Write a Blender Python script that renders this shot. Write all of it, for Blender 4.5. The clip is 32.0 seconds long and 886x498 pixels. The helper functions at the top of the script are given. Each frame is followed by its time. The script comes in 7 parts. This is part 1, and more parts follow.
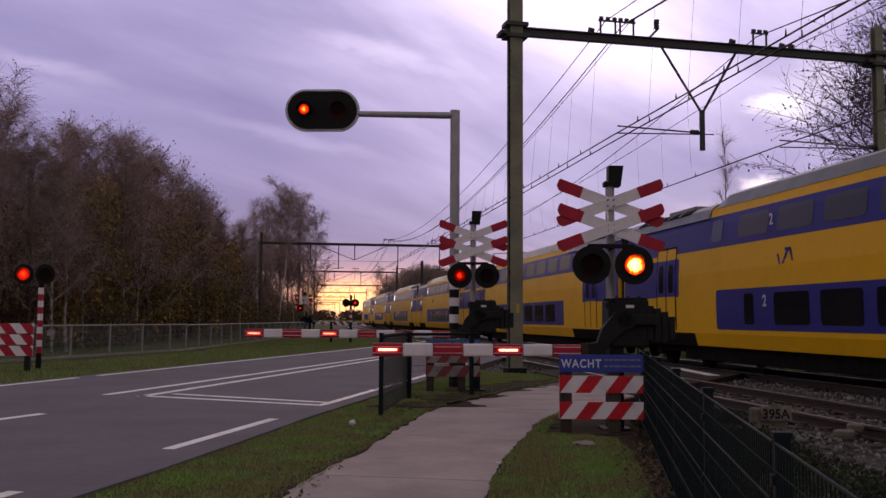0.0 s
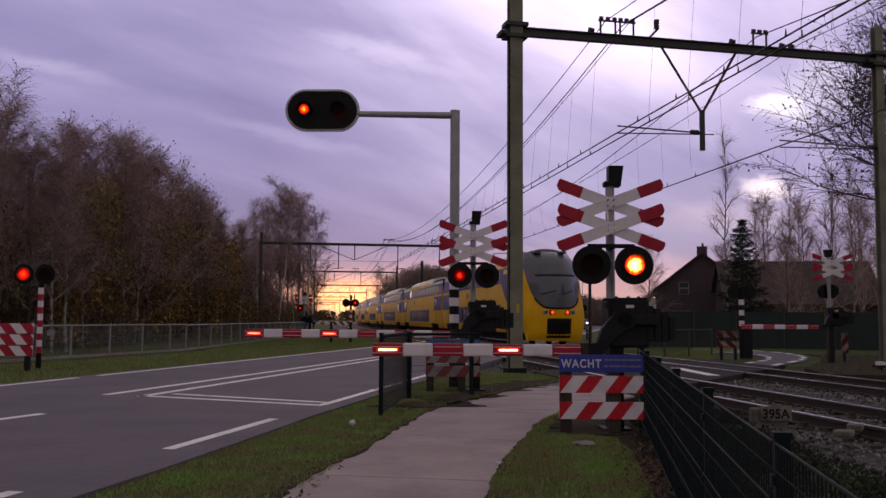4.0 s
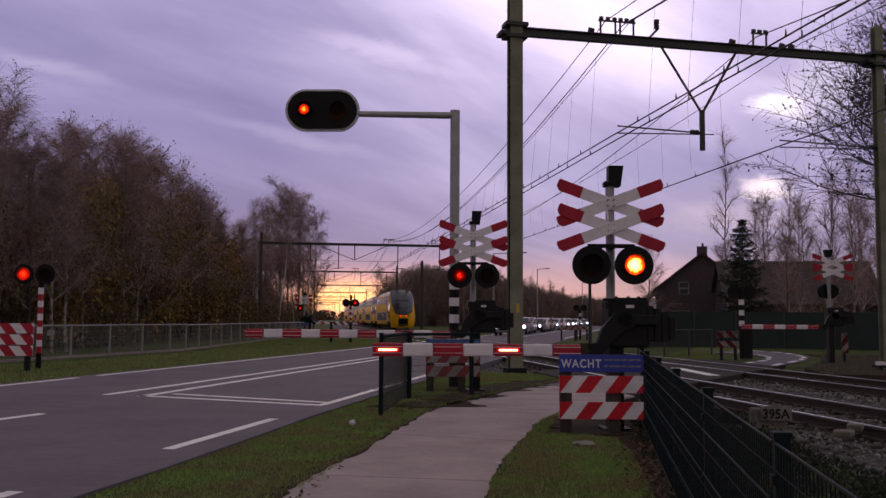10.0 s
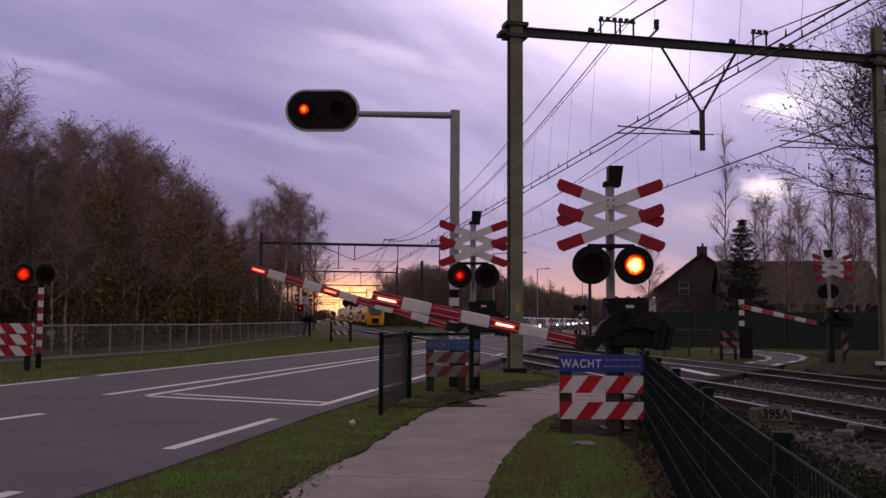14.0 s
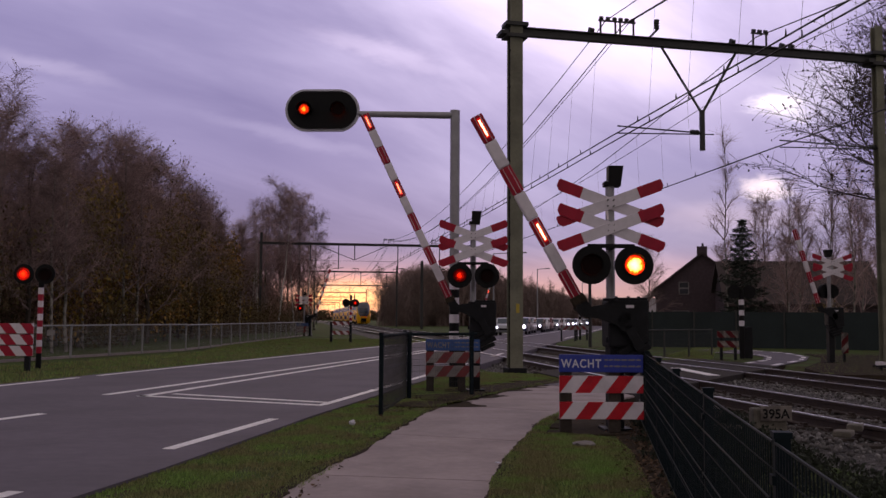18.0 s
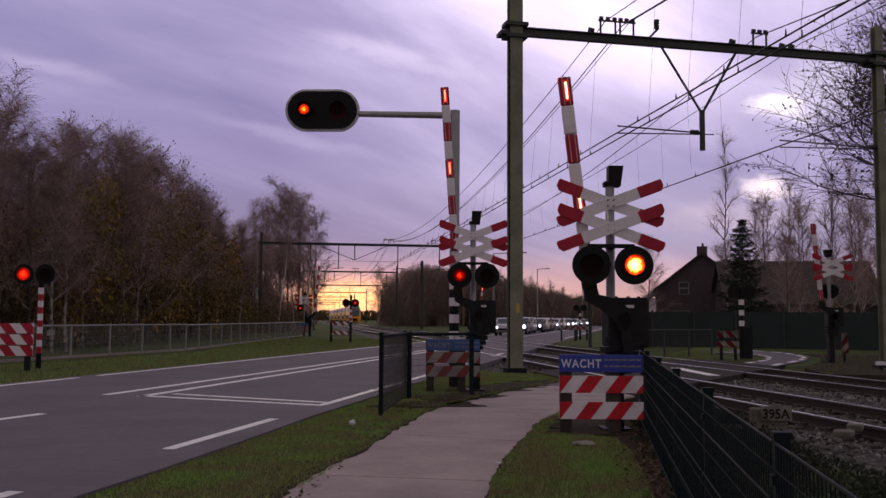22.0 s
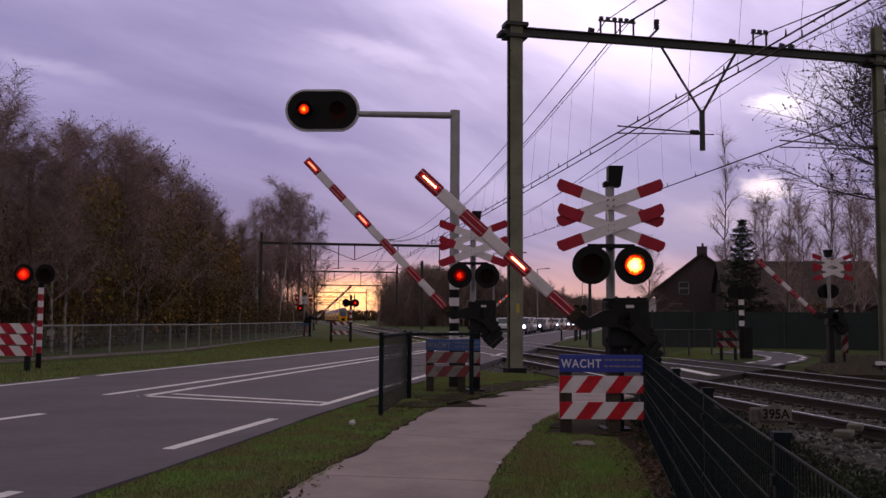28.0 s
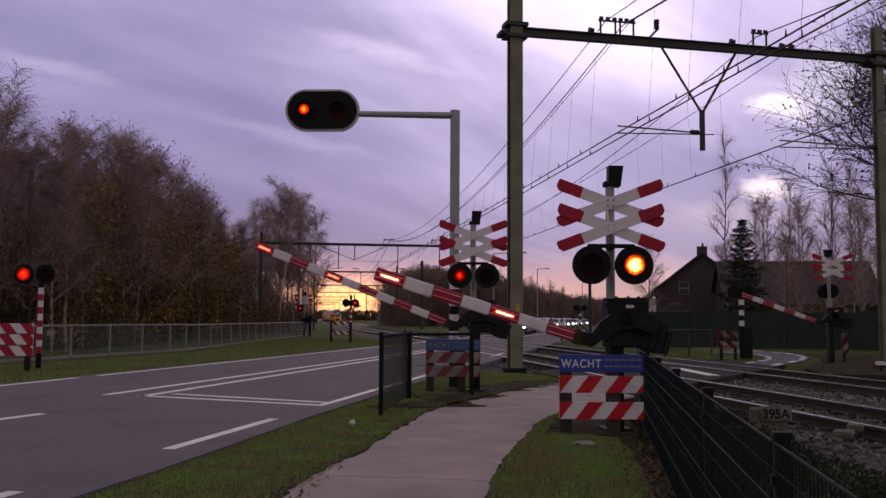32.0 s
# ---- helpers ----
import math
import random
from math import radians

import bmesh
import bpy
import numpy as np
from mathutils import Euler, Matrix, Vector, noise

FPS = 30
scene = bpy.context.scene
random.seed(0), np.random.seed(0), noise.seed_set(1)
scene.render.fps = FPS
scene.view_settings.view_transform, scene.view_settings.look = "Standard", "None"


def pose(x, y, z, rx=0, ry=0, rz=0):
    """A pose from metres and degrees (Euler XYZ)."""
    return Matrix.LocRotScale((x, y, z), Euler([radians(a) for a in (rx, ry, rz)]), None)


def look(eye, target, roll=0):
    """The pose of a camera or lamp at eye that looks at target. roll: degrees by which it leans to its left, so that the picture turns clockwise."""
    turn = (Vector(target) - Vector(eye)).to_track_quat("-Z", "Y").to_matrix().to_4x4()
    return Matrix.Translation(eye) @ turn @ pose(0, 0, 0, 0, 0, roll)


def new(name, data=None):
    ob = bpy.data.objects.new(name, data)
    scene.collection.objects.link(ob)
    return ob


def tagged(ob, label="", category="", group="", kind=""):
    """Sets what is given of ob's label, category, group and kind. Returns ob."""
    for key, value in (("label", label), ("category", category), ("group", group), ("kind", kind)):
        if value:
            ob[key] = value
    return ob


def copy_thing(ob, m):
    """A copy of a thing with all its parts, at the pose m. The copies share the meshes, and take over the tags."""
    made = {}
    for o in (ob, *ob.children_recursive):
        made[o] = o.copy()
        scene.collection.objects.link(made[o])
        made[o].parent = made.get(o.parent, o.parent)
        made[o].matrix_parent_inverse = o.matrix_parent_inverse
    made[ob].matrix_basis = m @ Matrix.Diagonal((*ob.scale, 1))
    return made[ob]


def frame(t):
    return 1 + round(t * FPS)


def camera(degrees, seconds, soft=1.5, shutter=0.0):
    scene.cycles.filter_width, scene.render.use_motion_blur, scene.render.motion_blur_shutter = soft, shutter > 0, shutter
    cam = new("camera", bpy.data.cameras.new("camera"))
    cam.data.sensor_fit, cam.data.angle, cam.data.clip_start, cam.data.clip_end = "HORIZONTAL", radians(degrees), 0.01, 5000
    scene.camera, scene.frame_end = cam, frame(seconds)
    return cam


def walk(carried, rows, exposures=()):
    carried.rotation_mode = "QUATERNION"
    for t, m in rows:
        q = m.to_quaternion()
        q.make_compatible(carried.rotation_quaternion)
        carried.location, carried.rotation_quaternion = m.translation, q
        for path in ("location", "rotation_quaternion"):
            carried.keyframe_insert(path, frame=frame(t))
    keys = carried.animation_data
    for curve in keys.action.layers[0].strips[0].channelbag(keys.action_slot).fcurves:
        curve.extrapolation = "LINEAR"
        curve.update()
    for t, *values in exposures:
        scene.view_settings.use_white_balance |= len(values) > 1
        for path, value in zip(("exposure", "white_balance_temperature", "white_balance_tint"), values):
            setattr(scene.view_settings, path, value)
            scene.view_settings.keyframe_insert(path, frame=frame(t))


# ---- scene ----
EYE = (0.0, 0.0, 1.31)
cam = camera(50.97, 32.0, soft=1.5)
VIEW = pose(*EYE, 90 + 4.31, 0, 0) @ pose(0, 0, 0, 0, 0, 0.35)
walk(cam, [(0.0, VIEW), (32.0, VIEW)], exposures=[(0.0, 0.24), (2.0, 0.21), (3.0, 0.19), (5.0, 0.08), (14.0, 0.08), (18.0, 0.10), (32.0, 0.11)])

# the tracks run 8.81 degrees left of the view, the road 11.6 degrees right of it
TRACK = pose(0, 0, 0, 0, 0, 8.81)
ROAD = pose(0, 0, 0, 0, 0, -11.6)
NEAR, FAR = 7.78, 11.85


def on_track(s, c, z=0.0):
    return TRACK @ Vector((c, s, z))


def bend(s):
    """The line drifts gently to the right in the distance."""
    k = min(1.0, max(0.0, (s - 120.0) / 130.0))
    return 2.4 * k * k * (3 - 2 * k)


def on_road(v, u, z=0.0):
    return ROAD @ Vector((u, v, z))


# ---- world and sun ----
world = bpy.data.worlds.new("dusk_sky")
scene.world = world
world.use_nodes = True


def build_sky():
    nt = world.node_tree
    nt.nodes.clear()

    def n(kind, **kw):
        node = nt.nodes.new(kind)
        for k, v in kw.items():
            node.inputs[k].default_value = v
        return node

    def ramp(stops):
        node = nt.nodes.new("ShaderNodeValToRGB")
        cr = node.color_ramp
        while len(cr.elements) < len(stops):
            cr.elements.new(0.5)
        for e, (p, c) in zip(cr.elements, stops):
            e.position, e.color = p, (*c, 1)
        return node

    L = nt.links.new
    out = n("ShaderNodeOutputWorld")
    bg = n("ShaderNodeBackground", Strength=1.0)
    co = n("ShaderNodeTexCoord")
    sep = n("ShaderNodeSeparateXYZ")
    L(co.outputs["Generated"], sep.inputs[0])
    # cloud deck: the direction is cast onto a flat layer overhead
    add = n("ShaderNodeMath")
    add.operation = "ADD"
    add.inputs[1].default_value = 0.18
    mx = n("ShaderNodeMath")
    mx.operation = "MAXIMUM"
    mx.inputs[1].default_value = 0.02
    L(sep.outputs["Z"], mx.inputs[0])
    L(mx.outputs[0], add.inputs[0])
    dx, dy = n("ShaderNodeMath"), n("ShaderNodeMath")
    for d, k in ((dx, "X"), (dy, "Y")):
        d.operation = "DIVIDE"
        L(sep.outputs[k], d.inputs[0])
        L(add.outputs[0], d.inputs[1])
    comb = n("ShaderNodeCombineXYZ")
    L(dx.outputs[0], comb.inputs[0])
    L(dy.outputs[0], comb.inputs[1])
    turn = n("ShaderNodeMapping")
    turn.inputs["Rotation"].default_value = (0, 0, radians(-51))
    L(comb.outputs[0], turn.inputs[0])
    stretch = n("ShaderNodeMapping")
    stretch.inputs["Location"].default_value = (0.35, 0.9, 0)
    stretch.inputs["Scale"].default_value = (0.42, 1.25, 1)
    L(turn.outputs[0], stretch.inputs[0])
    nz = n("ShaderNodeTexNoise", Scale=1.45, Detail=7.0, Roughness=0.52, Distortion=0.35)
    L(stretch.outputs[0], nz.inputs["Vector"])
    cloud = ramp([(0.36, (0, 0, 0)), (0.50, (0.34, 0.34, 0.34)), (0.68, (1, 1, 1))])
    L(nz.outputs["Fac"], cloud.inputs[0])
    # colours by height: a thin warm band at the skyline, lavender above
    low = ramp([(0.0, (0.56, 0.285, 0.20)), (0.022, (0.53, 0.325, 0.325)), (0.045, (0.36, 0.265, 0.365)), (0.08, (0.26, 0.222, 0.375)), (0.16, (0.262, 0.226, 0.425)),
                (0.36, (0.272, 0.234, 0.45)), (0.55, (0.27, 0.245, 0.30)), (1.0, (0.30, 0.275, 0.275))])
    L(mx.outputs[0], low.inputs[0])
    lit = ramp([(0.0, (0.66, 0.36, 0.29)), (0.045, (0.50, 0.35, 0.44)), (0.09, (0.34, 0.285, 0.48)), (0.18, (0.42, 0.362, 0.60)), (0.36, (0.54, 0.472, 0.74)), (0.55, (0.50, 0.46, 0.53)), (1.0, (0.44, 0.405, 0.40))])
    L(mx.outputs[0], lit.inputs[0])
    mix = n("ShaderNodeMixRGB")
    L(cloud.outputs[0], mix.inputs[0])
    L(low.outputs[0], mix.inputs[1])
    L(lit.outputs[0], mix.inputs[2])
    # brighter where the sun has gone down and to the right of it
    sky = nt.nodes.new("ShaderNodeTexSky")
    sky.sky_type = "NISHITA"
    sky.sun_disc = False
    sky.sun_elevation, sky.sun_rotation = radians(1.5), radians(-6.3)
    dim = n("ShaderNodeMixRGB")
    dim.blend_type = "ADD"
    dim.inputs[0].default_value = 0.002
    L(mix.outputs[0], dim.inputs[1])
    L(sky.outputs[0], dim.inputs[2])
    dot = n("ShaderNodeVectorMath")
    dot.operation = "DOT_PRODUCT"
    dot.inputs[1].default_value = Vector((0.20, 1.0, 0.44)).normalized()
    L(co.outputs["Generated"], dot.inputs[0])
    glow = ramp([(0.905, (0, 0, 0)), (0.968, (0.20, 0.20, 0.20)), (0.992, (0.70, 0.70, 0.70)), (1.0, (1, 1, 1))])
    L(dot.outputs["Value"], glow.inputs[0])
    veil = n("ShaderNodeMixRGB")
    veil.blend_type = "MULTIPLY"
    veil.inputs[0].default_value = 1.0
    torn = ramp([(0.34, (0.24, 0.19, 0.24)), (0.50, (0.47, 0.385, 0.46)), (0.68, (0.86, 0.71, 0.79))])
    L(nz.outputs["Fac"], torn.inputs[0])
    L(glow.outputs[0], veil.inputs[1])
    L(torn.outputs[0], veil.inputs[2])
    gl = n("ShaderNodeMixRGB")
    gl.blend_type = "ADD"
    gl.inputs[0].default_value = 1.0
    L(dim.outputs[0], gl.inputs[1])
    L(veil.outputs[0], gl.inputs[2])
    # cloud forms before the light, as ragged fields on a plane across the track
    ahead = n("ShaderNodeMath")
    ahead.operation = "MAXIMUM"
    ahead.inputs[1].default_value = 0.05
    L(sep.outputs["Y"], ahead.inputs[0])
    across, above = n("ShaderNodeMath"), n("ShaderNodeMath")
    for d, k in ((across, "X"), (above, "Z")):
        d.operation = "DIVIDE"
        L(sep.outputs[k], d.inputs[0])
        L(ahead.outputs[0], d.inputs[1])
    plane = n("ShaderNodeCombineXYZ")
    L(across.outputs[0], plane.inputs[0])
    L(above.outputs[0], plane.inputs[1])
    squash = n("ShaderNodeMapping")
    squash.inputs["Scale"].default_value = (1.0, 2.6, 1.0)
    L(plane.outputs[0], squash.inputs[0])
    nzb = n("ShaderNodeTexNoise", Scale=13.0, Detail=6.0, Roughness=0.6, Distortion=0.2)
    L(squash.outputs[0], nzb.inputs["Vector"])
    last = gl
    for cx, cz, rx, rz, turn_, warp, col in (
            (-0.085, 0.020, 0.30, 0.050, 0, 0.02, (0.20, 0.055, -0.03)),
            (-0.095, 0.020, 0.105, 0.034, 0, 0.03, (0.55, 0.17, -0.06)),
            (-0.104, 0.022, 0.055, 0.022, 0, 0.02, (0.70, 0.42, 0.06)),
            (0.18, 0.045, 0.26, 0.030, 0, 0.03, (0.13, 0.045, 0.0)),
            (0.205, 0.240, 0.19, 0.036, -3, 0.10, (-0.10, -0.09, -0.07)),
            (0.15, 0.165, 0.22, 0.055, 2, 0.08, (0.09, 0.085, 0.10)),
            (0.362, 0.236, 0.044, 0.016, -12, 0.12, (0.60, 0.54, 0.44)),
            (0.420, 0.255, 0.09, 0.050, 20, 0.10, (0.24, 0.22, 0.19)),
            (0.345, 0.145, 0.034, 0.014, -6, 0.09, (0.75, 0.60, 0.48)),
            (0.31, 0.112, 0.12, 0.022, 0, 0.05, (0.12, 0.08, 0.06)),
            (0.335, 0.115, 0.20, 0.060, 4, 0.10, (0.12, 0.10, 0.10)),
            (-0.075, 0.295, 0.11, 0.016, -16, 0.06, (0.16, 0.13, 0.14)),
            (-0.43, 0.272, 0.10, 0.012, -14, 0.05, (0.10, 0.085, 0.09)),
            (-0.16, 0.195, 0.13, 0.010, -13, 0.05, (0.08, 0.07, 0.08))):
        bent = n("ShaderNodeVectorMath")
        bent.operation = "MULTIPLY_ADD"
        bent.inputs[1].default_value = (warp, warp * 0.5, 0)
        L(nzb.outputs["Color"], bent.inputs[0])
        L(plane.outputs[0], bent.inputs[2])
        form = n("ShaderNodeMapping")
        form.vector_type = "TEXTURE"
        form.inputs["Location"].default_value = (cx + warp * 0.5, cz + warp * 0.25, 0)
        form.inputs["Rotation"].default_value = (0, 0, radians(turn_))
        form.inputs["Scale"].default_value = (rx, rz, 1)
        L(bent.outputs[0], form.inputs[0])
        far = n("ShaderNodeVectorMath")
        far.operation = "LENGTH"
        L(form.outputs[0], far.inputs[0])
        fall = n("ShaderNodeMapRange")
        fall.interpolation_type = "SMOOTHERSTEP"
        fall.inputs["From Min"].default_value, fall.inputs["From Max"].default_value = 1.25, 0.0
        L(far.outputs["Value"], fall.inputs["Value"])
        more = n("ShaderNodeMixRGB")
        more.blend_type = "ADD"
        L(fall.outputs[0], more.inputs[0])
        L(last.outputs[0], more.inputs[1])
        more.inputs[2].default_value = (*col, 1)
        last = more
    # away from the sunset the overcast is a plain grey
    back = n("ShaderNodeMapRange")
    back.inputs["From Min"].default_value, back.inputs["From Max"].default_value = 0.45, -0.15
    L(sep.outputs["Y"], back.inputs["Value"])
    grey = n("ShaderNodeMixRGB")
    L(back.outputs[0], grey.inputs[0])
    L(last.outputs[0], grey.inputs[1])
    grey.inputs[2].default_value = (0.385, 0.335, 0.34, 1)
    L(grey.outputs[0], bg.inputs[0])
    L(bg.outputs[0], out.inputs[0])


build_sky()
sun = new("sun", bpy.data.lights.new("sun", "SUN"))
sun.data.energy, sun.data.angle, sun.data.color = 0.3, radians(18), (1.0, 0.72, 0.5)
sun.matrix_world = look((-11, 100, 9), (0, 0, 0))



# ---- materials ----
def mat(name, base, rough=0.7, metal=0.0, var=0.18, scale=6.0, bump=0.0, other=None, mixat=(0.4, 0.65), rnd=0.0, spec=0.5, coords="Object"):
    """A procedural surface: two scales of variation, a second colour in stains, relief, and a share of per-object variation."""
    m = bpy.data.materials.new(name)
    m.use_nodes = True
    nt = m.node_tree
    b = nt.nodes["Principled BSDF"]
    b.inputs["Roughness"].default_value = rough
    b.inputs["Metallic"].default_value = metal
    b.inputs["Specular IOR Level"].default_value = spec
    L = nt.links.new
    co = nt.nodes.new("ShaderNodeTexCoord")
    big = nt.nodes.new("ShaderNodeTexNoise")
    big.inputs["Scale"].default_value = scale
    big.inputs["Detail"].default_value = 6
    fine = nt.nodes.new("ShaderNodeTexNoise")
    fine.inputs["Scale"].default_value = scale * 9
    fine.inputs["Detail"].default_value = 4
    L(co.outputs[coords], big.inputs["Vector"])
    L(co.outputs[coords], fine.inputs["Vector"])
    cr = nt.nodes.new("ShaderNodeValToRGB")
    cr.color_ramp.elements[0].position, cr.color_ramp.elements[1].position = mixat
    o = other or tuple(c * (1 - var) for c in base)
    cr.color_ramp.elements[0].color = (*o, 1)
    cr.color_ramp.elements[1].color = (*base, 1)
    L(big.outputs["Fac"], cr.inputs[0])
    hsv = nt.nodes.new("ShaderNodeHueSaturation")
    L(cr.outputs[0], hsv.inputs["Color"])
    mr = nt.nodes.new("ShaderNodeMapRange")
    mr.inputs["To Min"].default_value, mr.inputs["To Max"].default_value = 1 - var, 1 + var
    L(fine.outputs["Fac"], mr.inputs["Value"])
    val = mr.outputs[0]
    if rnd:
        info = nt.nodes.new("ShaderNodeObjectInfo")
        mr2 = nt.nodes.new("ShaderNodeMapRange")
        mr2.inputs["To Min"].default_value, mr2.inputs["To Max"].default_value = 1 - rnd, 1 + rnd
        L(info.outputs["Random"], mr2.inputs["Value"])
        mul = nt.nodes.new("ShaderNodeMath")
        mul.operation = "MULTIPLY"
        L(mr.outputs[0], mul.inputs[0])
        L(mr2.outputs[0], mul.inputs[1])
        val = mul.outputs[0]
    L(val, hsv.inputs["Value"])
    L(hsv.outputs[0], b.inputs["Base Color"])
    if bump:
        bp = nt.nodes.new("ShaderNodeBump")
        bp.inputs["Strength"].default_value = bump
        bp.inputs["Distance"].default_value = 0.02
        L(fine.outputs["Fac"], bp.inputs["Height"])
        L(bp.outputs[0], b.inputs["Normal"])
    return m


def island(m, spread):
    """Lets each loose piece of a joined mesh take its own shade."""
    nt = m.node_tree
    hsv = next(x for x in nt.nodes if x.type == "HUE_SAT")
    geo = nt.nodes.new("ShaderNodeNewGeometry")
    mr = nt.nodes.new("ShaderNodeMapRange")
    mr.inputs["To Min"].default_value, mr.inputs["To Max"].default_value = 1 - spread, 1 + spread
    nt.links.new(geo.outputs["Random Per Island"], mr.inputs["Value"])
    nt.links.new(mr.outputs[0], hsv.inputs["Value"])
    return m


def glow_mat(name, core, rim, strength, radius=0.1, stops=None, ragged=0.5):
    """A lit lens: hot in the middle, deeper in colour at the rim."""
    m = bpy.data.materials.new(name)
    m.use_nodes = True
    nt = m.node_tree
    nt.nodes.clear()
    out = nt.nodes.new("ShaderNodeOutputMaterial")
    em = nt.nodes.new("ShaderNodeEmission")
    em.inputs["Strength"].default_value = strength
    co = nt.nodes.new("ShaderNodeTexCoord")
    ln = nt.nodes.new("ShaderNodeVectorMath")
    ln.operation = "LENGTH"
    nz = nt.nodes.new("ShaderNodeTexNoise")
    nz.inputs["Scale"].default_value = 3.0 / radius
    mx = nt.nodes.new("ShaderNodeMath")
    mx.operation = "MULTIPLY_ADD"
    mx.inputs[1].default_value = ragged * radius
    cr = nt.nodes.new("ShaderNodeValToRGB")
    mr = nt.nodes.new("ShaderNodeMapRange")
    mr.inputs["From Max"].default_value = radius * 1.35
    cr.color_ramp.elements[0].position, cr.color_ramp.elements[1].position = 0.45, 0.95
    cr.color_ramp.elements[0].color, cr.color_ramp.elements[1].color = (*core, 1), (*rim, 1)
    if stops:
        while len(cr.color_ramp.elements) < len(stops):
            cr.color_ramp.elements.new(0.5)
        for e, (pos, col) in zip(cr.color_ramp.elements, stops):
            e.position, e.color = pos, (*col, 1)
    L = nt.links.new
    L(co.outputs["Object"], ln.inputs[0])
    L(co.outputs["Object"], nz.inputs["Vector"])
    L(nz.outputs["Fac"], mx.inputs[0])
    L(ln.outputs["Value"], mx.inputs[2])
    L(mx.outputs[0], mr.inputs["Value"])
    L(mr.outputs[0], cr.inputs[0])
    L(cr.outputs[0], em.inputs["Color"])
    L(em.outputs[0], out.inputs["Surface"])
    return m


def glass_mat(name, base, rough=0.08, spec=0.9):
    return mat(name, base, rough, 0.0, 0.05, 1.5, spec=spec)


GRASS = mat("grass", (0.066, 0.100, 0.030), 0.95, 0, 0.4, 1.1, 0.6, (0.062, 0.056, 0.028), (0.36, 0.6), spec=0.05)
BLADE = island(mat("grass_blades", (0.190, 0.300, 0.078), 0.9, 0, 0.45, 1.7, 0, (0.215, 0.195, 0.095), spec=0.1), 0.30)
SOIL = mat("bare_soil", (0.054, 0.041, 0.031), 0.95, 0, 0.35, 2.0, 0.7, (0.036, 0.028, 0.021), spec=0.03)
ASPHALT = mat("asphalt", (0.126, 0.104, 0.133), 0.92, 0, 0.2, 0.7, 0.30, (0.098, 0.082, 0.103), (0.35, 0.65), spec=0.5)
PATH = mat("path_concrete", (0.345, 0.278, 0.282), 0.95, 0, 0.18, 1.2, 0.3, (0.262, 0.210, 0.212), (0.35, 0.62), rnd=0.05)
PAINT = mat("road_paint", (0.80, 0.76, 0.77), 0.7, 0, 0.1, 3.0, 0.1, (0.62, 0.58, 0.59), (0.3, 0.5))
BALLAST = island(mat("ballast_stone", (0.20, 0.188, 0.188), 0.95, 0, 0.25, 5.0, 0.3, (0.10, 0.09, 0.088)), 0.5)
BALLAST_BED = mat("ballast_bed", (0.105, 0.093, 0.090), 0.95, 0, 0.45, 14.0, 1.0, (0.038, 0.032, 0.030), (0.4, 0.6))
SLEEPER = mat("sleeper_wood", (0.062, 0.049, 0.043), 0.95, 0, 0.3, 5.0, 0.4, rnd=0.2, spec=0.2)
DECKING = mat("crossing_asphalt", (0.044, 0.039, 0.041), 0.95, 0, 0.25, 1.0, 0.3, (0.05, 0.043, 0.037), (0.35, 0.65), spec=0.06)
RAIL = mat("rail_rust", (0.050, 0.032, 0.026), 0.8, 0.0, 0.25, 8.0, 0.1)
RAILHEAD = mat("rail_head", (0.62, 0.60, 0.62), 0.32, 1.0, 0.1, 4.0)
GREENSTEEL = mat("mast_green_paint", (0.205, 0.200, 0.150), 0.75, 0, 0.22, 1.6, 0.1, (0.150, 0.145, 0.112), (0.35, 0.6), spec=0.25)
DARKSTEEL = mat("dark_galvanised", (0.05, 0.048, 0.05), 0.6, 0.4, 0.2, 5.0)
WIRE = mat("copper_wire", (0.035, 0.028, 0.03), 0.55, 0.6, 0.1, 3.0)
GREYSTEEL = mat("galvanised_steel", (0.33, 0.32, 0.34), 0.5, 0.5, 0.14, 6.0, 0.05)
BLACK = mat("black_plastic", (0.008, 0.0075, 0.0085), 0.7, 0, 0.3, 12.0, spec=0.2)
BLACKCAST = mat("black_cast_housing", (0.009, 0.009, 0.012), 0.65, 0, 0.4, 7.0, 0.15, spec=0.25)
WHITE = mat("white_sheet_paint", (0.67, 0.61, 0.67), 0.45, 0, 0.1, 3.0, 0, (0.53, 0.48, 0.53), (0.25, 0.5))
RED = mat("red_reflective", (0.38, 0.008, 0.034), 0.5, 0, 0.16, 5.0, 0, (0.30, 0.007, 0.028), spec=0.3)
BLUE = mat("sign_blue", (0.020, 0.036, 0.30), 0.4, 0, 0.1, 4.0)
BOARDRED = mat("board_red", (0.52, 0.010, 0.022), 0.5, 0, 0.16, 5.0, 0, (0.40, 0.008, 0.020), spec=0.3)
LETTER = mat("sign_white", (0.60, 0.58, 0.66), 0.5, 0, 0.05, 5.0)
FENCEGREEN = mat("fence_green_coating", (0.006, 0.012, 0.016), 0.7, 0, 0.25, 5.0, spec=0.12)
FENCEDARK = mat("fence_dark_grey", (0.06, 0.058, 0.055), 0.7, 0, 0.2, 5.0, spec=0.2)
CONCRETE = mat("weathered_concrete", (0.17, 0.148, 0.125), 0.95, 0, 0.3, 6.0, 0.4, (0.10, 0.088, 0.072))
LITTER = island(mat("fallen_leaves", (0.105, 0.058, 0.028), 0.9, 0, 0.3, 2.0, 0, (0.06, 0.036, 0.02)), 0.5)
RUST = island(mat("rust_leaves", (0.30, 0.150, 0.050), 0.9, 0, 0.3, 0.4, 0, (0.24, 0.17, 0.05), spec=0.1), 0.5)
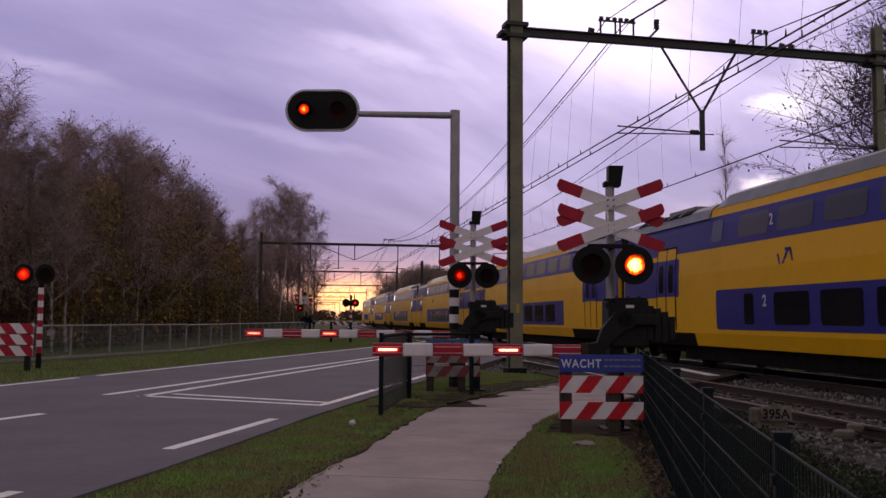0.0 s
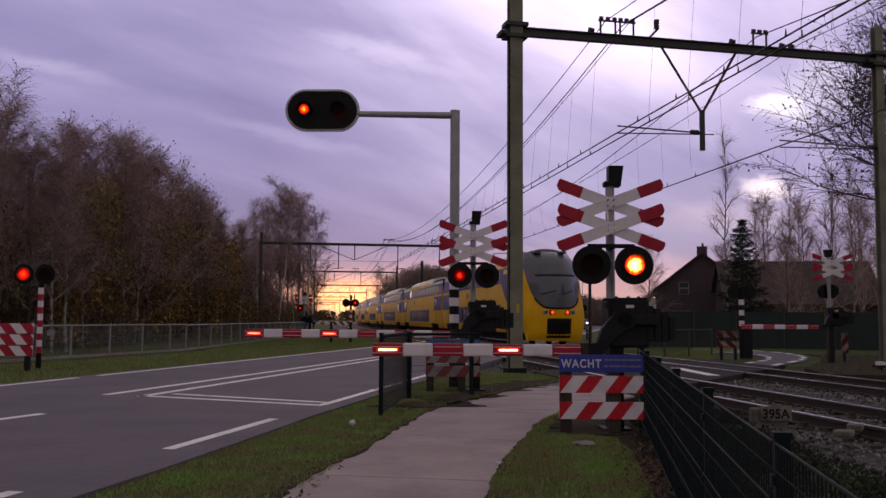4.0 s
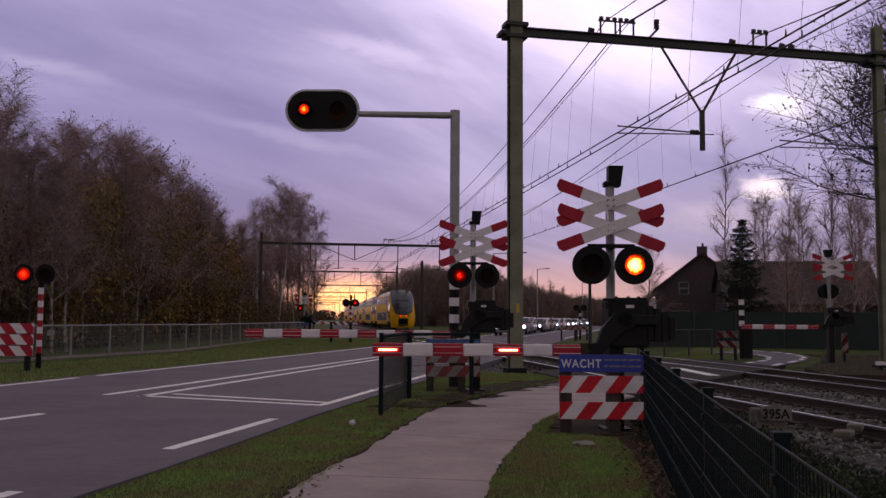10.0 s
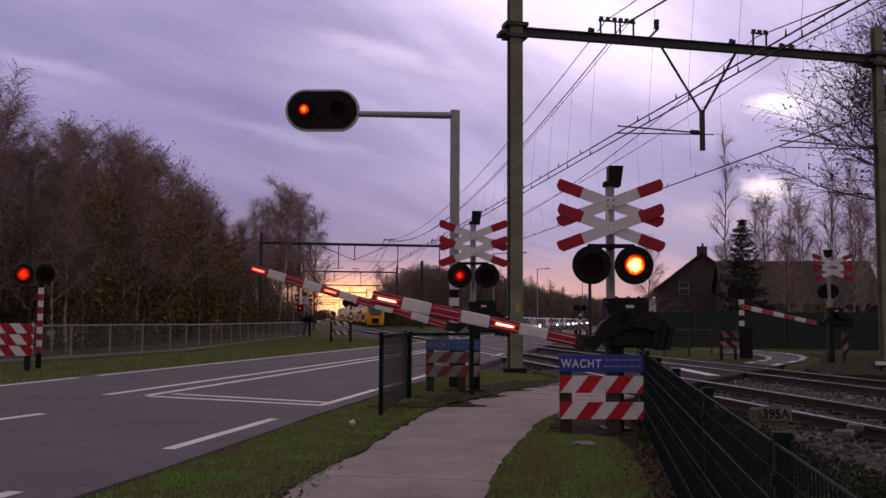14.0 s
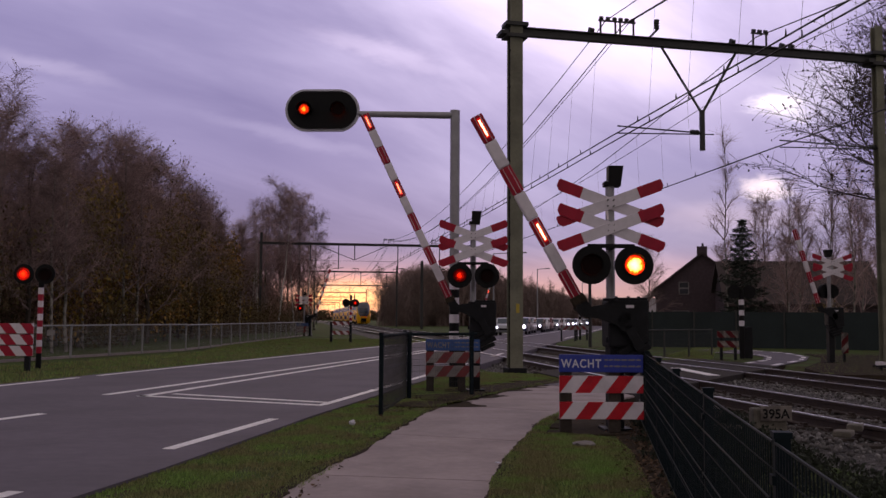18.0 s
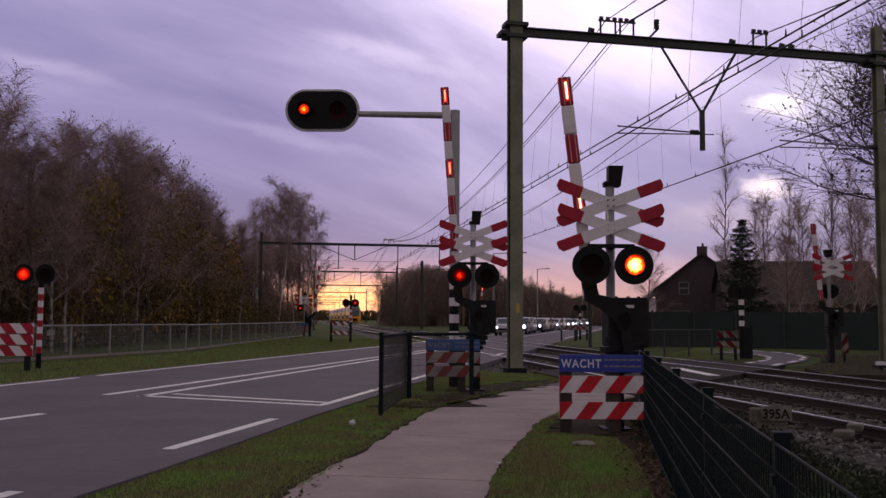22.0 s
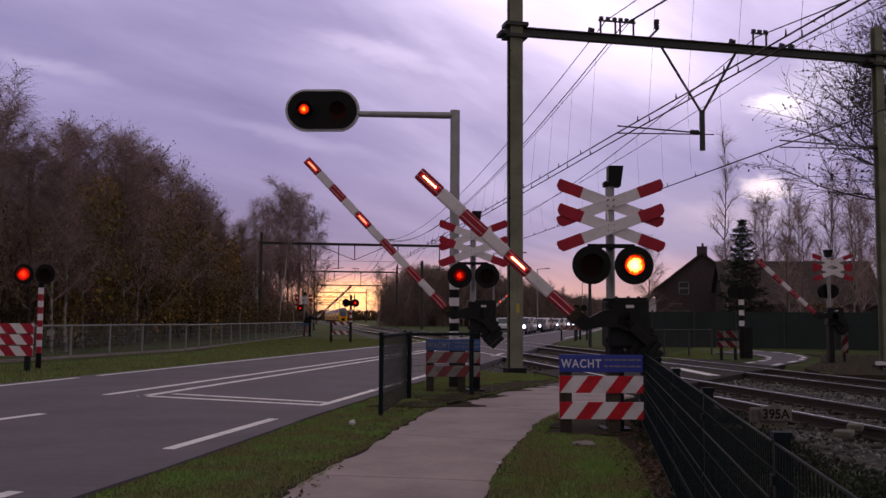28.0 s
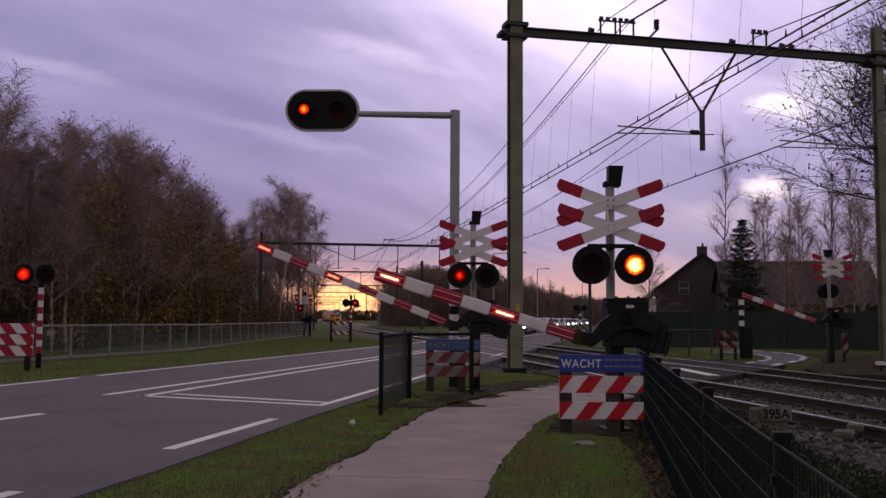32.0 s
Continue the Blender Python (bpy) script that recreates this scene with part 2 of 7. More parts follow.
# paler than the fence coating: light caught along the folds is in the colour
FOLDGLINT = mat("fence_fold_glint", (0.026, 0.032, 0.034), 0.6, 0, 0.2, 5.0, spec=0.1)
TAG = mat("yellow_plate", (0.45, 0.33, 0.04), 0.6, 0, 0.1, 8.0)
FENCEGREY = mat("fence_grey", (0.30, 0.29, 0.29), 0.6, 0.2, 0.2, 5.0)
YELLOW = mat("train_yellow", (0.78, 0.41, 0.005), 0.5, 0, 0.08, 0.6, 0, (0.68, 0.36, 0.006), (0.25, 0.5), spec=0.20)
HANDRAIL = mat("handrail_ochre", (0.34, 0.19, 0.012), 0.5, 0, 0.15, 3.0)
TBLUE = mat("train_blue", (0.030, 0.028, 0.22), 0.5, 0, 0.1, 1.0, spec=0.22)
TROOF = mat("train_roof_grey", (0.17, 0.165, 0.18), 0.42, 0, 0.15, 1.5, 0, (0.125, 0.12, 0.13), spec=0.5)
TDARK = mat("underframe_grime", (0.012, 0.010, 0.009), 0.9, 0, 0.4, 5.0, spec=0.08)
TGLASS = glass_mat("train_glass", (0.010, 0.010, 0.016), 0.12, 0.35)
SCREEN = glass_mat("windscreen_glass", (0.045, 0.055, 0.08), 0.12, 0.7)
UGLASS = glass_mat("upper_glass", (0.030, 0.030, 0.042), 0.38, 0.32)
MASK = mat("cab_mask_grey", (0.075, 0.075, 0.092), 0.3, 0, 0.1, 2.0, spec=0.5)
BARK = mat("bark", (0.080, 0.060, 0.050), 0.95, 0, 0.3, 6.0, 0.5, rnd=0.25)
BIRCH = mat("birch_bark", (0.25, 0.225, 0.20), 0.9, 0, 0.3, 4.0, 0.3, (0.06, 0.05, 0.045), (0.38, 0.55), rnd=0.3)
WHITEBARK = mat("white_birch_bark", (0.42, 0.38, 0.35), 0.9, 0, 0.25, 5.0, 0.3, (0.12, 0.10, 0.09), (0.3, 0.42))
TWIG = mat("twigs", (0.370, 0.262, 0.255), 0.95, 0, 0.3, 2.0, 0, rnd=0.3, spec=0.1)
FARTWIG = island(mat("distant_twigs", (0.27, 0.195, 0.175), 0.95, 0, 0.3, 0.1, 0, (0.20, 0.15, 0.135), spec=0.05), 0.45)
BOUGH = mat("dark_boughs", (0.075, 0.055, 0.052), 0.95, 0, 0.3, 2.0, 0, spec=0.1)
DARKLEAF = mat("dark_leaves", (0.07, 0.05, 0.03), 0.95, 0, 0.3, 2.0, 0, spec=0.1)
LEAF = island(mat("autumn_leaves", (0.175, 0.115, 0.032), 0.9, 0, 0.3, 0.5, 0, (0.12, 0.088, 0.034)), 0.5)
WEEDS = island(mat("dark_weeds", (0.022, 0.028, 0.015), 0.95, 0, 0.3, 1.0), 0.5)
BROWNLEAF = island(mat("brown_foliage", (0.320, 0.195, 0.160), 0.95, 0, 0.3, 0.2, 0, (0.235, 0.150, 0.145), spec=0.05), 0.6)
BRUSH = island(mat("undergrowth_leaves", (0.100, 0.085, 0.040), 0.95, 0, 0.3, 0.3, 0, (0.095, 0.060, 0.036), spec=0.05), 0.6)
NEEDLE = island(mat("needles", (0.034, 0.046, 0.034), 0.95, 0, 0.3, 1.0), 0.4)
BRICK = mat("house_brick", (0.075, 0.050, 0.060), 0.9, 0, 0.25, 5.0, 0.2)
TILE = mat("roof_tile", (0.054, 0.036, 0.036), 0.85, 0, 0.25, 3.0, 0.3)
TARP = mat("green_screen_cloth", (0.019, 0.028, 0.030), 0.9, 0, 0.2, 1.0, 0.1)
LENS_OFF = glass_mat("dark_red_lens", (0.008, 0.0012, 0.0012), 0.6, 0.08)
HOT = glow_mat("lit_lamp_head_on", (9, 4, 0.5), (1, 0, 0), 1.0, 0.13, [(0.0, (12.0, 7.0, 1.6)), (0.56, (9.0, 3.6, 0.35)), (0.66, (5.0, 0.35, 0.02)), (0.80, (1.1, 0.02, 0.004)), (1.0, (0.10, 0.003, 0.001))])
AMBER = glow_mat("lit_lamp_overhead", (4, 1, 0.1), (1, 0, 0), 1.0, 0.105, [(0.0, (6.0, 1.3, 0.12)), (0.46, (4.0, 0.50, 0.03)), (0.62, (1.5, 0.04, 0.004)), (1.0, (0.16, 0.004, 0.001))], 0.7)
OLDRED = mat("faded_red", (0.20, 0.026, 0.030), 0.6, 0, 0.2, 5.0, 0, (0.15, 0.02, 0.025))
OLDWHITE = mat("dirty_white", (0.25, 0.225, 0.225), 0.6, 0, 0.15, 4.0, 0, (0.17, 0.15, 0.15))
GRIMYRED = mat("grimy_red", (0.11, 0.016, 0.020), 0.8, 0, 0.25, 5.0, spec=0.1)
GRIMYWHITE = mat("grimy_white", (0.27, 0.235, 0.215), 0.8, 0, 0.25, 5.0, 0, (0.09, 0.075, 0.07), spec=0.1)
OLDBLUE = mat("faded_blue", (0.032, 0.085, 0.27), 0.6, 0, 0.12, 4.0)
SIDE = glow_mat("lit_lamp_off_axis", (3, 0.1, 0.01), (1, 0, 0), 1.0, 0.10, [(0.0, (3.2, 0.12, 0.012)), (0.50, (2.2, 0.03, 0.006)), (0.68, (0.45, 0.005, 0.002)), (1.0, (0.05, 0.001, 0.001))], 0.9)
SIDELARGE = glow_mat("lit_lamp_verge", (3, 0.1, 0.01), (1, 0, 0), 1.0, 0.17, [(0.0, (4.0, 0.22, 0.02)), (0.34, (2.6, 0.05, 0.008)), (0.60, (0.8, 0.010, 0.004)), (1.0, (0.06, 0.001, 0.001))], 0.5)
LED = glow_mat("lit_boom_lamp", (9.0, 3.2, 1.5), (6.0, 0.8, 0.4), 1.0, 0.18)
LEDFAR = glow_mat("lit_boom_lamp_dim", (6.0, 0.8, 0.40), (3.5, 0.16, 0.10), 1.0, 0.16)
# dim red emission for the halo round the lit boom lamps
LEDHALO = glow_mat("boom_lamp_halo", (0.85, 0.020, 0.018), (0.38, 0.008, 0.012), 1.0, 0.14)
TAIL = glow_mat("tail_lamp", (6.0, 0.30, 0.10), (1.8, 0.035, 0.015), 1.0, 0.09)
HEAD = glow_mat("car_headlamp", (9.0, 8.5, 10.0), (4.0, 3.6, 5.0), 1.0, 0.09)


# ---- shapes ----
def box(bm, size, m=None, bevel=0.0):
    g = bmesh.ops.create_cube(bm, size=1.0, matrix=(m or Matrix()) @ Matrix.Diagonal((*size, 1)))
    if bevel:
        vs = set(g["verts"])
        es = [e for e in bm.edges if e.verts[0] in vs and e.verts[1] in vs]
        bmesh.ops.bevel(bm, geom=es, offset=bevel, segments=2, profile=0.6, affect="EDGES")
    return bm


def rod(bm, a, b, r0, r1=None, seg=8):
    a, b = Vector(a), Vector(b)
    r1 = r0 if r1 is None else r1
    d = b - a
    m = Matrix.Translation((a + b) / 2) @ d.to_track_quat("Z", "Y").to_matrix().to_4x4()
    bmesh.ops.create_cone(bm, cap_ends=True, segments=seg, radius1=r0, radius2=r1, depth=d.length, matrix=m)
    return bm


def prism(bm, pts, depth, m=None):
    """A flat outline (x, z) given depth along y, from 0 to depth."""
    m = m or Matrix()
    a = [bm.verts.new(m @ Vector((x, 0, z))) for x, z in pts]
    b = [bm.verts.new(m @ Vector((x, depth, z))) for x, z in pts]
    bm.faces.new(a)
    bm.faces.new(b[::-1])
    k = len(pts)
    for i in range(k):
        bm.faces.new((a[i], b[i], b[(i + 1) % k], a[(i + 1) % k]))
    return bm


def sweep(bm, prof, rows, cap=True):
    """An outline (x, z) carried along rows (x, y)."""
    rings = [[bm.verts.new((x + dx, y, z)) for x, z in prof] for dx, y in rows]
    k = len(prof)
    for a, b in zip(rings, rings[1:]):
        for i in range(k):
            bm.faces.new((a[i], b[i], b[(i + 1) % k], a[(i + 1) % k]))
    if cap:
        bm.faces.new(rings[0])
        bm.faces.new(rings[-1][::-1])
    return bm


def mesh_of(bm, name):
    bmesh.ops.recalc_face_normals(bm, faces=bm.faces)
    me = bpy.data.meshes.new(name)
    bm.to_mesh(me)
    bm.free()
    return me


def smooth(ob, angle=40):
    me = ob.data
    me.polygons.foreach_set("use_smooth", [True] * len(me.polygons))
    me.set_sharp_from_angle(angle=radians(angle))
    return ob


def part(name, bm, material, parent, label="", m=None, round_=False):
    ob = new(name, mesh_of(bm, name))
    for k in material if isinstance(material, (list, tuple)) else (material,):
        ob.data.materials.append(k)
    if parent is not None:
        ob.parent = parent
    if m is not None:
        ob.matrix_basis = m
    if label:
        ob["label"] = label
    if round_:
        smooth(ob)
    return ob


def shared(name, data, parent, m):
    ob = new(name, data)
    if parent is not None:
        ob.parent = parent
    ob.matrix_basis = m
    return ob


def thing(name, m, label, category, group="", kind=""):
    ob = new(name)
    ob.empty_display_size = 0.2
    ob.matrix_basis = m
    return tagged(ob, label, category, group, kind)


def raw(name, verts, faces, material, parent=None, m=None):
    me = bpy.data.meshes.new(name)
    me.from_pydata(verts, [], faces)
    me.update()
    ob = new(name, me)
    for k in material if isinstance(material, (list, tuple)) else (material,):
        me.materials.append(k)
    if parent is not None:
        ob.parent = parent
    if m is not None:
        ob.matrix_basis = m
    return ob


def B():
    return bmesh.new()


# ---- ground, road, path ----
def build_ground():
    cs = [(-2500, -0.03), (4.9, -0.03), (5.7, -0.30), (13.9, -0.30), (14.7, -0.03), (2500, -0.03)]
    ss = [-1500, -60, 0, 60, 200, 600, 4000]
    verts = [tuple(on_track(s, c, z)) for s in ss for c, z in cs]
    k = len(cs)
    faces = [(i * k + j, i * k + j + 1, (i + 1) * k + j + 1, (i + 1) * k + j) for i in range(len(ss) - 1) for j in range(k - 1)]
    tagged(raw("ground", verts, faces, GRASS), "rough grassy ground along the railway", "ground", kind="structure")


def slab(name, left, right, z, material, thick=0.12, parent=None):
    """A strip between two outlines of equal length."""
    bm = B()
    tops = [[bm.verts.new((x, y, z)) for x, y in row] for row in (left, right)]
    lows = [[bm.verts.new((x, y, z - thick)) for x, y in row] for row in (left, right)]
    for i in range(len(left) - 1):
        bm.faces.new((tops[0][i], tops[1][i], tops[1][i + 1], tops[0][i + 1]))
        bm.faces.new((lows[0][i], lows[0][i + 1], lows[1][i + 1], lows[1][i]))
        for r in (0, 1):
            bm.faces.new((tops[r][i], tops[r][i + 1], lows[r][i + 1], lows[r][i]))
    for i in (0, -1):
        bm.faces.new((tops[0][i], tops[1][i], lows[1][i], lows[0][i]))
    return part(name, bm, material, parent)


def build_road():
    vs = [-60, 2, 5.5, 7.5, 9.5, 12, 20, 60, 150, 420]
    rs = [-3.9, -3.95, -4.0, -4.03, -4.12, -4.26, -4.42, -4.35, -4.3, -4.3]
    left = [tuple(on_road(v, -12.05))[:2] for v in vs]
    right = [tuple(on_road(v, u))[:2] for v, u in zip(vs, rs)]
    road = slab("road", left, right, 0.0, ASPHALT, 0.33)
    tagged(road, "worn grey asphalt two-lane road over the tracks", "road", kind="structure")

    def line(name, v0, u0, v1, u1, w=0.12, z=0.0):
        a, b = on_road(v0, u0), on_road(v1, u1)
        bm = B()
        d = (b - a).to_2d()
        n2 = Vector((-d.y, d.x)).normalized() * w / 2
        n2 = Vector((n2.x, n2.y, 0))
        vv = [bm.verts.new(p + Vector((0, 0, zz))) for zz in (z - 0.006, z + 0.004) for p in (a - n2, a + n2, b + n2, b - n2)]
        for f in ((4, 5, 6, 7), (0, 1, 5, 4), (1, 2, 6, 5), (2, 3, 7, 6), (3, 0, 4, 7)):
            bm.faces.new([vv[i] for i in f])
        part(name, bm, PAINT, road)

    # edge lines, centre lines and the double stop line
    line("edge_line", 15.0, -11.76, 18.2, -11.76, 0.13)
    line("edge_line", 19.0, -11.76, 300, -11.6, 0.13)
    for v0, v1 in ((5.0, 6.3), (8.65, 11.55), (13.6, 16.75), (17.0, 22.3), (26, 29), (33, 36)):
        line("edge_line", v0, -4.55 - 0.016 * max(0, v0 - 8), v1, -4.55 - 0.016 * max(0, v1 - 8), 0.13)
    line("edge_line", 66, -4.75, 300, -4.75, 0.13)
    line("centre_line", 14.38, -8.75, 47, -8.50, 0.16)
    line("centre_line", 14.24, -8.02, 47, -8.14, 0.16)
    line("centre_line", 8.8, -8.12, 11.35, -7.85, 0.15)
    line("centre_line", 3.5, -8.25, 6.2, -8.25, 0.11)
    line("centre_line", 62, -8.4, 260, -8.4, 0.12)
    line("stop_line", 14.35, -8.1, 13.5, -4.6, 0.14)
    line("stop_line", 14.85, -7.75, 13.98, -4.7, 0.14)
    return road


PATH_L = [(-1.9, -8), (-1.75, 0), (-1.42, 5.2), (-1.12, 8.05), (-0.80, 9.6), (-0.63, 10.9), (-0.25, 13.4), (0.10, 14.6), (0.45, 15.45), (1.1, 17.2), (2.05, 19.1), (3.6, 21.2), (5.4, 23.4), (7.4, 25.6), (9.16, 28.9), (10.79, 31.5), (11.86, 34.4), (12.1, 36.5), (11.8, 37.8), (10.9, 38.9)]
PATH_R = [(0.05, -8), (0.10, 0), (0.22, 5.0), (0.43, 7.77), (0.66, 9.2), (0.90, 10.3), (1.33, 12.4), (1.75, 13.6), (2.2, 14.6), (3.2, 16.2), (4.3, 18.0), (5.75, 20.6), (7.1, 23.2), (8.3, 25.1), (9.7, 27.2), (12.19, 31.3), (13.59, 34.6), (14.3, 38.5), (13.9, 41.8), (11.6, 43.4)]


def build_path():
    path = slab("pavement", [(x - 0.02, y) for x, y in PATH_L], [(x + 0.02, y) for x, y in PATH_R], -0.045, SOIL, 0.30)
    tagged(path, "bed of the concrete foot and cycle path", "pavement", kind="structure")
    cuts = [0, 1, 3, 5, 7, 9, 10]
    for a, b in zip(cuts, cuts[1:]):
        l, r = [Vector(p) for p in PATH_L[a:b + 1]], [Vector(p) for p in PATH_R[a:b + 1]]
        for row in (l, r):
            row[0] = row[0] + (row[1] - row[0]).normalized() * 0.011
            row[-1] = row[-1] + (row[-2] - row[-1]).normalized() * 0.011
        slab("path_slab", [tuple(p) for p in l], [tuple(p) for p in r], -0.018, PATH, 0.03, path)
    for a, b, mm, z in ((10, 12, ASPHALT, -0.012), (11, 15, DECKING, 0.0), (14, 20, ASPHALT, 0.004)):
        slab("path_slab", [(x, y + 0.02) for x, y in PATH_L[a:b]], [(x, y + 0.02) for x, y in PATH_R[a:b]], z, mm, 0.02, path)
    # white blocks along both edges of the far cycle path
    for row, side, k0, k1 in ((PATH_L, 0.18, 14, 19), (PATH_R, -0.18, 14, 19)):
        for i in range(k0, k1):
            a, b = Vector(row[i]), Vector(row[i + 1])
            n = max(2, int((b - a).length / 1.6))
            for j in range(n):
                p, q = a.lerp(b, (j + 0.2) / n), a.lerp(b, (j + 0.72) / n)
                d = (q - p).normalized()
                o = Vector((d.y, -d.x)) * side
                m = Matrix.Translation((*((p + q) / 2 + o), 0.003)) @ Matrix.Rotation(math.atan2(d.y, d.x), 4, "Z")
                part("edge_block", box(B(), ((q - p).length, 0.16, 0.012), m), PAINT, path)


def build_far_soil():
    left = [(9.6, 23.4), (10.3, 26.6), (12.5, 30.9), (13.95, 34.4), (14.7, 38.0)]
    right = [(14.5, 22.6), (17.5, 26.0), (21.0, 30.0), (23.0, 33.0), (25.0, 36.0)]
    sl = slab("soil_strip", left, right, -0.012, SOIL, 0.2)
    tagged(sl, "dark bare soil between the far track and the screen", "soil", kind="structure")


build_ground()
build_far_soil()
road = build_road()
build_path()


# ---- tracks ----
REACH = [-40.0, 60.0, 120.0] + [130.0 + 10 * k for k in range(13)] + [600.0]


def rail_mesh():
    prof = [(-0.07, -0.155), (0.07, -0.155), (0.07, -0.14), (0.012, -0.122), (0.010, -0.045), (0.034, -0.034), (0.034, -0.004), (-0.034, -0.004), (-0.034, -0.034), (-0.010, -0.045), (-0.012, -0.122), (-0.07, -0.14)]
    bm = B()
    sweep(bm, prof, [(bend(s), s) for s in REACH])
    return mesh_of(bm, "rail")


def build_tracks():
    bed = B()
    prof = [(5.15, -0.30), (5.75, -0.17), (13.85, -0.17), (14.45, -0.30)]
    sweep(bed, prof, [(bend(s), s) for s in REACH])
    bedo = part("ballast_bed", bed, BALLAST_BED, None, m=TRACK)
    tagged(bedo, "grey-brown ballast bed of the double track", "ballast", kind="structure")
    rm = rail_mesh()
    rm.materials.append(RAIL)
    hb = B()
    sweep(hb, [(-0.03, -0.004), (0.03, -0.004), (0.03, 0.01), (-0.03, 0.01)], [(bend(s), s) for s in REACH])
    hm = mesh_of(hb, "rail_head")
    hm.materials.append(RAILHEAD)
    sb = B()
    box(sb, (2.5, 0.24, 0.14), None, 0.015)
    sm = mesh_of(sb, "sleeper")
    sm.materials.append(SLEEPER)
    pb = B()
    box(pb, (0.30, 0.16, 0.02))
    for k in (-1, 1):
        box(pb, (0.06, 0.10, 0.05), Matrix.Translation((k * 0.1, 0, 0.02)))
    pm = mesh_of(pb, "fastening")
    pm.materials.append(RAIL)
    for c, word in ((NEAR, "nearer"), (FAR, "farther")):
        t = thing("railway_track", TRACK @ pose(c, 0, 0.02), "steel rails on sleepers, the %s track of two" % word, "railway track", "railway tracks")
        for k in (-1, 1):
            r = shared("rail", rm, t, pose(k * 0.7525, 0, 0))
            shared("rail_head", hm, r, pose(0, 0, 0))
        for i in range(110):
            s = 4 + i * 0.62
            sl = shared("sleeper", sm, t, pose(0, s, -0.225))
            if i < 40:
                for k in (-1, 1):
                    shared("fastening", pm, sl, pose(k * 0.7525, 0, 0.075))
    # crossing decks between the rails: road and path
    deck = thing("crossing_deck", TRACK, "dark rubber and concrete panels set between the rails", "crossing deck")
    def edge(c):
        return 19.5 + 1.2 * (c - 9.0)

    for c0, c1 in ((NEAR - 1.9, NEAR - 0.83), (NEAR - 0.66, NEAR + 0.66), (NEAR + 0.83, FAR - 0.83), (FAR - 0.66, FAR + 0.66), (FAR + 0.83, FAR + 1.9)):
        for i in range(6):
            rows = [[(c, edge(c) + i * 1.2 + d) for d in (0.008, 1.192)] for c in (c0, c1)]
            slab("deck_panel", rows[0], rows[1], 0.008 - 0.003 * (i % 2), DECKING, 0.14, deck)
    # markings of the cycle path on the deck
    for x, y, l, a in ((6.42, 23.9, 3.4, -1),):
        part("white_line", box(B(), (0.28, l, 0.012), pose(x, y, 0.013, 0, 0, -a)), PAINT, deck, m=TRACK.inverted())
    # loose stones where the camera is near
    rng = random.Random(5)
    ico = B()
    bmesh.ops.create_icosphere(ico, subdivisions=1, radius=1)
    iv = [v.co.copy() for v in ico.verts]
    ifc = [[v.index for v in f.verts] for f in ico.faces]
    ico.free()
    verts, faces = [], []
    for i in range(17000):
        c = rng.uniform(5.2, 14.2)
        s = 4 + 30 * rng.random() ** 1.3
        zone = min(abs(c - NEAR), abs(c - FAR))
        z = -0.155 if c > 5.8 else -0.17 - (5.8 - c) * 0.2
        if abs(zone - 0.7525) < 0.1 and rng.random() < 0.8:
            continue
        r = rng.uniform(0.018, 0.042)
        p = on_track(s, c, z + rng.uniform(-0.01, 0.02) + (0.03 if 1.4 < zone < 1.9 else 0))
        e = Euler((rng.random() * 6, rng.random() * 6, rng.random() * 6)).to_matrix()
        sc = Vector((r * rng.uniform(0.7, 1.3), r * rng.uniform(0.7, 1.3), r * rng.uniform(0.5, 0.9)))
        o = len(verts)
        for v in iv:
            q = e @ Vector((v.x * sc.x, v.y * sc.y, v.z * sc.z))
            verts.append((p.x + q.x, p.y + q.y, p.z + q.z))
        faces.extend([[o + k for k in f] for f in ifc])
    tagged(raw("ballast_stones", verts, faces, BALLAST), "loose grey ballast stones round the sleepers", "ballast", kind="stuff")


build_tracks()


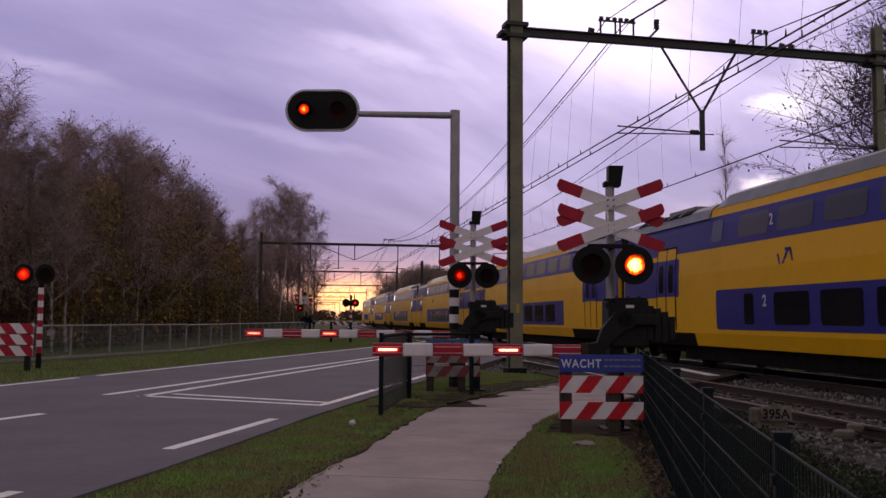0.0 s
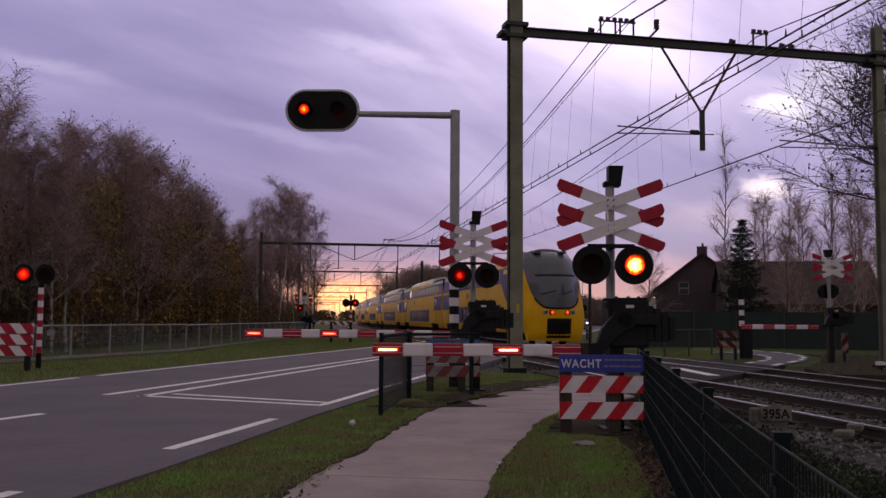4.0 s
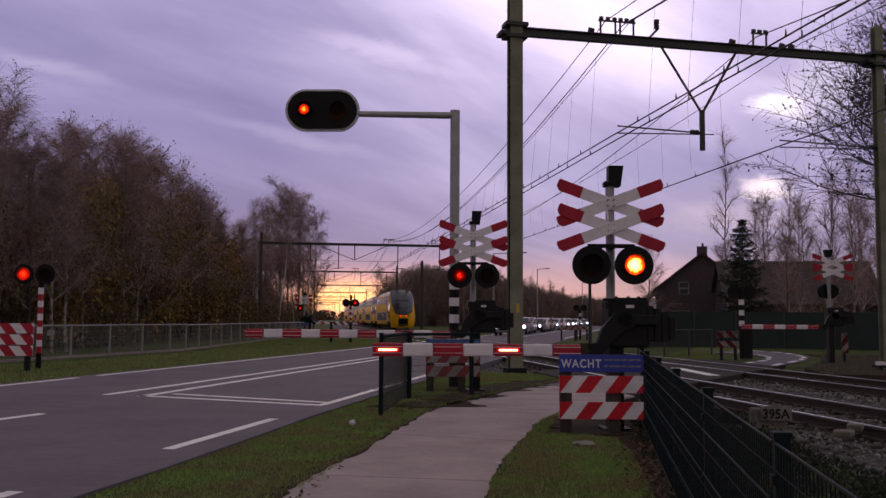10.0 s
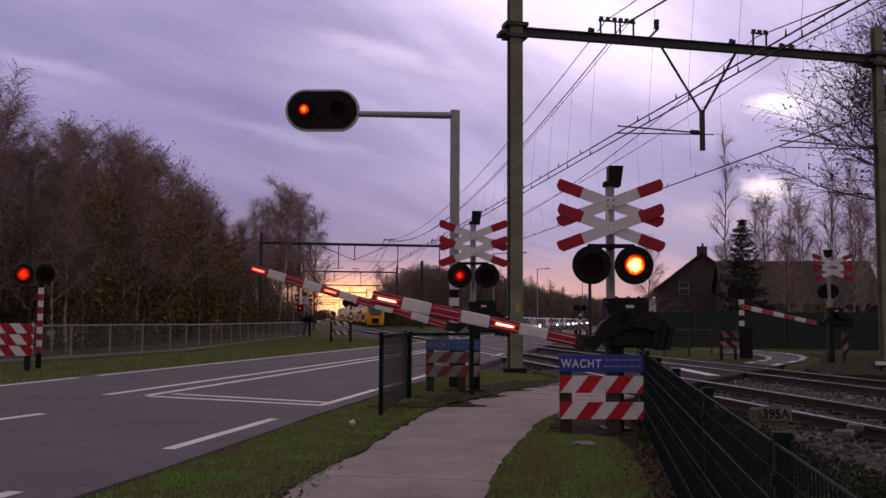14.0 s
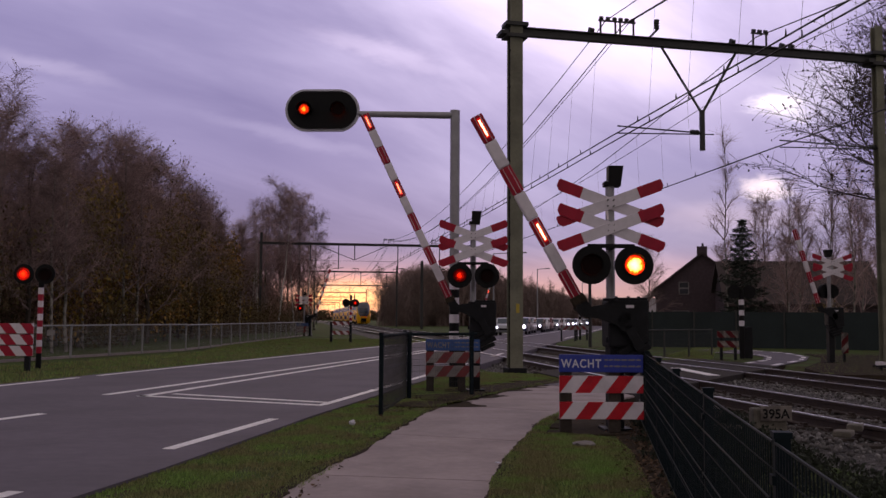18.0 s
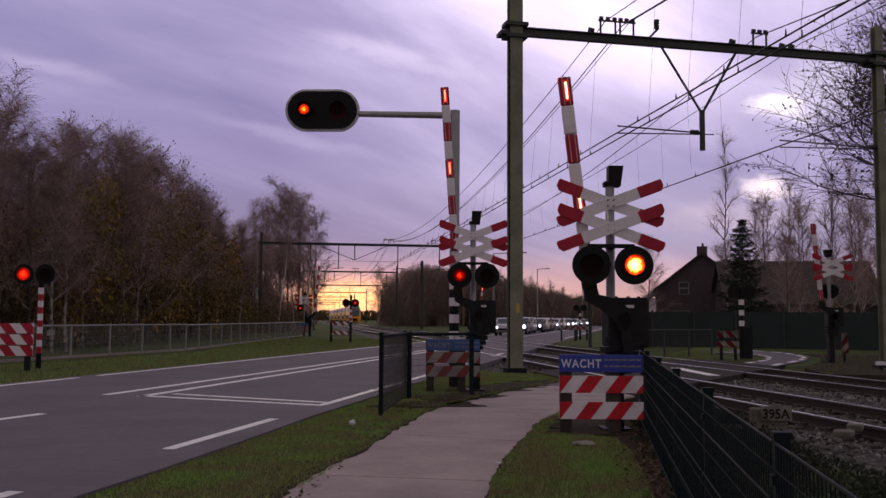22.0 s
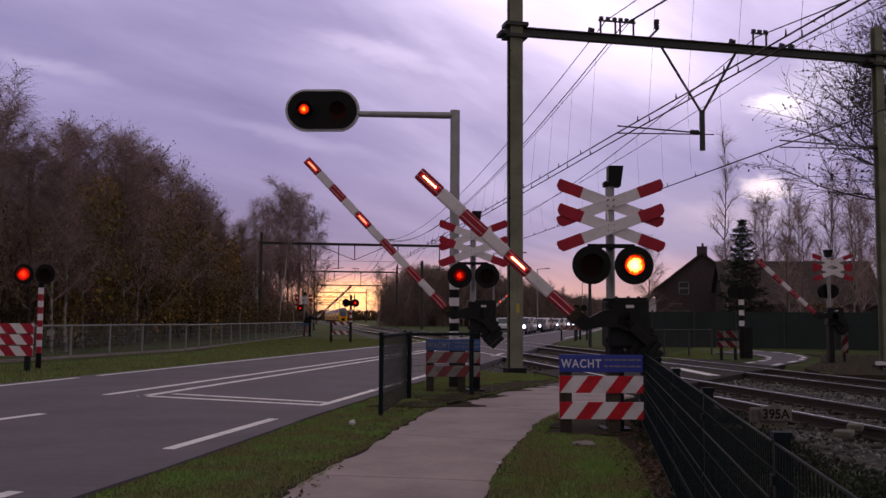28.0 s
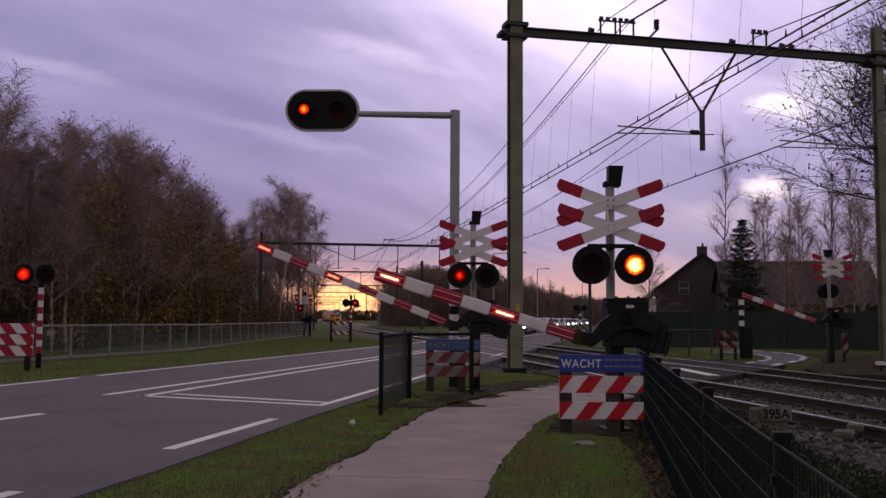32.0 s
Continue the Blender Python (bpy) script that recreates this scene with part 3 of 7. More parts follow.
# ---- overhead line ----
def portal(s, c0, c1, zb, detail, yaw=0.0):
    g = thing("catenary_portal", TRACK @ pose(c0 + bend(s), s, 0, 0, 0, yaw) @ pose(-c0, 0, 0), "%s steel portal carrying the overhead wires" % ("green-painted" if c0 == 5.65 else "dark weathered"), "catenary portal", "catenary portals")
    for c in (c0, c1):
        bm = B()
        w, d, f = (0.175, 0.15, 0.028) if c == c0 == 5.65 else (0.12, 0.12, 0.022)
        # an H section with its flanges square to the track, as one outline
        h_prof = [(-w, -d), (w, -d), (w, -d + f), (0.012, -d + f), (0.012, d - f), (w, d - f), (w, d), (-w, d), (-w, d - f), (-0.012, d - f), (-0.012, -d + f), (-w, -d + f)]
        prism(bm, h_prof, zb + 1.3, pose(c, 0, zb + 1.0, -90))
        mast = part("mast", bm, GREENSTEEL if c0 == 5.65 else DARKSTEEL, g)
        if detail:
            part("footing", box(B(), (0.5, 0.55, 0.30), pose(c, 0, -0.10), 0.03), BLACKCAST, g)
            cl = B()
            box(cl, (0.62, 0.46, 0.10), pose(c, 0, zb + 0.16))
            box(cl, (0.62, 0.46, 0.10), pose(c, 0, zb - 0.16))
            box(cl, (0.2, 0.5, 0.1), pose(c - 0.35, 0, zb - 0.1))
            part("clamp", cl, DARKSTEEL, mast)
            if c == c0:
                part("number_tag", box(B(), (0.09, 0.008, 0.24), pose(c + 0.03, -0.155, 1.6)), TAG, mast, "small yellow tag")
                cb = B()
                for i in range(24):
                    z = 0.9 + i * 0.33
                    box(cb, (0.03, 0.05, 0.07), pose(c - 0.185, -0.12 + 0.01 * math.sin(i * 2.1), z, 0, 9 * math.sin(i * 1.7), 0))
                rod(cb, (c - 0.19, -0.12, 0.0), (c - 0.19, -0.12, zb), 0.014, 0.014, 6)
                part("earth_cable", cb, BLACK, mast)
    bm = B()
    w = c1 - c0 + 0.5
    i_prof = [(-0.09, -0.12), (0.09, -0.12), (0.09, -0.09), (0.02, -0.09), (0.02, 0.09), (0.09, 0.09), (0.09, 0.12), (-0.09, 0.12), (-0.09, 0.09), (-0.02, 0.09), (-0.02, -0.09), (-0.09, -0.09)]
    prism(bm, i_prof, w, pose((c0 + c1) / 2 + w / 2, 0, zb, 0, 0, 90))
    part("beam", bm, DARKSTEEL, g)

    def hanger(cm, span):
        h = B()
        rod(h, (cm - span * 1.12, 0, zb - 0.1), (cm, 0, zb - 1.95), 0.04, 0.04, 6)
        rod(h, (cm + span, 0, zb - 0.1), (cm, 0, zb - 1.95), 0.04, 0.04, 6)
        box(h, (0.12, 0.10, 1.15), pose(cm, 0, zb - 2.42))
        part("hanger", h, DARKSTEEL, g)

    def arm(ca, cb, z):
        h = B()
        rod(h, (ca, 0, z), (cb, 0, z + 0.07), 0.022, 0.022, 6)
        rod(h, (ca + (0.35 if cb < ca else -0.35), 0, z - 0.02), (cb, 0, z - 0.13), 0.018, 0.018, 6)
        for d in (0.16, 0.24, 0.32):
            x = ca + (d if cb > ca else -d)
            rod(h, (x - 0.025, 0, z + 0.01), (x + 0.025, 0, z + 0.01), 0.075, 0.075, 8)
        part("steady_arm", h, DARKSTEEL, g)

    if abs(c0 - 5.65) < 0.01:
        mid = 11.16
        hanger(mid, 1.1)
        arm(mid, 8.6, zb - 2.5)
        arm(c1, 13.6, zb - 2.65)
    else:
        # a wider portal over the sidings: droppers, a stay in V and a cross wire
        for c, l in ((1.05, 1.6), (3.75, 2.4), (5.3, 1.5), (9.5, 2.4), (13.6, 2.4)):
            if c > c0:
                h = B()
                box(h, (0.09, 0.09, l), pose(c, 0, zb - l / 2))
                if l > 2:
                    rod(h, (c - 0.5, 0, zb - l + 0.05), (c + 0.5, 0, zb - l + 0.15), 0.03, 0.03, 6)
                part("dropper", h, DARKSTEEL, g)
        h = B()
        for c in (1.7, 8.4):
            if c > c0:
                rod(h, (c, 0, zb - 0.1), (5.3, 0, zb - 1.5), 0.03, 0.03, 6)
        part("stay", h, DARKSTEEL, g)
        part("cross_wire", rod(B(), (max(1.05, c0), 0, zb - 1.6), (9.5, 0, zb - 1.6), 0.016, 0.016, 5), DARKSTEEL, g)
    for c, wdt in ((8.34, 0.44), (8.90, 0.40), (13.02, 0.42)):
        f = B()
        for k in (-1, 1):
            box(f, (0.04, 0.05, 0.36), pose(c + k * wdt / 2, 0, zb + 0.30))
        box(f, (wdt + 0.12, 0.05, 0.045), pose(c, 0, zb + 0.5))
        for k in (-1, 0, 1):
            rod(f, (c + k * wdt * 0.45 - 0.05, 0, zb + 0.57), (c + k * wdt * 0.45 + 0.05, 0, zb + 0.57), 0.05, 0.05, 7)
        part("insulator_frame", f, DARKSTEEL, g)
    if detail:
        f = B()
        rod(f, (9.55, 0, zb + 0.1), (9.8, -0.1, zb + 0.36), 0.03, 0.03, 6)
        for i in range(4):
            rod(f, (9.75, -0.1, zb + 0.36 + i * 0.07), (9.75, -0.1, zb + 0.40 + i * 0.07), 0.085, 0.07, 8)
        part("arrester", f, DARKSTEEL, g)
        for c in (7.85, 13.75, 14.05, 12.15):
            f = B()
            rod(f, (c - 0.07, 0, zb + 0.2), (c + 0.07, 0, zb + 0.2), 0.085, 0.06, 8)
            rod(f, (c, 0, zb + 0.1), (c, 0, zb + 0.26), 0.03, 0.03, 6)
            part("insulator", f, DARKSTEEL, g)
    return g


PORTALS = [-42.0, 24.0, 90.0, 149.0, 210.0, 268.0, 326.0, 384.0, 442.0, 500.0]


def build_overhead():
    zb = 9.07
    for i, s in enumerate(PORTALS):
        portal(s, 5.65 if i < 2 else (-3.6 if i == 2 else 0.4 if i == 3 else 2.2), 15.3 if i == 3 else 16.9, zb - (0.62 if i == 2 else 0.32 if i > 2 else 0), i == 1, 4.24 if i == 1 else 0.0)
    m = TRACK @ pose(15.7, 119, 0)
    t = thing("line_mast", m, "dark single steel mast beside the far track", "catenary mast")
    part("mast", prism(B(), [(-0.16, -0.14), (0.16, -0.14), (0.16, -0.11), (0.02, -0.11), (0.02, 0.11), (0.16, 0.11), (0.16, 0.14), (-0.16, 0.14), (-0.16, 0.11), (-0.02, 0.11), (-0.02, -0.11), (-0.16, -0.11)], 9.0, pose(0, 0, 8.8, -90)), DARKSTEEL, t)
    part("bracket", box(B(), (0.5, 0.1, 0.1), pose(-0.2, 0, 8.3), 0.01), DARKSTEEL, t)
    # wires: (c at portals, z at portals, sag, radius); droppers hang under the carrying cables
    for name, c, z, sag, r in (("contact_wire", NEAR + 0.42, 6.22, 0.06, 0.020), ("contact_wire", NEAR + 0.72, 6.22, 0.06, 0.020), ("contact_wire", FAR + 1.0, 6.06, 0.06, 0.019),
                               ("carrier_cable", NEAR + 0.90, 9.40, 1.9, 0.020), ("carrier_cable", FAR + 0.75, 9.28, 1.9, 0.018),
                               ("feeder_cable", NEAR + 1.1, 9.50, 1.9, 0.013), ("feeder_cable", NEAR + 0.42, 9.50, 1.7, 0.016), ("feeder_cable", 14.0, 9.2, 0.9, 0.013)):
        g = thing(name, TRACK, "dark metal overhead line wire above the track", "overhead wire", "overhead wires")
        for i, (a, b) in enumerate(zip(PORTALS, PORTALS[1:])):
            n = 14
            za, zb_ = [z - (0.5 if name != "contact_wire" and e > 60 else 0) for e in (a, b)]
            pts = [(c + bend(a + (b - a) * k / n), a + (b - a) * k / n, za + (zb_ - za) * k / n - sag * 4 * (k / n) * (1 - k / n)) for k in range(n + 1)]
            bm = B()
            rings = [[bm.verts.new((x + r * dx, y, zz + r * dz)) for dx, dz in ((1, 0), (0, 1), (-1, 0), (0, -1))] for x, y, zz in pts]
            for p, q in zip(rings, rings[1:]):
                for k in range(4):
                    bm.faces.new((p[k], p[(k + 1) % 4], q[(k + 1) % 4], q[k]))
            if "feeder" not in name and i in (0, 1):
                for k in range(1, n * 2):
                    f = k / (n * 2)
                    y, zz = a + (b - a) * f, za + (zb_ - za) * f - sag * 4 * f * (1 - f)
                    if name == "contact_wire":
                        rod(bm, (c, y, zz - 0.01), (c, y, zz + 0.13), 0.022, 0.01, 5)
                    else:
                        rod(bm, (c, y, zz), (c - 0.2 if c < 10 else c + 0.1, y, 6.3), 0.004, 0.004, 3)
            part("wire_span", bm, WIRE, g)


build_overhead()


# ---- level crossing equipment ----
FLASH = []  # (lens, base pose, timeline)
ARMS = []  # (arm, base pose, timeline)


def puck(parent, m, r, lit, line, name="lamp_lens"):
    """A lamp insert that turns its lit side out and its dark side out in turn."""
    bm = B()
    bmesh.ops.create_cone(bm, cap_ends=True, segments=20, radius1=r, radius2=r, depth=0.03, matrix=pose(0, 0, 0, 90))
    for f in bm.faces:
        f.material_index = 0 if f.normal.y < -0.9 else 1
    ob = part(name, bm, (lit, LENS_OFF), parent, "red warning lamp that flashes in turn with its neighbour", m)
    if line:
        FLASH.append((ob, m, line))
    return ob


def lamp_head(parent, x, z, lit, line, r=0.228, y=-0.12, name="signal_lamp", lens=0.118):
    bm = B()
    bmesh.ops.create_cone(bm, cap_ends=True, segments=32, radius1=r, radius2=r, depth=0.02, matrix=pose(0, 0, 0, 90))
    bmesh.ops.create_cone(bm, cap_ends=True, segments=24, radius1=0.12, radius2=0.13, depth=0.16, matrix=pose(0, 0.09, 0, 90))
    # hood over the lens
    n = 14
    rows = []
    for k in range(n + 1):
        a = radians(-25 + 230 * k / n)
        d = 0.035 + 0.07 * max(0.0, math.sin(a)) ** 0.7
        rows.append([bm.verts.new((rr * math.cos(a), yy, rr * math.sin(a))) for rr, yy in ((0.130, -0.01), (0.135, -d), (0.127, -d), (0.122, -0.01))])
    for p, q in zip(rows, rows[1:]):
        for i in range(4):
            bm.faces.new((p[i], p[(i + 1) % 4], q[(i + 1) % 4], q[i]))
    head = part(name, bm, BLACK, parent, "round black lamp with a hood", pose(x, y, z))
    puck(head, pose(0, -0.03, 0), lens, lit, line)
    return head


def cross_arm(parent, cx, cz, ang, y):
    L, w = 1.345, 0.135
    base = pose(cx, y, cz, 0, ang, 0)
    arm = part("cross_arm", box(B(), (L - 0.62, 0.018, w), None, 0.004), WHITE, parent, "", base)
    for k in (-1, 1):
        h = w / 2 + 0.002
        tip = [(-0.155, -h), (0.112, -h), (0.155, -h + 0.05), (0.155, h - 0.018), (0.14, h), (-0.155, h)]
        part("red_tip", prism(B(), [(k * x, z) for x, z in tip], 0.020, pose(k * (L / 2 - 0.155), -0.010, 0)), RED, arm, "red end")


def st_andrews(parent, x, z, y):
    """The double cross of a crossing over two tracks."""
    for dz in (0.15, -0.15):
        for i, a in enumerate((20.5, -20.5)):
            cross_arm(parent, x, z + dz, a, y - (0.022 * i) - (0.044 if dz < 0 else 0))
    bolts = B()
    for dz in (0.15, -0.15):
        for k in (-1, 1):
            for q in (-1, 1):
                rod(bolts, (x + k * 0.035, y - 0.075, z + dz + q * 0.035), (x + k * 0.035, y - 0.03, z + dz + q * 0.035), 0.009, 0.009, 6)
    part("bolts", bolts, DARKSTEEL, parent)


def signal_post(m, dz, lit, line, label, cross=True, dx=-0.006, foot=0.0, pair=True):
    t = thing("crossing_signal", m, label, "crossing signal", "level crossing signals")
    part("post", rod(B(), (0, 0, foot), (0, 0, 3.0 + dz), 0.055, 0.055, 16), GREYSTEEL, t, round_=True)
    if foot:
        part("foot_plate", rod(B(), (0, 0, foot), (0, 0, foot + 0.03), 0.09, 0.09, 16), BLACKCAST, t)
    if cross:
        st_andrews(t, dx, 2.553 + dz, -0.185)
        part("cross_bracket", box(B(), (0.07, 0.17, 0.42), pose(dx / 2, -0.09, 2.55 + dz)), GREYSTEEL, t)
        bell = B()
        prism(bell, [(-0.03, 2.93), (0.12, 2.93), (0.155, 3.18), (-0.025, 3.18)], 0.16, pose(0, -0.08, dz))
        box(bell, (0.16, 0.14, 0.06), pose(0, 0, 2.96 + dz), 0.01)
        part("bell", bell, BLACK, t, "black warning bell")
    bar = B()
    box(bar, (0.56, 0.05, 0.05), pose(dx, -0.235, 2.187 + dz), 0.01)
    box(bar, (0.08, 0.24, 0.06), pose(dx / 2, -0.12, 2.187 + dz), 0.01)
    for k in (-1, 1) if pair else (-1,):
        box(bar, (0.04, 0.05, 0.12), pose(k * 0.245 + dx, -0.24, 2.147 + dz))
    part("lamp_bracket", bar, BLACK, t)
    lamp_head(t, -0.25 + dx, 1.955 + dz, lit, line + "L", y=-0.34)
    if pair:
        lamp_head(t, 0.25 + dx, 1.955 + dz, lit, line + "R", y=-0.34)
    return t


def stripes(parent, x0, x1, z0, z1, y, lean, pitch, shift=0.0, white=None, red=None):
    """A white board with slanted red fields."""
    part("board", box(B(), (x1 - x0, 0.02, z1 - z0), pose((x0 + x1) / 2, y, (z0 + z1) / 2), 0.003), white or WHITE, parent)
    h = z1 - z0
    k = 0
    a = x0 - pitch * 2 + shift
    while a < x1:
        pts = [(a, z0), (a + pitch / 2, z0), (a + pitch / 2 + lean * h, z1), (a + lean * h, z1)]
        # cut the slanted field to the board
        poly = pts
        for lim, sg in ((x0 + 0.001, 1), (x1 - 0.001, -1)):
            outp = []
            for (xa, za), (xb, zb) in zip(poly, poly[1:] + poly[:1]):
                ia, ib = sg * (xa - lim) >= 0, sg * (xb - lim) >= 0
                if ia:
                    outp.append((xa, za))
                if ia != ib:
                    f = (lim - xa) / (xb - xa)
                    outp.append((lim, za + f * (zb - za)))
            poly = outp
            if len(poly) < 3:
                break
        if len(poly) >= 3:
            part("red_stripe", prism(B(), poly, 0.026, pose(0, y - 0.013, 0)), red or RED, parent)
        a += pitch
        k += 1


def text_mesh(name, body, size, material, parent, m, spaced=1.0):
    cu = bpy.data.curves.new(name, "FONT")
    cu.body, cu.size, cu.extrude, cu.offset, cu.space_character = body, size, 0.002, size * 0.021, spaced
    ob = bpy.data.objects.new(name, cu)
    scene.collection.objects.link(ob)
    dg = bpy.context.evaluated_depsgraph_get()
    me = bpy.data.meshes.new_from_object(ob.evaluated_get(dg))
    bpy.data.objects.remove(ob)
    o = new(name, me)
    me.materials.clear()
    me.materials.append(material)
    o.parent = parent
    o.matrix_basis = m
    return o


def warning_board(m, wide=0.99, label="blue warning board reading WACHT above two red and white striped boards", old=False):
    t = thing("warning_board", m, label, "warning board", "crossing warning boards")
    for x in (0.085, wide - 0.33):
        part("post", box(B(), (0.14, 0.09, 0.90), pose(x, 0.07, 0.44), 0.01), SLEEPER, t, "dark weathered post")
    up, z1, z0 = (0.838, 0.51, 0.262) if old else (0.80, 0.455, 0.150)
    part("sign_panel", box(B(), (wide, 0.02, 0.205), pose(wide / 2, 0, up), 0.006), OLDBLUE if old else BLUE, t, "blue sign panel")
    text_mesh("sign_text", "WACHT", 0.136, OLDWHITE if old else LETTER, t, pose(0.025, -0.013, up - 0.048, 90) @ Matrix.Diagonal((0.76 if old else 0.84, 1, 1, 1)), 1.18)
    for z in (up + 0.042, up - 0.032):
        x = 0.53
        for w in (0.045, 0.04, 0.07, 0.065, 0.08, 0.05):
            part("text_bar", box(B(), (w, 0.006, 0.018), pose(x + w / 2, -0.012, z)), OLDWHITE, t)
            x += w + 0.016
    for z in (z1, z0):
        stripes(t, 0, wide, z, z + 0.20, 0, 0.78, 0.357, 0.188, OLDWHITE if old else None, OLDRED if old else BOARDRED)
    return t


def barrier(m, length, line, flash, label, sec=0.355, mirror=1, lamps=True, step=2):
    """Machine housing on a pedestal with a turning arm: cranked bracket, striped boom, counterweight. The origin is the pivot."""
    t = thing("crossing_barrier", m, label, "level crossing barrier", "level crossing barriers")
    hz = m.translation.z
    bm = B()
    box(bm, (0.50, 0.36, 0.58), pose(0.08 * mirror, 0.20, -0.045), 0.035)
    box(bm, (0.47, 0.33, 0.03), pose(0.08 * mirror, 0.20, 0.252), 0.012)
    for k in (-0.12, 0.03, 0.16):
        rod(bm, ((0.08 + k) * mirror, 0.16, 0.25), ((0.08 + k) * mirror, 0.16, 0.285), 0.022, 0.018, 10)
    for z in (0.17, -0.24):
        box(bm, (0.03, 0.03, 0.07), pose(-0.19 * mirror, 0.03, z), 0.008)
    part("machine_housing", bm, BLACKCAST, t, "black cast-iron machine housing")
    part("pedestal", box(B(), (0.17, 0.26, hz - 0.28), pose(-0.05 * mirror, 0.22, -0.28 - (hz - 0.28) / 2), 0.02), BLACKCAST, t)
    part("base_plate", box(B(), (0.34, 0.36, 0.05), pose(-0.05 * mirror, 0.22, 0.02 - hz - 0.03), 0.01), BLACKCAST, t)
    part("type_plate", box(B(), (0.10, 0.012, 0.035), pose(0.09 * mirror, 0.025, 0.16)), WHITE, t, "small white plate")
    part("pivot_cover", rod(B(), (0, 0.1, 0), (0, -0.07, 0), 0.10, 0.09, 20), BLACKCAST, t, round_=True)
    arm = B()
    prism(arm, [(0.12 * mirror, 0.10), (-0.10 * mirror, 0.10), (-0.27 * mirror, -0.10), (-0.33 * mirror, -0.27), (-0.44 * mirror, -0.29), (-0.44 * mirror, -0.44), (-0.28 * mirror, -0.43), (-0.16 * mirror, -0.26), (0.02 * mirror, -0.11), (0.12 * mirror, -0.08)], 0.10, pose(0, -0.07, 0))
    base = pose(0, 0, 0)
    a = part("arm", arm, BLACKCAST, t, "cranked black arm that swings about the pivot", base)
    ARMS.append((a, base, line))
    cw = B()
    box(cw, (0.34, 0.10, 0.12), pose(0.24 * mirror, -0.02, 0.0), 0.01)
    for i, (h, w) in enumerate(((0.42, 0.09), (0.40, 0.09), (0.36, 0.09), (0.28, 0.08))):
        box(cw, (w - 0.008, 0.30, h), pose((0.34 + i * 0.09) * mirror, 0.16, -0.04 - 0.02 * i), 0.012)
    part("counterweight", cw, BLACKCAST, a, "stacked black counterweight plates")
    part("collar", box(B(), (0.12, 0.10, 0.17), pose(-0.47 * mirror, -0.02, -0.365), 0.01), SOIL, a)
    n = max(3, round((length - 0.08) / sec))
    x = -0.52
    for i in range(n):
        h = 0.135 + 0.022 * (i / max(1, n - 1))
        red = (n - 1 - i) % 2 == 0
        w = sec if i else sec * 0.98
        part("boom_section", box(B(), (w - 0.002, 0.075, h), pose((x - w / 2) * mirror, -0.02, -0.365), 0.022), RED if red else WHITE, a, "red boom section" if red else "white boom section")
        if red:
            ln = B()
            for q in (-1, 1):
                box(ln, (w * 0.96, 0.004, 0.007), pose((x - w / 2) * mirror, -0.0585, -0.365 + q * 0.036))
            part("reflective_line", ln, WHITE, a)
        k = (n - 1 - i)
        if lamps and k in (0, step, 2 * step):
            # wide strip carries the painted red halo, the thin one in front the lit core
            st = B()
            box(st, (0.27, 0.010, 0.056), None, 0.004)
            for f in st.faces:
                f.material_index = 2 if f.normal.y < -0.5 else 1
            old = set(st.faces)
            box(st, (0.215, 0.008, 0.021), pose(0, -0.006, 0))
            for f in st.faces:
                if f not in old:
                    f.material_index = 0
            mm = pose((x - w / 2) * mirror, -0.064, -0.365)
            strip = part("boom_lamp", st, (LED if flash == "near" else LEDFAR, RED, LEDHALO), a, "red lamp strip on the boom", mm)
            if flash:
                FLASH.append((strip, mm, flash + ("L" if k == step else "R" if k else "T")))
        x -= w
    return t


def banded_post(t, r, z0, z1, n, m0, m1, top, topmat):
    part("base_section", rod(B(), (0, 0, 0), (0, 0, z0), r, r, 16), BLACK, t, round_=True)
    h = (z1 - z0) / n
    for i in range(n):
        part("band", rod(B(), (0, 0, z0 + i * h), (0, 0, z0 + (i + 1) * h), r + 0.001 * (i % 2), r + 0.001 * (i % 2), 16), m0 if i % 2 else m1, t, round_=True)
    part("upper_post", rod(B(), (0, 0, z1), (0, 0, top), r, r, 16), topmat, t, round_=True)


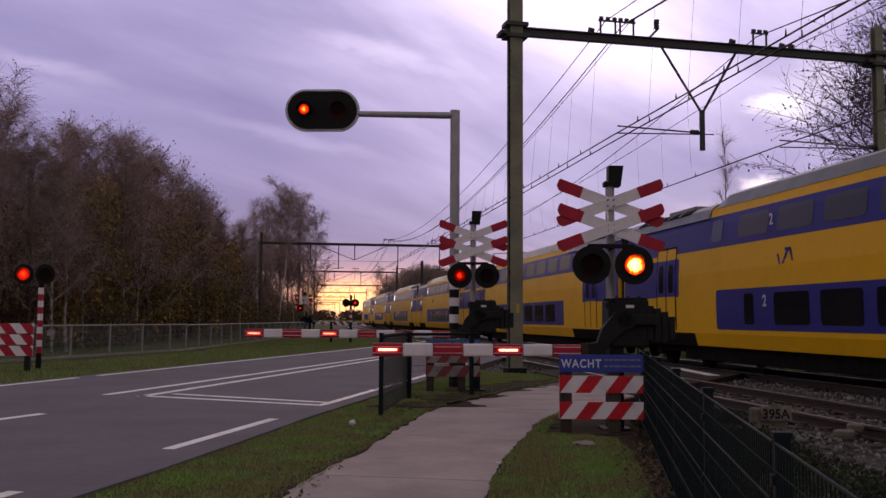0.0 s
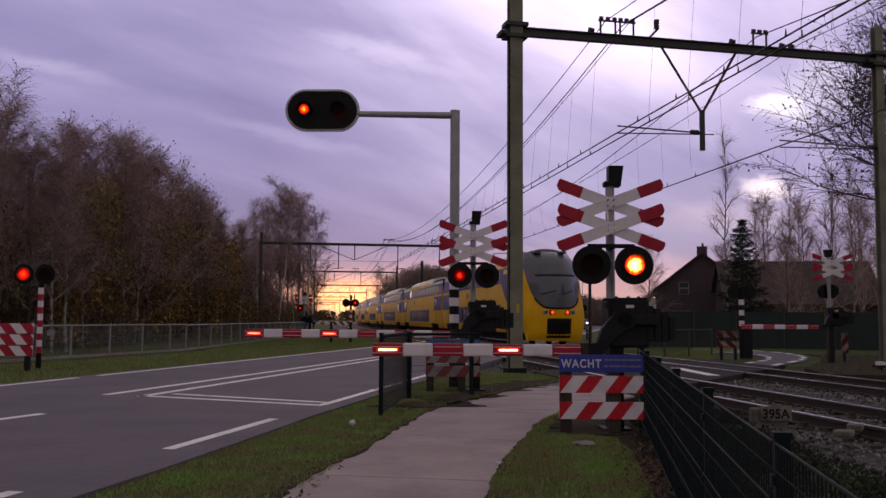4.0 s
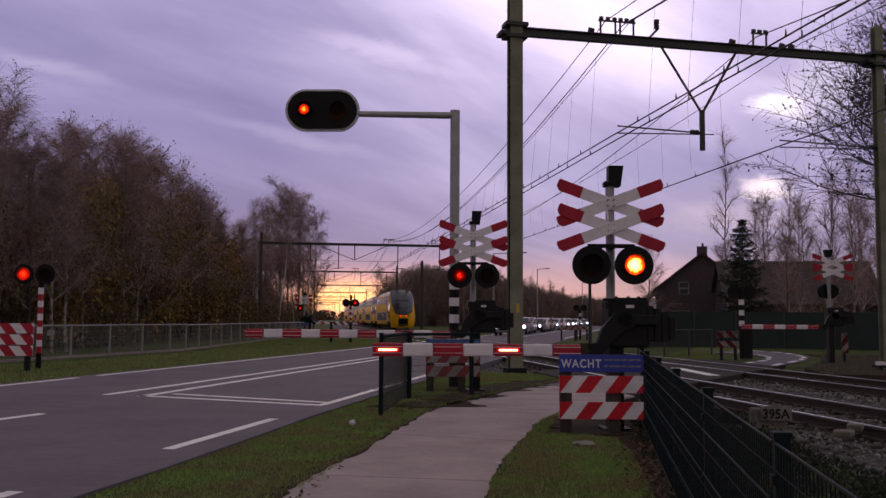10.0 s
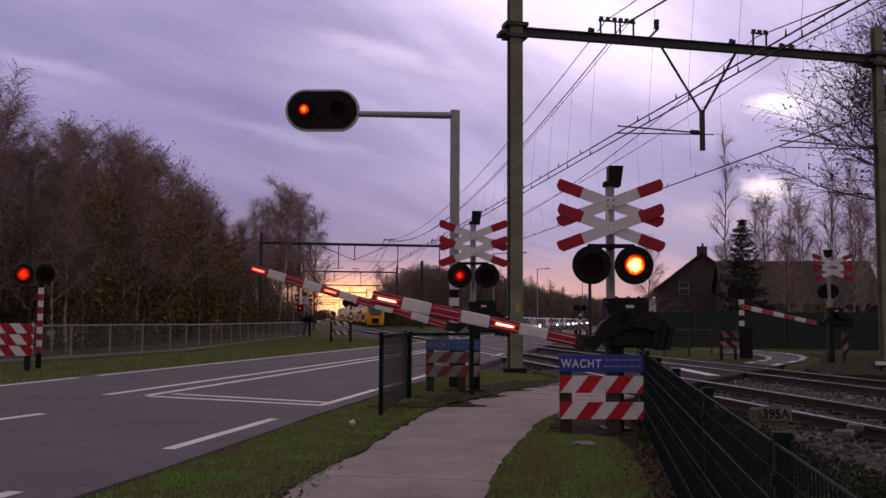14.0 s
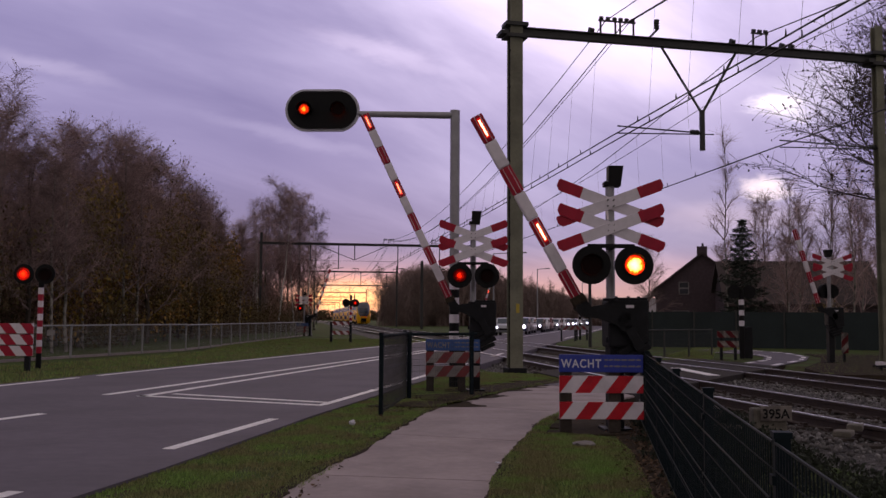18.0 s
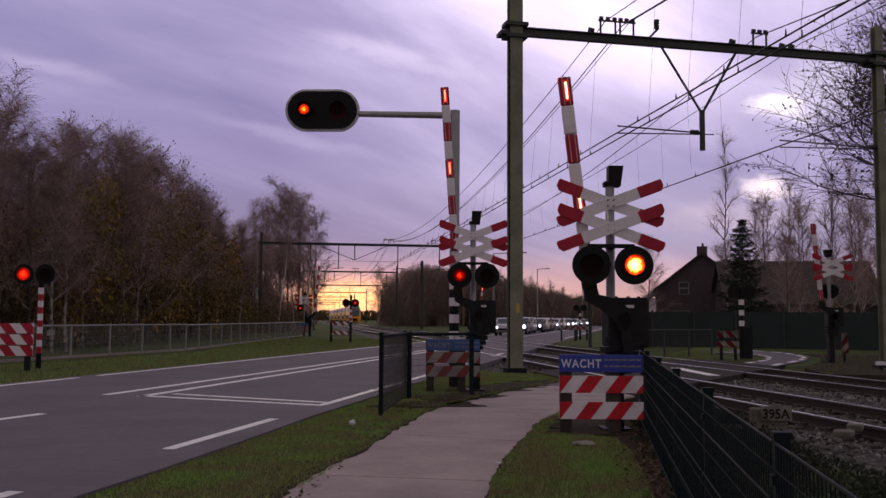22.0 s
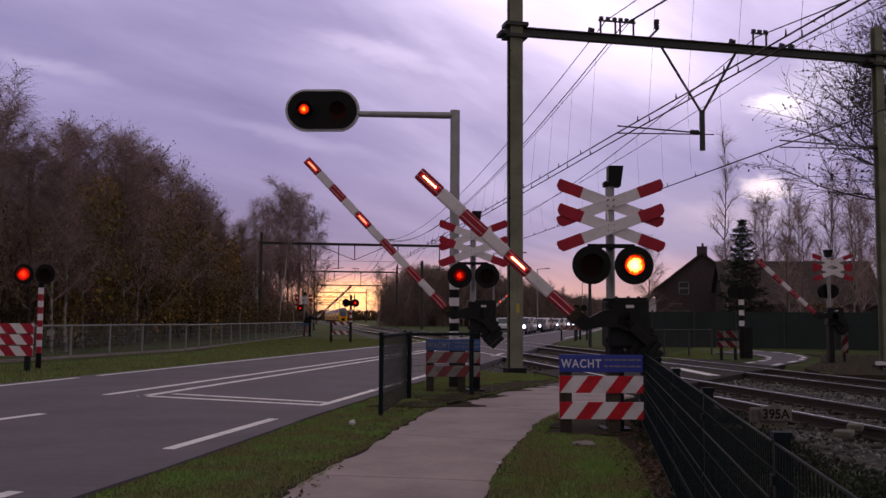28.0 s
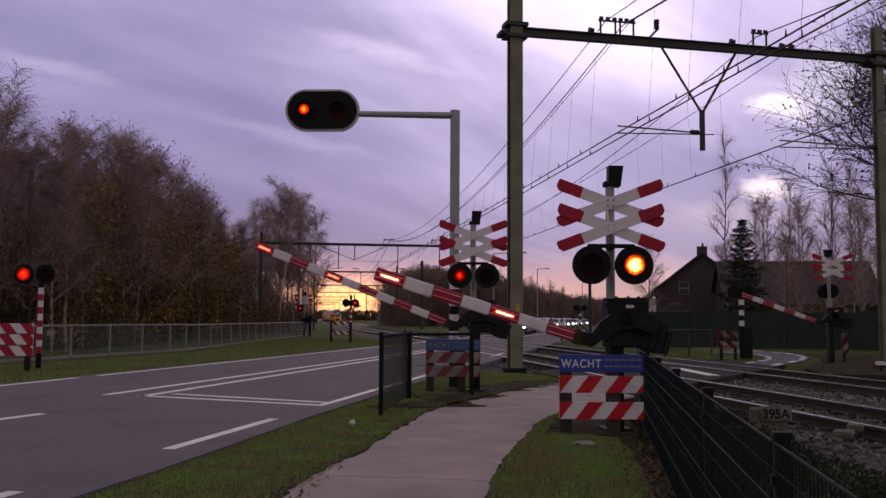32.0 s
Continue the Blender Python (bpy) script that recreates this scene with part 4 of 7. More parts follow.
def build_crossing():
    # beside the footpath, nearest
    signal_post(pose(2.03, 11.25, 0), 0.0, HOT, "near", "grey signal post with double cross and two lamps by the path", dx=-0.032, foot=1.54)
    warning_board(pose(1.375, 11.02, 0))
    barrier(pose(2.167, 11.18, 1.315, 0, 0, 4.8), 2.585, "near", "near", "red and white barrier boom across the footpath")
    # beside the road
    signal_post(pose(0.565, 17.35, 0), 0.15, SIDE, "mid", "grey crossing signal post with a double cross beside the road", foot=1.60)
    warning_board(pose(-0.305, 17.1, 0.0), label="faded blue warning board above two dirty red and white striped boards", old=True)
    barrier(pose(0.672, 17.27, 1.395, 0, 0, 1), 3.87, "mid", "mid", "red and white barrier boom across the road lane", 0.345, step=4)
    # overhead signal on a mast
    t = thing("overhead_signal", pose(0.225, 18.2, 0), "grey cantilever mast with a black oval signal over the road", "traffic signal")
    banded_post(t, 0.095, 0.75, 2.05, 8, WHITE, BLACK, 5.44, GREYSTEEL)
    part("arm", rod(B(), (0, 0, 5.34), (-1.92, 0, 5.36), 0.07, 0.06, 12), GREYSTEEL, t, round_=True)
    for nm, hw, hh, dep, mm, y in (("rim", 0.738, 0.425, 0.05, LETTER, -0.02), ("face", 0.685, 0.372, 0.10, BLACK, -0.055)):
        pts = []
        for k in range(36):
            a = math.pi * 2 * k / 36
            cx = (hw - hh) * (1 if math.cos(a) >= 0 else -1)
            pts.append((cx + hh * math.cos(a), hh * math.sin(a)))
        o = part(nm, prism(B(), pts, dep, pose(-2.63, y - dep / 2, 5.42)), mm, t, "white rim" if nm == "rim" else "black oval face")
    for k, x in (("L", -2.97), ("R", -2.31)):
        hood = B()
        n = 12
        rows = []
        for q in range(n + 1):
            a = radians(-10 + 200 * q / n)
            rows.append([hood.verts.new((rr * math.cos(a), yy, rr * math.sin(a))) for rr, yy in ((0.155, 0.0), (0.155, -0.20), (0.148, -0.20), (0.148, 0.0))])
        for p, q in zip(rows, rows[1:]):
            for i in range(4):
                hood.faces.new((p[i], p[(i + 1) % 4], q[(i + 1) % 4], q[i]))
        h = part("hood", hood, BLACK, t, "", pose(x, -0.10, 5.40))
        puck(h, pose(0, -0.115, 0), 0.105, AMBER, "mid" + k)
    # across the road on the left verge
    t = thing("crossing_signal", pose(-10.28, 23.81, 0), "red and white banded post with two round lamps on the verge", "crossing signal", "level crossing signals")
    banded_post(t, 0.068, 0.38, 2.05, 10, WHITE, RED, 2.55, BLACK)
    for k, x in (("L", -0.40), ("R", 0.14)):
        lamp_head(t, x, 2.39, SIDELARGE, "mid" + k, 0.255, lens=0.165)
    t = thing("striped_barricade", pose(-11.7, 22.6, 0), "three red and white striped boards on dark posts by the road", "barricade", "striped barricades")
    for x in (0.25, 1.55):
        part("post", box(B(), (0.13, 0.10, 0.95), pose(x + 0.1, 0.06, 0.47), 0.01), BLACKCAST, t)
    for i in range(3):
        stripes(t, 0, 1.80, 0.36 + i * 0.27, 0.605 + i * 0.27, 0, -0.8, 0.52, 0.1)


def far_equipment():
    t = thing("crossing_signal", pose(12.46, 30.0, 0), "grey signal post with a double cross beyond the tracks", "crossing signal", "level crossing signals")
    part("post", rod(B(), (0, 0, 0), (0, 0, 3.5), 0.06, 0.06, 12), GREYSTEEL, t, round_=True)
    st_andrews(t, 0, 3.03, -0.30)
    part("cross_bracket", box(B(), (0.07, 0.3, 0.42), pose(0, -0.15, 3.03)), GREYSTEEL, t)
    bell = B()
    prism(bell, [(-0.08, 3.38), (0.08, 3.38), (0.14, 3.62), (-0.14, 3.62)], 0.16, pose(0, -0.08, 0))
    part("bell", bell, BLACK, t)
    for k in (-1, 1):
        part("signal_lamp", rod(B(), (0.10 * k, 0.05, 2.28), (0.16 * k, 0.16, 2.28), 0.23, 0.22, 24), BLACK, t, round_=True)
    barrier(pose(12.53, 29.8, 1.49), 2.66, "far", "", "red and white barrier boom across the far cycle path", 0.355, 1, False)
    t = thing("crossing_signal", pose(10.43, 32.5, 0), "banded post with black lamps beside the far cycle path", "crossing signal", "level crossing signals")
    banded_post(t, 0.09, 0.95, 2.05, 6, WHITE, BLACK, 2.4, BLACK)
    for k in (-1, 1):
        part("signal_lamp", rod(B(), (0.26 * k, -0.05, 2.32), (0.26 * k, 0.1, 2.32), 0.24, 0.20, 24), BLACK, t, round_=True)
    part("cabinet", box(B(), (0.34, 0.3, 1.1), pose(0.22, 0.2, 0.55), 0.02), BLACKCAST, t)
    t = thing("striped_barricade", pose(9.18, 31.2, 0), "faded red and white striped boards beyond the tracks", "barricade", "striped barricades")
    for x in (0.15, 0.62):
        part("post", box(B(), (0.09, 0.08, 0.98), pose(x, 0.06, 0.49), 0.01), BLACKCAST, t)
    for i in range(2):
        stripes(t, 0, 0.72, 0.42 + i * 0.33, 0.64 + i * 0.33, 0, -0.9, 0.4, 0.05, GRIMYWHITE, GRIMYRED)
    t = thing("warning_board", pose(12.95, 30.3, 0), "small red and white striped board beside the far barrier", "warning board")
    stripes(t, 0, 0.22, 0.28, 0.95, 0, 0.9, 0.4, 0.05, GRIMYWHITE, GRIMYRED)
    part("post", box(B(), (0.07, 0.07, 0.95), pose(0.1, 0.05, 0.475)), BLACKCAST, t)
    # far left, beyond the road
    signal_post(pose(-10.4, 70, 0), 0.1, SIDE, "mid", "far crossing signal post with a double cross by the woods", pair=False)
    warning_board(pose(-11.0, 69.6, 0), label="faded blue warning board above two dirty red and white striped boards", old=True)
    barrier(pose(-10.0, 69.8, 1.30), 3.6, "far", "", "far red and white barrier boom over the road", 0.345, -1, False)
    t = thing("crossing_signal", pose(-5.42, 55, 0), "banded post with two red lamps between road and tracks", "crossing signal", "level crossing signals")
    banded_post(t, 0.075, 0.38, 2.0, 10, RED, WHITE, 2.7, BLACK)
    for k, x in (("L", -0.27), ("R", 0.27)):
        lamp_head(t, x, 2.22, SIDE, "midR" if k == "L" else "midL", 0.24)
    t = thing("striped_barricade", pose(-6.2, 51.5, 0), "two red and white striped boards between dark posts", "barricade", "striped barricades")
    for x in (0.05, 1.12):
        part("post", box(B(), (0.14, 0.10, 1.12), pose(x, 0.06, 0.56), 0.01), BLACKCAST, t)
    for i in range(2):
        stripes(t, 0.12, 1.06, 0.42 + i * 0.52, 0.62 + i * 0.52, 0, -0.8, 0.4, 0.1, WHITE, OLDRED)
    # barrier for the oncoming lane, beyond the tracks
    barrier(pose(2.6, 74.7, 1.32), 3.6, "far", "", "far red and white barrier boom over the oncoming lane", 0.345, -1, True)
    t = thing("steel_post", pose(7.12, 45, 0), "dark slender steel post on the far verge", "post")
    part("shaft", rod(B(), (0, 0, 0), (0, 0, 3.3), 0.085, 0.075, 12), DARKSTEEL, t, round_=True)
    part("cap", rod(B(), (0, 0, 3.3), (0, 0, 3.36), 0.09, 0.05, 12), DARKSTEEL, t)
    t = thing("crossing_signal", pose(9.0, 61, 0), "banded post with two black lamps on the far verge", "crossing signal", "level crossing signals")
    banded_post(t, 0.075, 0.5, 1.75, 6, WHITE, BLACK, 2.0, BLACK)
    for k in (-1, 1):
        part("signal_lamp", rod(B(), (0.24 * k, -0.05, 2.08), (0.24 * k, 0.08, 2.08), 0.22, 0.19, 20), BLACK, t, round_=True)
    t = thing("striped_barricade", pose(7.35, 58, 0), "small striped boards on the grass verge by the road", "barricade", "striped barricades")
    for x in (0.05, 0.9):
        part("post", box(B(), (0.1, 0.08, 0.98), pose(x, 0.06, 0.49), 0.01), BLACKCAST, t)
    stripes(t, 0, 0.95, 0.68, 0.92, 0, 0.9, 0.4, 0.1, OLDWHITE, OLDRED)
    t = thing("striped_barricade", pose(8.6, 60, 0), "small striped boards on the grass verge by the road", "barricade", "striped barricades")
    for x in (0.05, 0.7):
        part("post", box(B(), (0.1, 0.08, 0.98), pose(x, 0.06, 0.49), 0.01), BLACKCAST, t)
    stripes(t, 0, 0.75, 0.68, 0.92, 0, -0.9, 0.4, 0.1, OLDWHITE, OLDRED)


build_crossing()
far_equipment()


# ---- fences ----
def mesh_fence(m, posts, height, label, material, step=0.05, folds=(0.06, 0.3, 0.55, 0.8), top=True, wire=0.0028, mesh=None, stout=0.058):
    """Welded mesh panels between posts; local x runs along the fence."""
    t = thing("mesh_fence", m, label, "fence", "fences")
    for x in posts:
        p = B()
        box(p, (stout, stout * 0.86, height + 0.04), pose(x, 0.004, (height + 0.04) / 2), 0.005)
        box(p, (stout + 0.008, stout * 0.86 + 0.01, 0.02), pose(x, 0.004, height + 0.045))
        part("post", p, material, t)
        for z in (0.25, height * 0.55, height - 0.1):
            part("clip", box(B(), (0.056, 0.012, 0.03), pose(x, -0.026, z)), material, t)
    for a, b in zip(posts, posts[1:]):
        verts, faces = [], []

        def bar(x0, z0, x1, z1, y0, y1, r):
            o = len(verts)
            dx, dz = x1 - x0, z1 - z0
            l = math.hypot(dx, dz)
            nx, nz = -dz / l * r, dx / l * r
            for x, z, y in ((x0, z0, y0), (x1, z1, y1)):
                verts.extend([(x + nx, y, z + nz), (x - nx, y, z - nz), (x, y + r * 1.6, z)])
            faces.extend([(o, o + 1, o + 4, o + 3), (o + 1, o + 2, o + 5, o + 4), (o + 2, o, o + 3, o + 5)])

        n = int((b - a) / step)
        for i in range(1, n):
            bar(a + i * step, 0.03, a + i * step, height + 0.02, -0.02, -0.02, wire)
        z = 0.05
        while z < height:
            bar(a, z, b, z, -0.026, -0.026, wire)
            z += 0.20
        part("wire_mesh", _panel(verts, faces), mesh or material, t)
        # thin strip in the paler colour, for the light along the panel's top
        if not top:
            part("top_edge", box(B(), (b - a - 0.04, 0.007, 0.007), pose((a + b) / 2, -0.02, height + 0.02)), FOLDGLINT, t)
        for f in folds:
            fo = B()
            z = f * height + 0.02
            box(fo, (b - a - 0.04, 0.006, 0.006), pose((a + b) / 2, -0.034, z))
            part("stiffening_fold", fo, FOLDGLINT if material == FENCEGREEN else material, t)
        if top:
            part("top_rail", rod(B(), (a - (0.1 if stout > 0.06 else 0), -0.012, height + 0.01), (b + (0.1 if stout > 0.06 else 0), -0.012, height + 0.01), 0.026 + 0.1 * (stout - 0.058), 0.026 + 0.1 * (stout - 0.058), 8), material, t)
    return t


def _panel(verts, faces):
    bm = B()
    vs = [bm.verts.new(v) for v in verts]
    for f in faces:
        bm.faces.new([vs[i] for i in f])
    return bm


def along(a, b, z=-0.02):
    a, b = Vector(a), Vector(b)
    d = b - a
    return pose(a.x, a.y, z, 0, 0, math.degrees(math.atan2(d.y, d.x))), d.length


def build_fences():
    m, l = along((2.62, 12.3), (0.60 + 0.165 * 0.2, 0.2))
    mesh_fence(m, [0.0, 1.3, 3.32, 5.33, 7.34, 9.35, 11.36], 0.915, "dark green welded mesh fence beside the path", FENCEGREEN, 0.046, top=False, wire=0.0030)
    m, l = along((-0.84, 12.94), (-0.62, 15.60))
    mesh_fence(m, [0.0, l], 1.08, "short dark green mesh fence between road and path", FENCEGREEN, 0.036, wire=0.0024, mesh=FENCEDARK, stout=0.066)
    m, l = along((-0.55, 15.66), (0.52, 16.55))
    mesh_fence(m, [0.0, l], 1.06, "dark green mesh fence turning behind the warning board", FENCEGREEN, 0.05, (0.06, 0.5), wire=0.0018, mesh=FENCEDARK, stout=0.062)
    m, l = along((-14.5, 19.0), (-10.3, 37.5))
    mesh_fence(m, [0.0, 2.5, 4.8, 7.0, 9.2, 11.4, 13.6, 15.7, 17.7, l], 1.04, "grey mesh fence with a top rail along the woods", FENCEGREY, 0.06, (0.5,))
    m, l = along((-10.3, 37.5), (-10.4, 74.0))
    mesh_fence(m, [l * k / 18 for k in range(19)], 1.02, "grey mesh fence with a top rail along the woods", FENCEGREY, 0.1, (0.5,))
    for a, b in (((-14.5, 19.0), (-10.3, 37.5)), ((-10.3, 37.5), (-10.4, 74.0))):
        m, l = along(a, b)
        n = round(l / 2.6)
        kerb = thing("kerb", m @ pose(0, 0.15, 0), "low pale concrete edging behind the fence", "kerb", "kerbs")
        for k in range(n):
            part("kerb_stone", box(B(), (l / n - 0.02, 0.10, 0.11), pose((k + 0.5) * l / n, 0, 0.02), 0.01), PATH, kerb)
    t = thing("notice", pose(-10.9, 26.0, 0.86, 0, 0, 15), "small pale notice on the fence", "notice")
    part("panel", box(B(), (0.22, 0.01, 0.16), pose(0, -0.06, 0), 0.004), OLDWHITE, t)
    m, l = along((6.6, 31.5), (10.15, 35.2))
    mesh_fence(m, [l * k / 3 for k in range(4)], 0.98, "dark mesh fence with a top rail beyond the tracks", FENCEDARK, 0.08, (0.5,))
    # green screen fence in front of the houses
    t = thing("screen_fence", pose(0, 0, 0), "dark green cloth screen fence in front of the houses", "fence", "fences")
    pts = [(8.5, 47), (14.5, 46), (20.5, 43), (27, 40)]
    for a, b in zip(pts, pts[1:]):
        m, l = along(a, b)
        n = int(l / 2)
        for k in range(n):
            part("screen_panel", box(B(), (l / n - 0.01, 0.03, 1.75), m @ pose((k + 0.5) * l / n, 0.012 * (k % 2), 0.88)), TARP, t)
            part("post", box(B(), (0.07, 0.07, 1.85), m @ pose(k * l / n, -0.05, 0.92)), FENCEDARK, t)


build_fences()


# ---- train ----
PROF = [(1.30, 0.62), (1.39, 0.95), (1.41, 1.6), (1.412, 2.52), (1.365, 3.15), (1.295, 3.75), (1.205, 4.16), (1.03, 4.46), (0.70, 4.60), (0.35, 4.68), (0.0, 4.70)]


def half(z):
    for (xa, za), (xb, zb) in zip(PROF, PROF[1:]):
        if z <= zb:
            f = max(0.0, (z - za) / (zb - za))
            return xa + f * (xb - xa)
    return 0.0


def skin(bm, outline, off, sides=(-1, 1), thick=0.02):
    """A panel on the curved car side: outline (y, z) of a convex field, cut in levels."""
    zs = sorted({z for _, z in outline})
    z0, z1 = zs[0], zs[-1]
    lev = sorted(set(zs) | {z0 + (z1 - z0) * k / 4 for k in range(5)})

    def span(z):
        ys = []
        for (ya, za), (yb, zb) in zip(outline, outline[1:] + outline[:1]):
            if za == zb:
                if abs(z - za) < 1e-6:
                    ys += [ya, yb]
            elif min(za, zb) - 1e-6 <= z <= max(za, zb) + 1e-6:
                ys.append(ya + (z - za) / (zb - za) * (yb - ya))
        return min(ys), max(ys)

    for sd in sides:
        rows = []
        for z in lev:
            y0, y1 = span(z)
            x = half(z)
            rows.append([bm.verts.new((sd * (x + o), y, z)) for y in (y0, y1) for o in (off, off - thick)])
        for p, q in zip(rows, rows[1:]):
            bm.faces.new((p[0], p[2], q[2], q[0]))
            bm.faces.new((p[0], q[0], q[1], p[1]))
            bm.faces.new((p[2], p[3], q[3], q[2]))
        bm.faces.new((rows[0][0], rows[0][1], rows[0][3], rows[0][2]))
        bm.faces.new((rows[-1][0], rows[-1][2], rows[-1][3], rows[-1][1]))
    return bm


def on_sides(name, outline, off, material, parent, label=""):
    """The same panel on both sides of a car, each a part of its own. Returns the two."""
    return [part(name, skin(B(), outline, off, (sd,)), material, parent if not isinstance(parent, list) else parent[i], label) for i, sd in enumerate((-1, 1))]


def rect(y0, y1, z0, z1):
    return [(y0, z0), (y1, z0), (y1, z1), (y0, z1)]


def rounded(y0, y1, z0, z1, r=0.12):
    """A rectangle with rounded corners."""
    out = []
    for cy, cz, a0 in ((y1 - r, z0 + r, -90), (y1 - r, z1 - r, 0), (y0 + r, z1 - r, 90), (y0 + r, z0 + r, 180)):
        for k in range(4):
            a = radians(a0 + 30 * k)
            out.append((round(cy + r * math.cos(a), 4), round(cz + r * math.sin(a), 4)))
    return out


def bogie(t, y):
    bm = B()
    for sd in (-1, 1):
        box(bm, (0.14, 2.7, 0.22), pose(sd * 1.05, y, 0.52), 0.03)
        box(bm, (0.16, 0.9, 0.20), pose(sd * 1.08, y, 0.66), 0.03)
        for k in (-1, 1):
            box(bm, (0.2, 0.34, 0.34), pose(sd * 1.05, y + k * 1.25, 0.46), 0.03)
    box(bm, (2.0, 0.5, 0.3), pose(0, y, 0.55))
    bo = part("bogie", bm, TDARK, t, "dirty black bogie frame")
    for k in (-1, 1):
        w = B()
        for sd in (-1, 1):
            rod(w, (sd * 0.69, y + k * 1.25, 0.46), (sd * 0.82, y + k * 1.25, 0.46), 0.46, 0.45, 24)
        rod(w, (-0.8, y + k * 1.25, 0.46), (0.8, y + k * 1.25, 0.46), 0.08, 0.08, 10)
        part("wheelset", w, TDARK, bo)


def nose_y(x, z):
    tab = [(0.30, 0.80), (0.6, 0.62), (1.1, 0.54), (1.7, 0.50), (2.0, 0.50), (2.5, 0.53), (3.0, 0.66), (3.5, 1.0), (3.9, 1.36), (4.2, 1.75), (4.45, 2.25), (4.65, 3.0)]
    y = tab[-1][1]
    for (za, ya), (zb, yb) in zip(tab, tab[1:]):
        if z <= zb:
            y = ya + (yb - ya) * (z - za) / (zb - za)
            break
    return y + (0.80 + 0.52 * min(1.0, max(0.0, (z - 1.5) / 1.0))) * (abs(x) / 1.41) ** 2.2


def nose_patch(x0, x1, z0, z1, off, nx=10, nz=6):
    bm = B()
    g = []
    for j in range(nz + 1):
        z = z0 + (z1 - z0) * j / nz
        row = []
        for i in range(nx + 1):
            x = x0 + (x1 - x0) * i / nx
            row.append((bm.verts.new((x, nose_y(x, z) - off, z)), bm.verts.new((x, nose_y(x, z) - off + 0.03, z))))
        g.append(row)
    for j in range(nz):
        for i in range(nx):
            bm.faces.new((g[j][i][0], g[j][i + 1][0], g[j + 1][i + 1][0], g[j + 1][i][0]))
    rim = [g[0][i] for i in range(nx + 1)] + [g[j][nx] for j in range(1, nz + 1)] + [g[nz][i] for i in range(nx - 1, -1, -1)] + [g[j][0] for j in range(nz - 1, 0, -1)]
    for a, b in zip(rim, rim[1:] + rim[:1]):
        bm.faces.new((a[0], a[1], b[1], b[0]))
    return bm


def carriage(end):
    L = 26.6 if end else 26.3
    t = thing("train_carriage", TRACK @ pose(FAR, 0, 0.03), "yellow and blue double-deck train carriage with a grey roof", "train carriage", "train carriages")
    y0 = 3.0 if end else 0.0
    bm = B()
    low_top = [(-1.205, 4.16), (-1.03, 4.27), (1.03, 4.27), (1.205, 4.16)]
    pts = [(-x, z) for x, z in PROF if z < 4.1] + low_top + [(x, z) for x, z in PROF[::-1] if z < 4.1]
    prism(bm, pts, L - y0, pose(0, y0, 0))
    part("body", bm, YELLOW, t, "yellow double-deck car body")
    # the high roof over the saloons slopes down to the lower ends
    hi0, hi1 = (2.9, L - 5.9) if end else (5.9, L - 5.9)
    rp = [(-x - 0.012, z + 0.006) for x, z in PROF if z >= 4.16] + [(x + 0.012, z + 0.006) for x, z in PROF[::-1][1:] if z >= 4.16]
    rows = [(hi0, 0.0), (hi1 - 0.9, 0.0), (hi1, 0.82)] if end else [(hi0, 0.82), (hi0 + 0.9, 0.0), (hi1 - 0.9, 0.0), (hi1, 0.82)]
    r = B()
    rings = [[r.verts.new((x, y, z - (z - 4.16) * k)) for x, z in rp] for y, k in rows]
    for p, q in zip(rings, rings[1:]):
        for i in range(len(rp)):
            r.faces.new((p[i], q[i], q[(i + 1) % len(rp)], p[(i + 1) % len(rp)]))
    r.faces.new(rings[0])
    r.faces.new(rings[-1][::-1])
    part("roof", r, TROOF, t, "grey roof")
    rq = [(-1.318, 3.93), (-1.225, 4.19), (-1.04, 4.32), (-0.70, 4.37), (0.70, 4.37), (1.04, 4.32), (1.225, 4.19), (1.318, 3.93)]
    ends = [(hi1 - 0.25, L - 0.05)] + ([] if end else [(0.05, hi0 + 0.25)])
    for ya, yb in ends:
        er = part("end_roof", prism(B(), rq, yb - ya, pose(0, ya, 0)), TROOF, t, "lower grey end roof with grilles")
        n = 5
        for i in range(n):
            a = ya + 1.3 + (yb - ya - 2.2) * i / n
            for sd in (-1, 1):
                m = pose(sd * 1.150, a + 0.33, 4.255, 0, sd * 35, 0)
                part("grille", box(B(), (0.24, 0.62, 0.03), m, 0.006), TDARK, er)
                part("grille_frame", box(B(), (0.30, 0.06, 0.05), m @ pose(0, 0.36, 0)), TROOF, er)
        ub = B()
        box(ub, (1.5, 1.9, 0.20), pose(0, (ya + yb) / 2, 4.43), 0.05)
        part("roof_unit", ub, TROOF, er, "grey air-conditioning unit")
    if end:
        fr = part("end_roof", prism(B(), [(-1.345, 3.80), (-1.235, 4.17), (-1.05, 4.47), (-0.70, 4.62), (0.70, 4.62), (1.05, 4.47), (1.235, 4.17), (1.345, 3.80)], 2.35, pose(0, 2.95, 0)), TROOF, t, "grey front roof with slanted grilles")
        for sd in (-1, 1):
            frame_m = pose(sd * 1.135, 4.0, 4.315, 0, sd * 59, 0)
            part("grille_frame", box(B(), (0.46, 1.86, 0.03), frame_m, 0.008), GREYSTEEL, fr)
            for k in range(3):
                part("grille", box(B(), (0.38, 0.53, 0.04), frame_m @ pose(0, -0.60 + 0.60 * k, 0.0), 0.006), TDARK, fr)
    # lower and upper blue bands
    la, lb = (6.75 if end else 6.5), L - 6.7
    on_sides("lower_band", rounded(la, lb, 1.06, 2.05, 0.10), 0.006, TBLUE, t, "dark blue window band")
    ua = 6.6 if end else 0.06
    on_sides("upper_band", rect(ua, L - 0.06, 3.13, 3.95), 0.006, TBLUE, t, "dark blue window band")
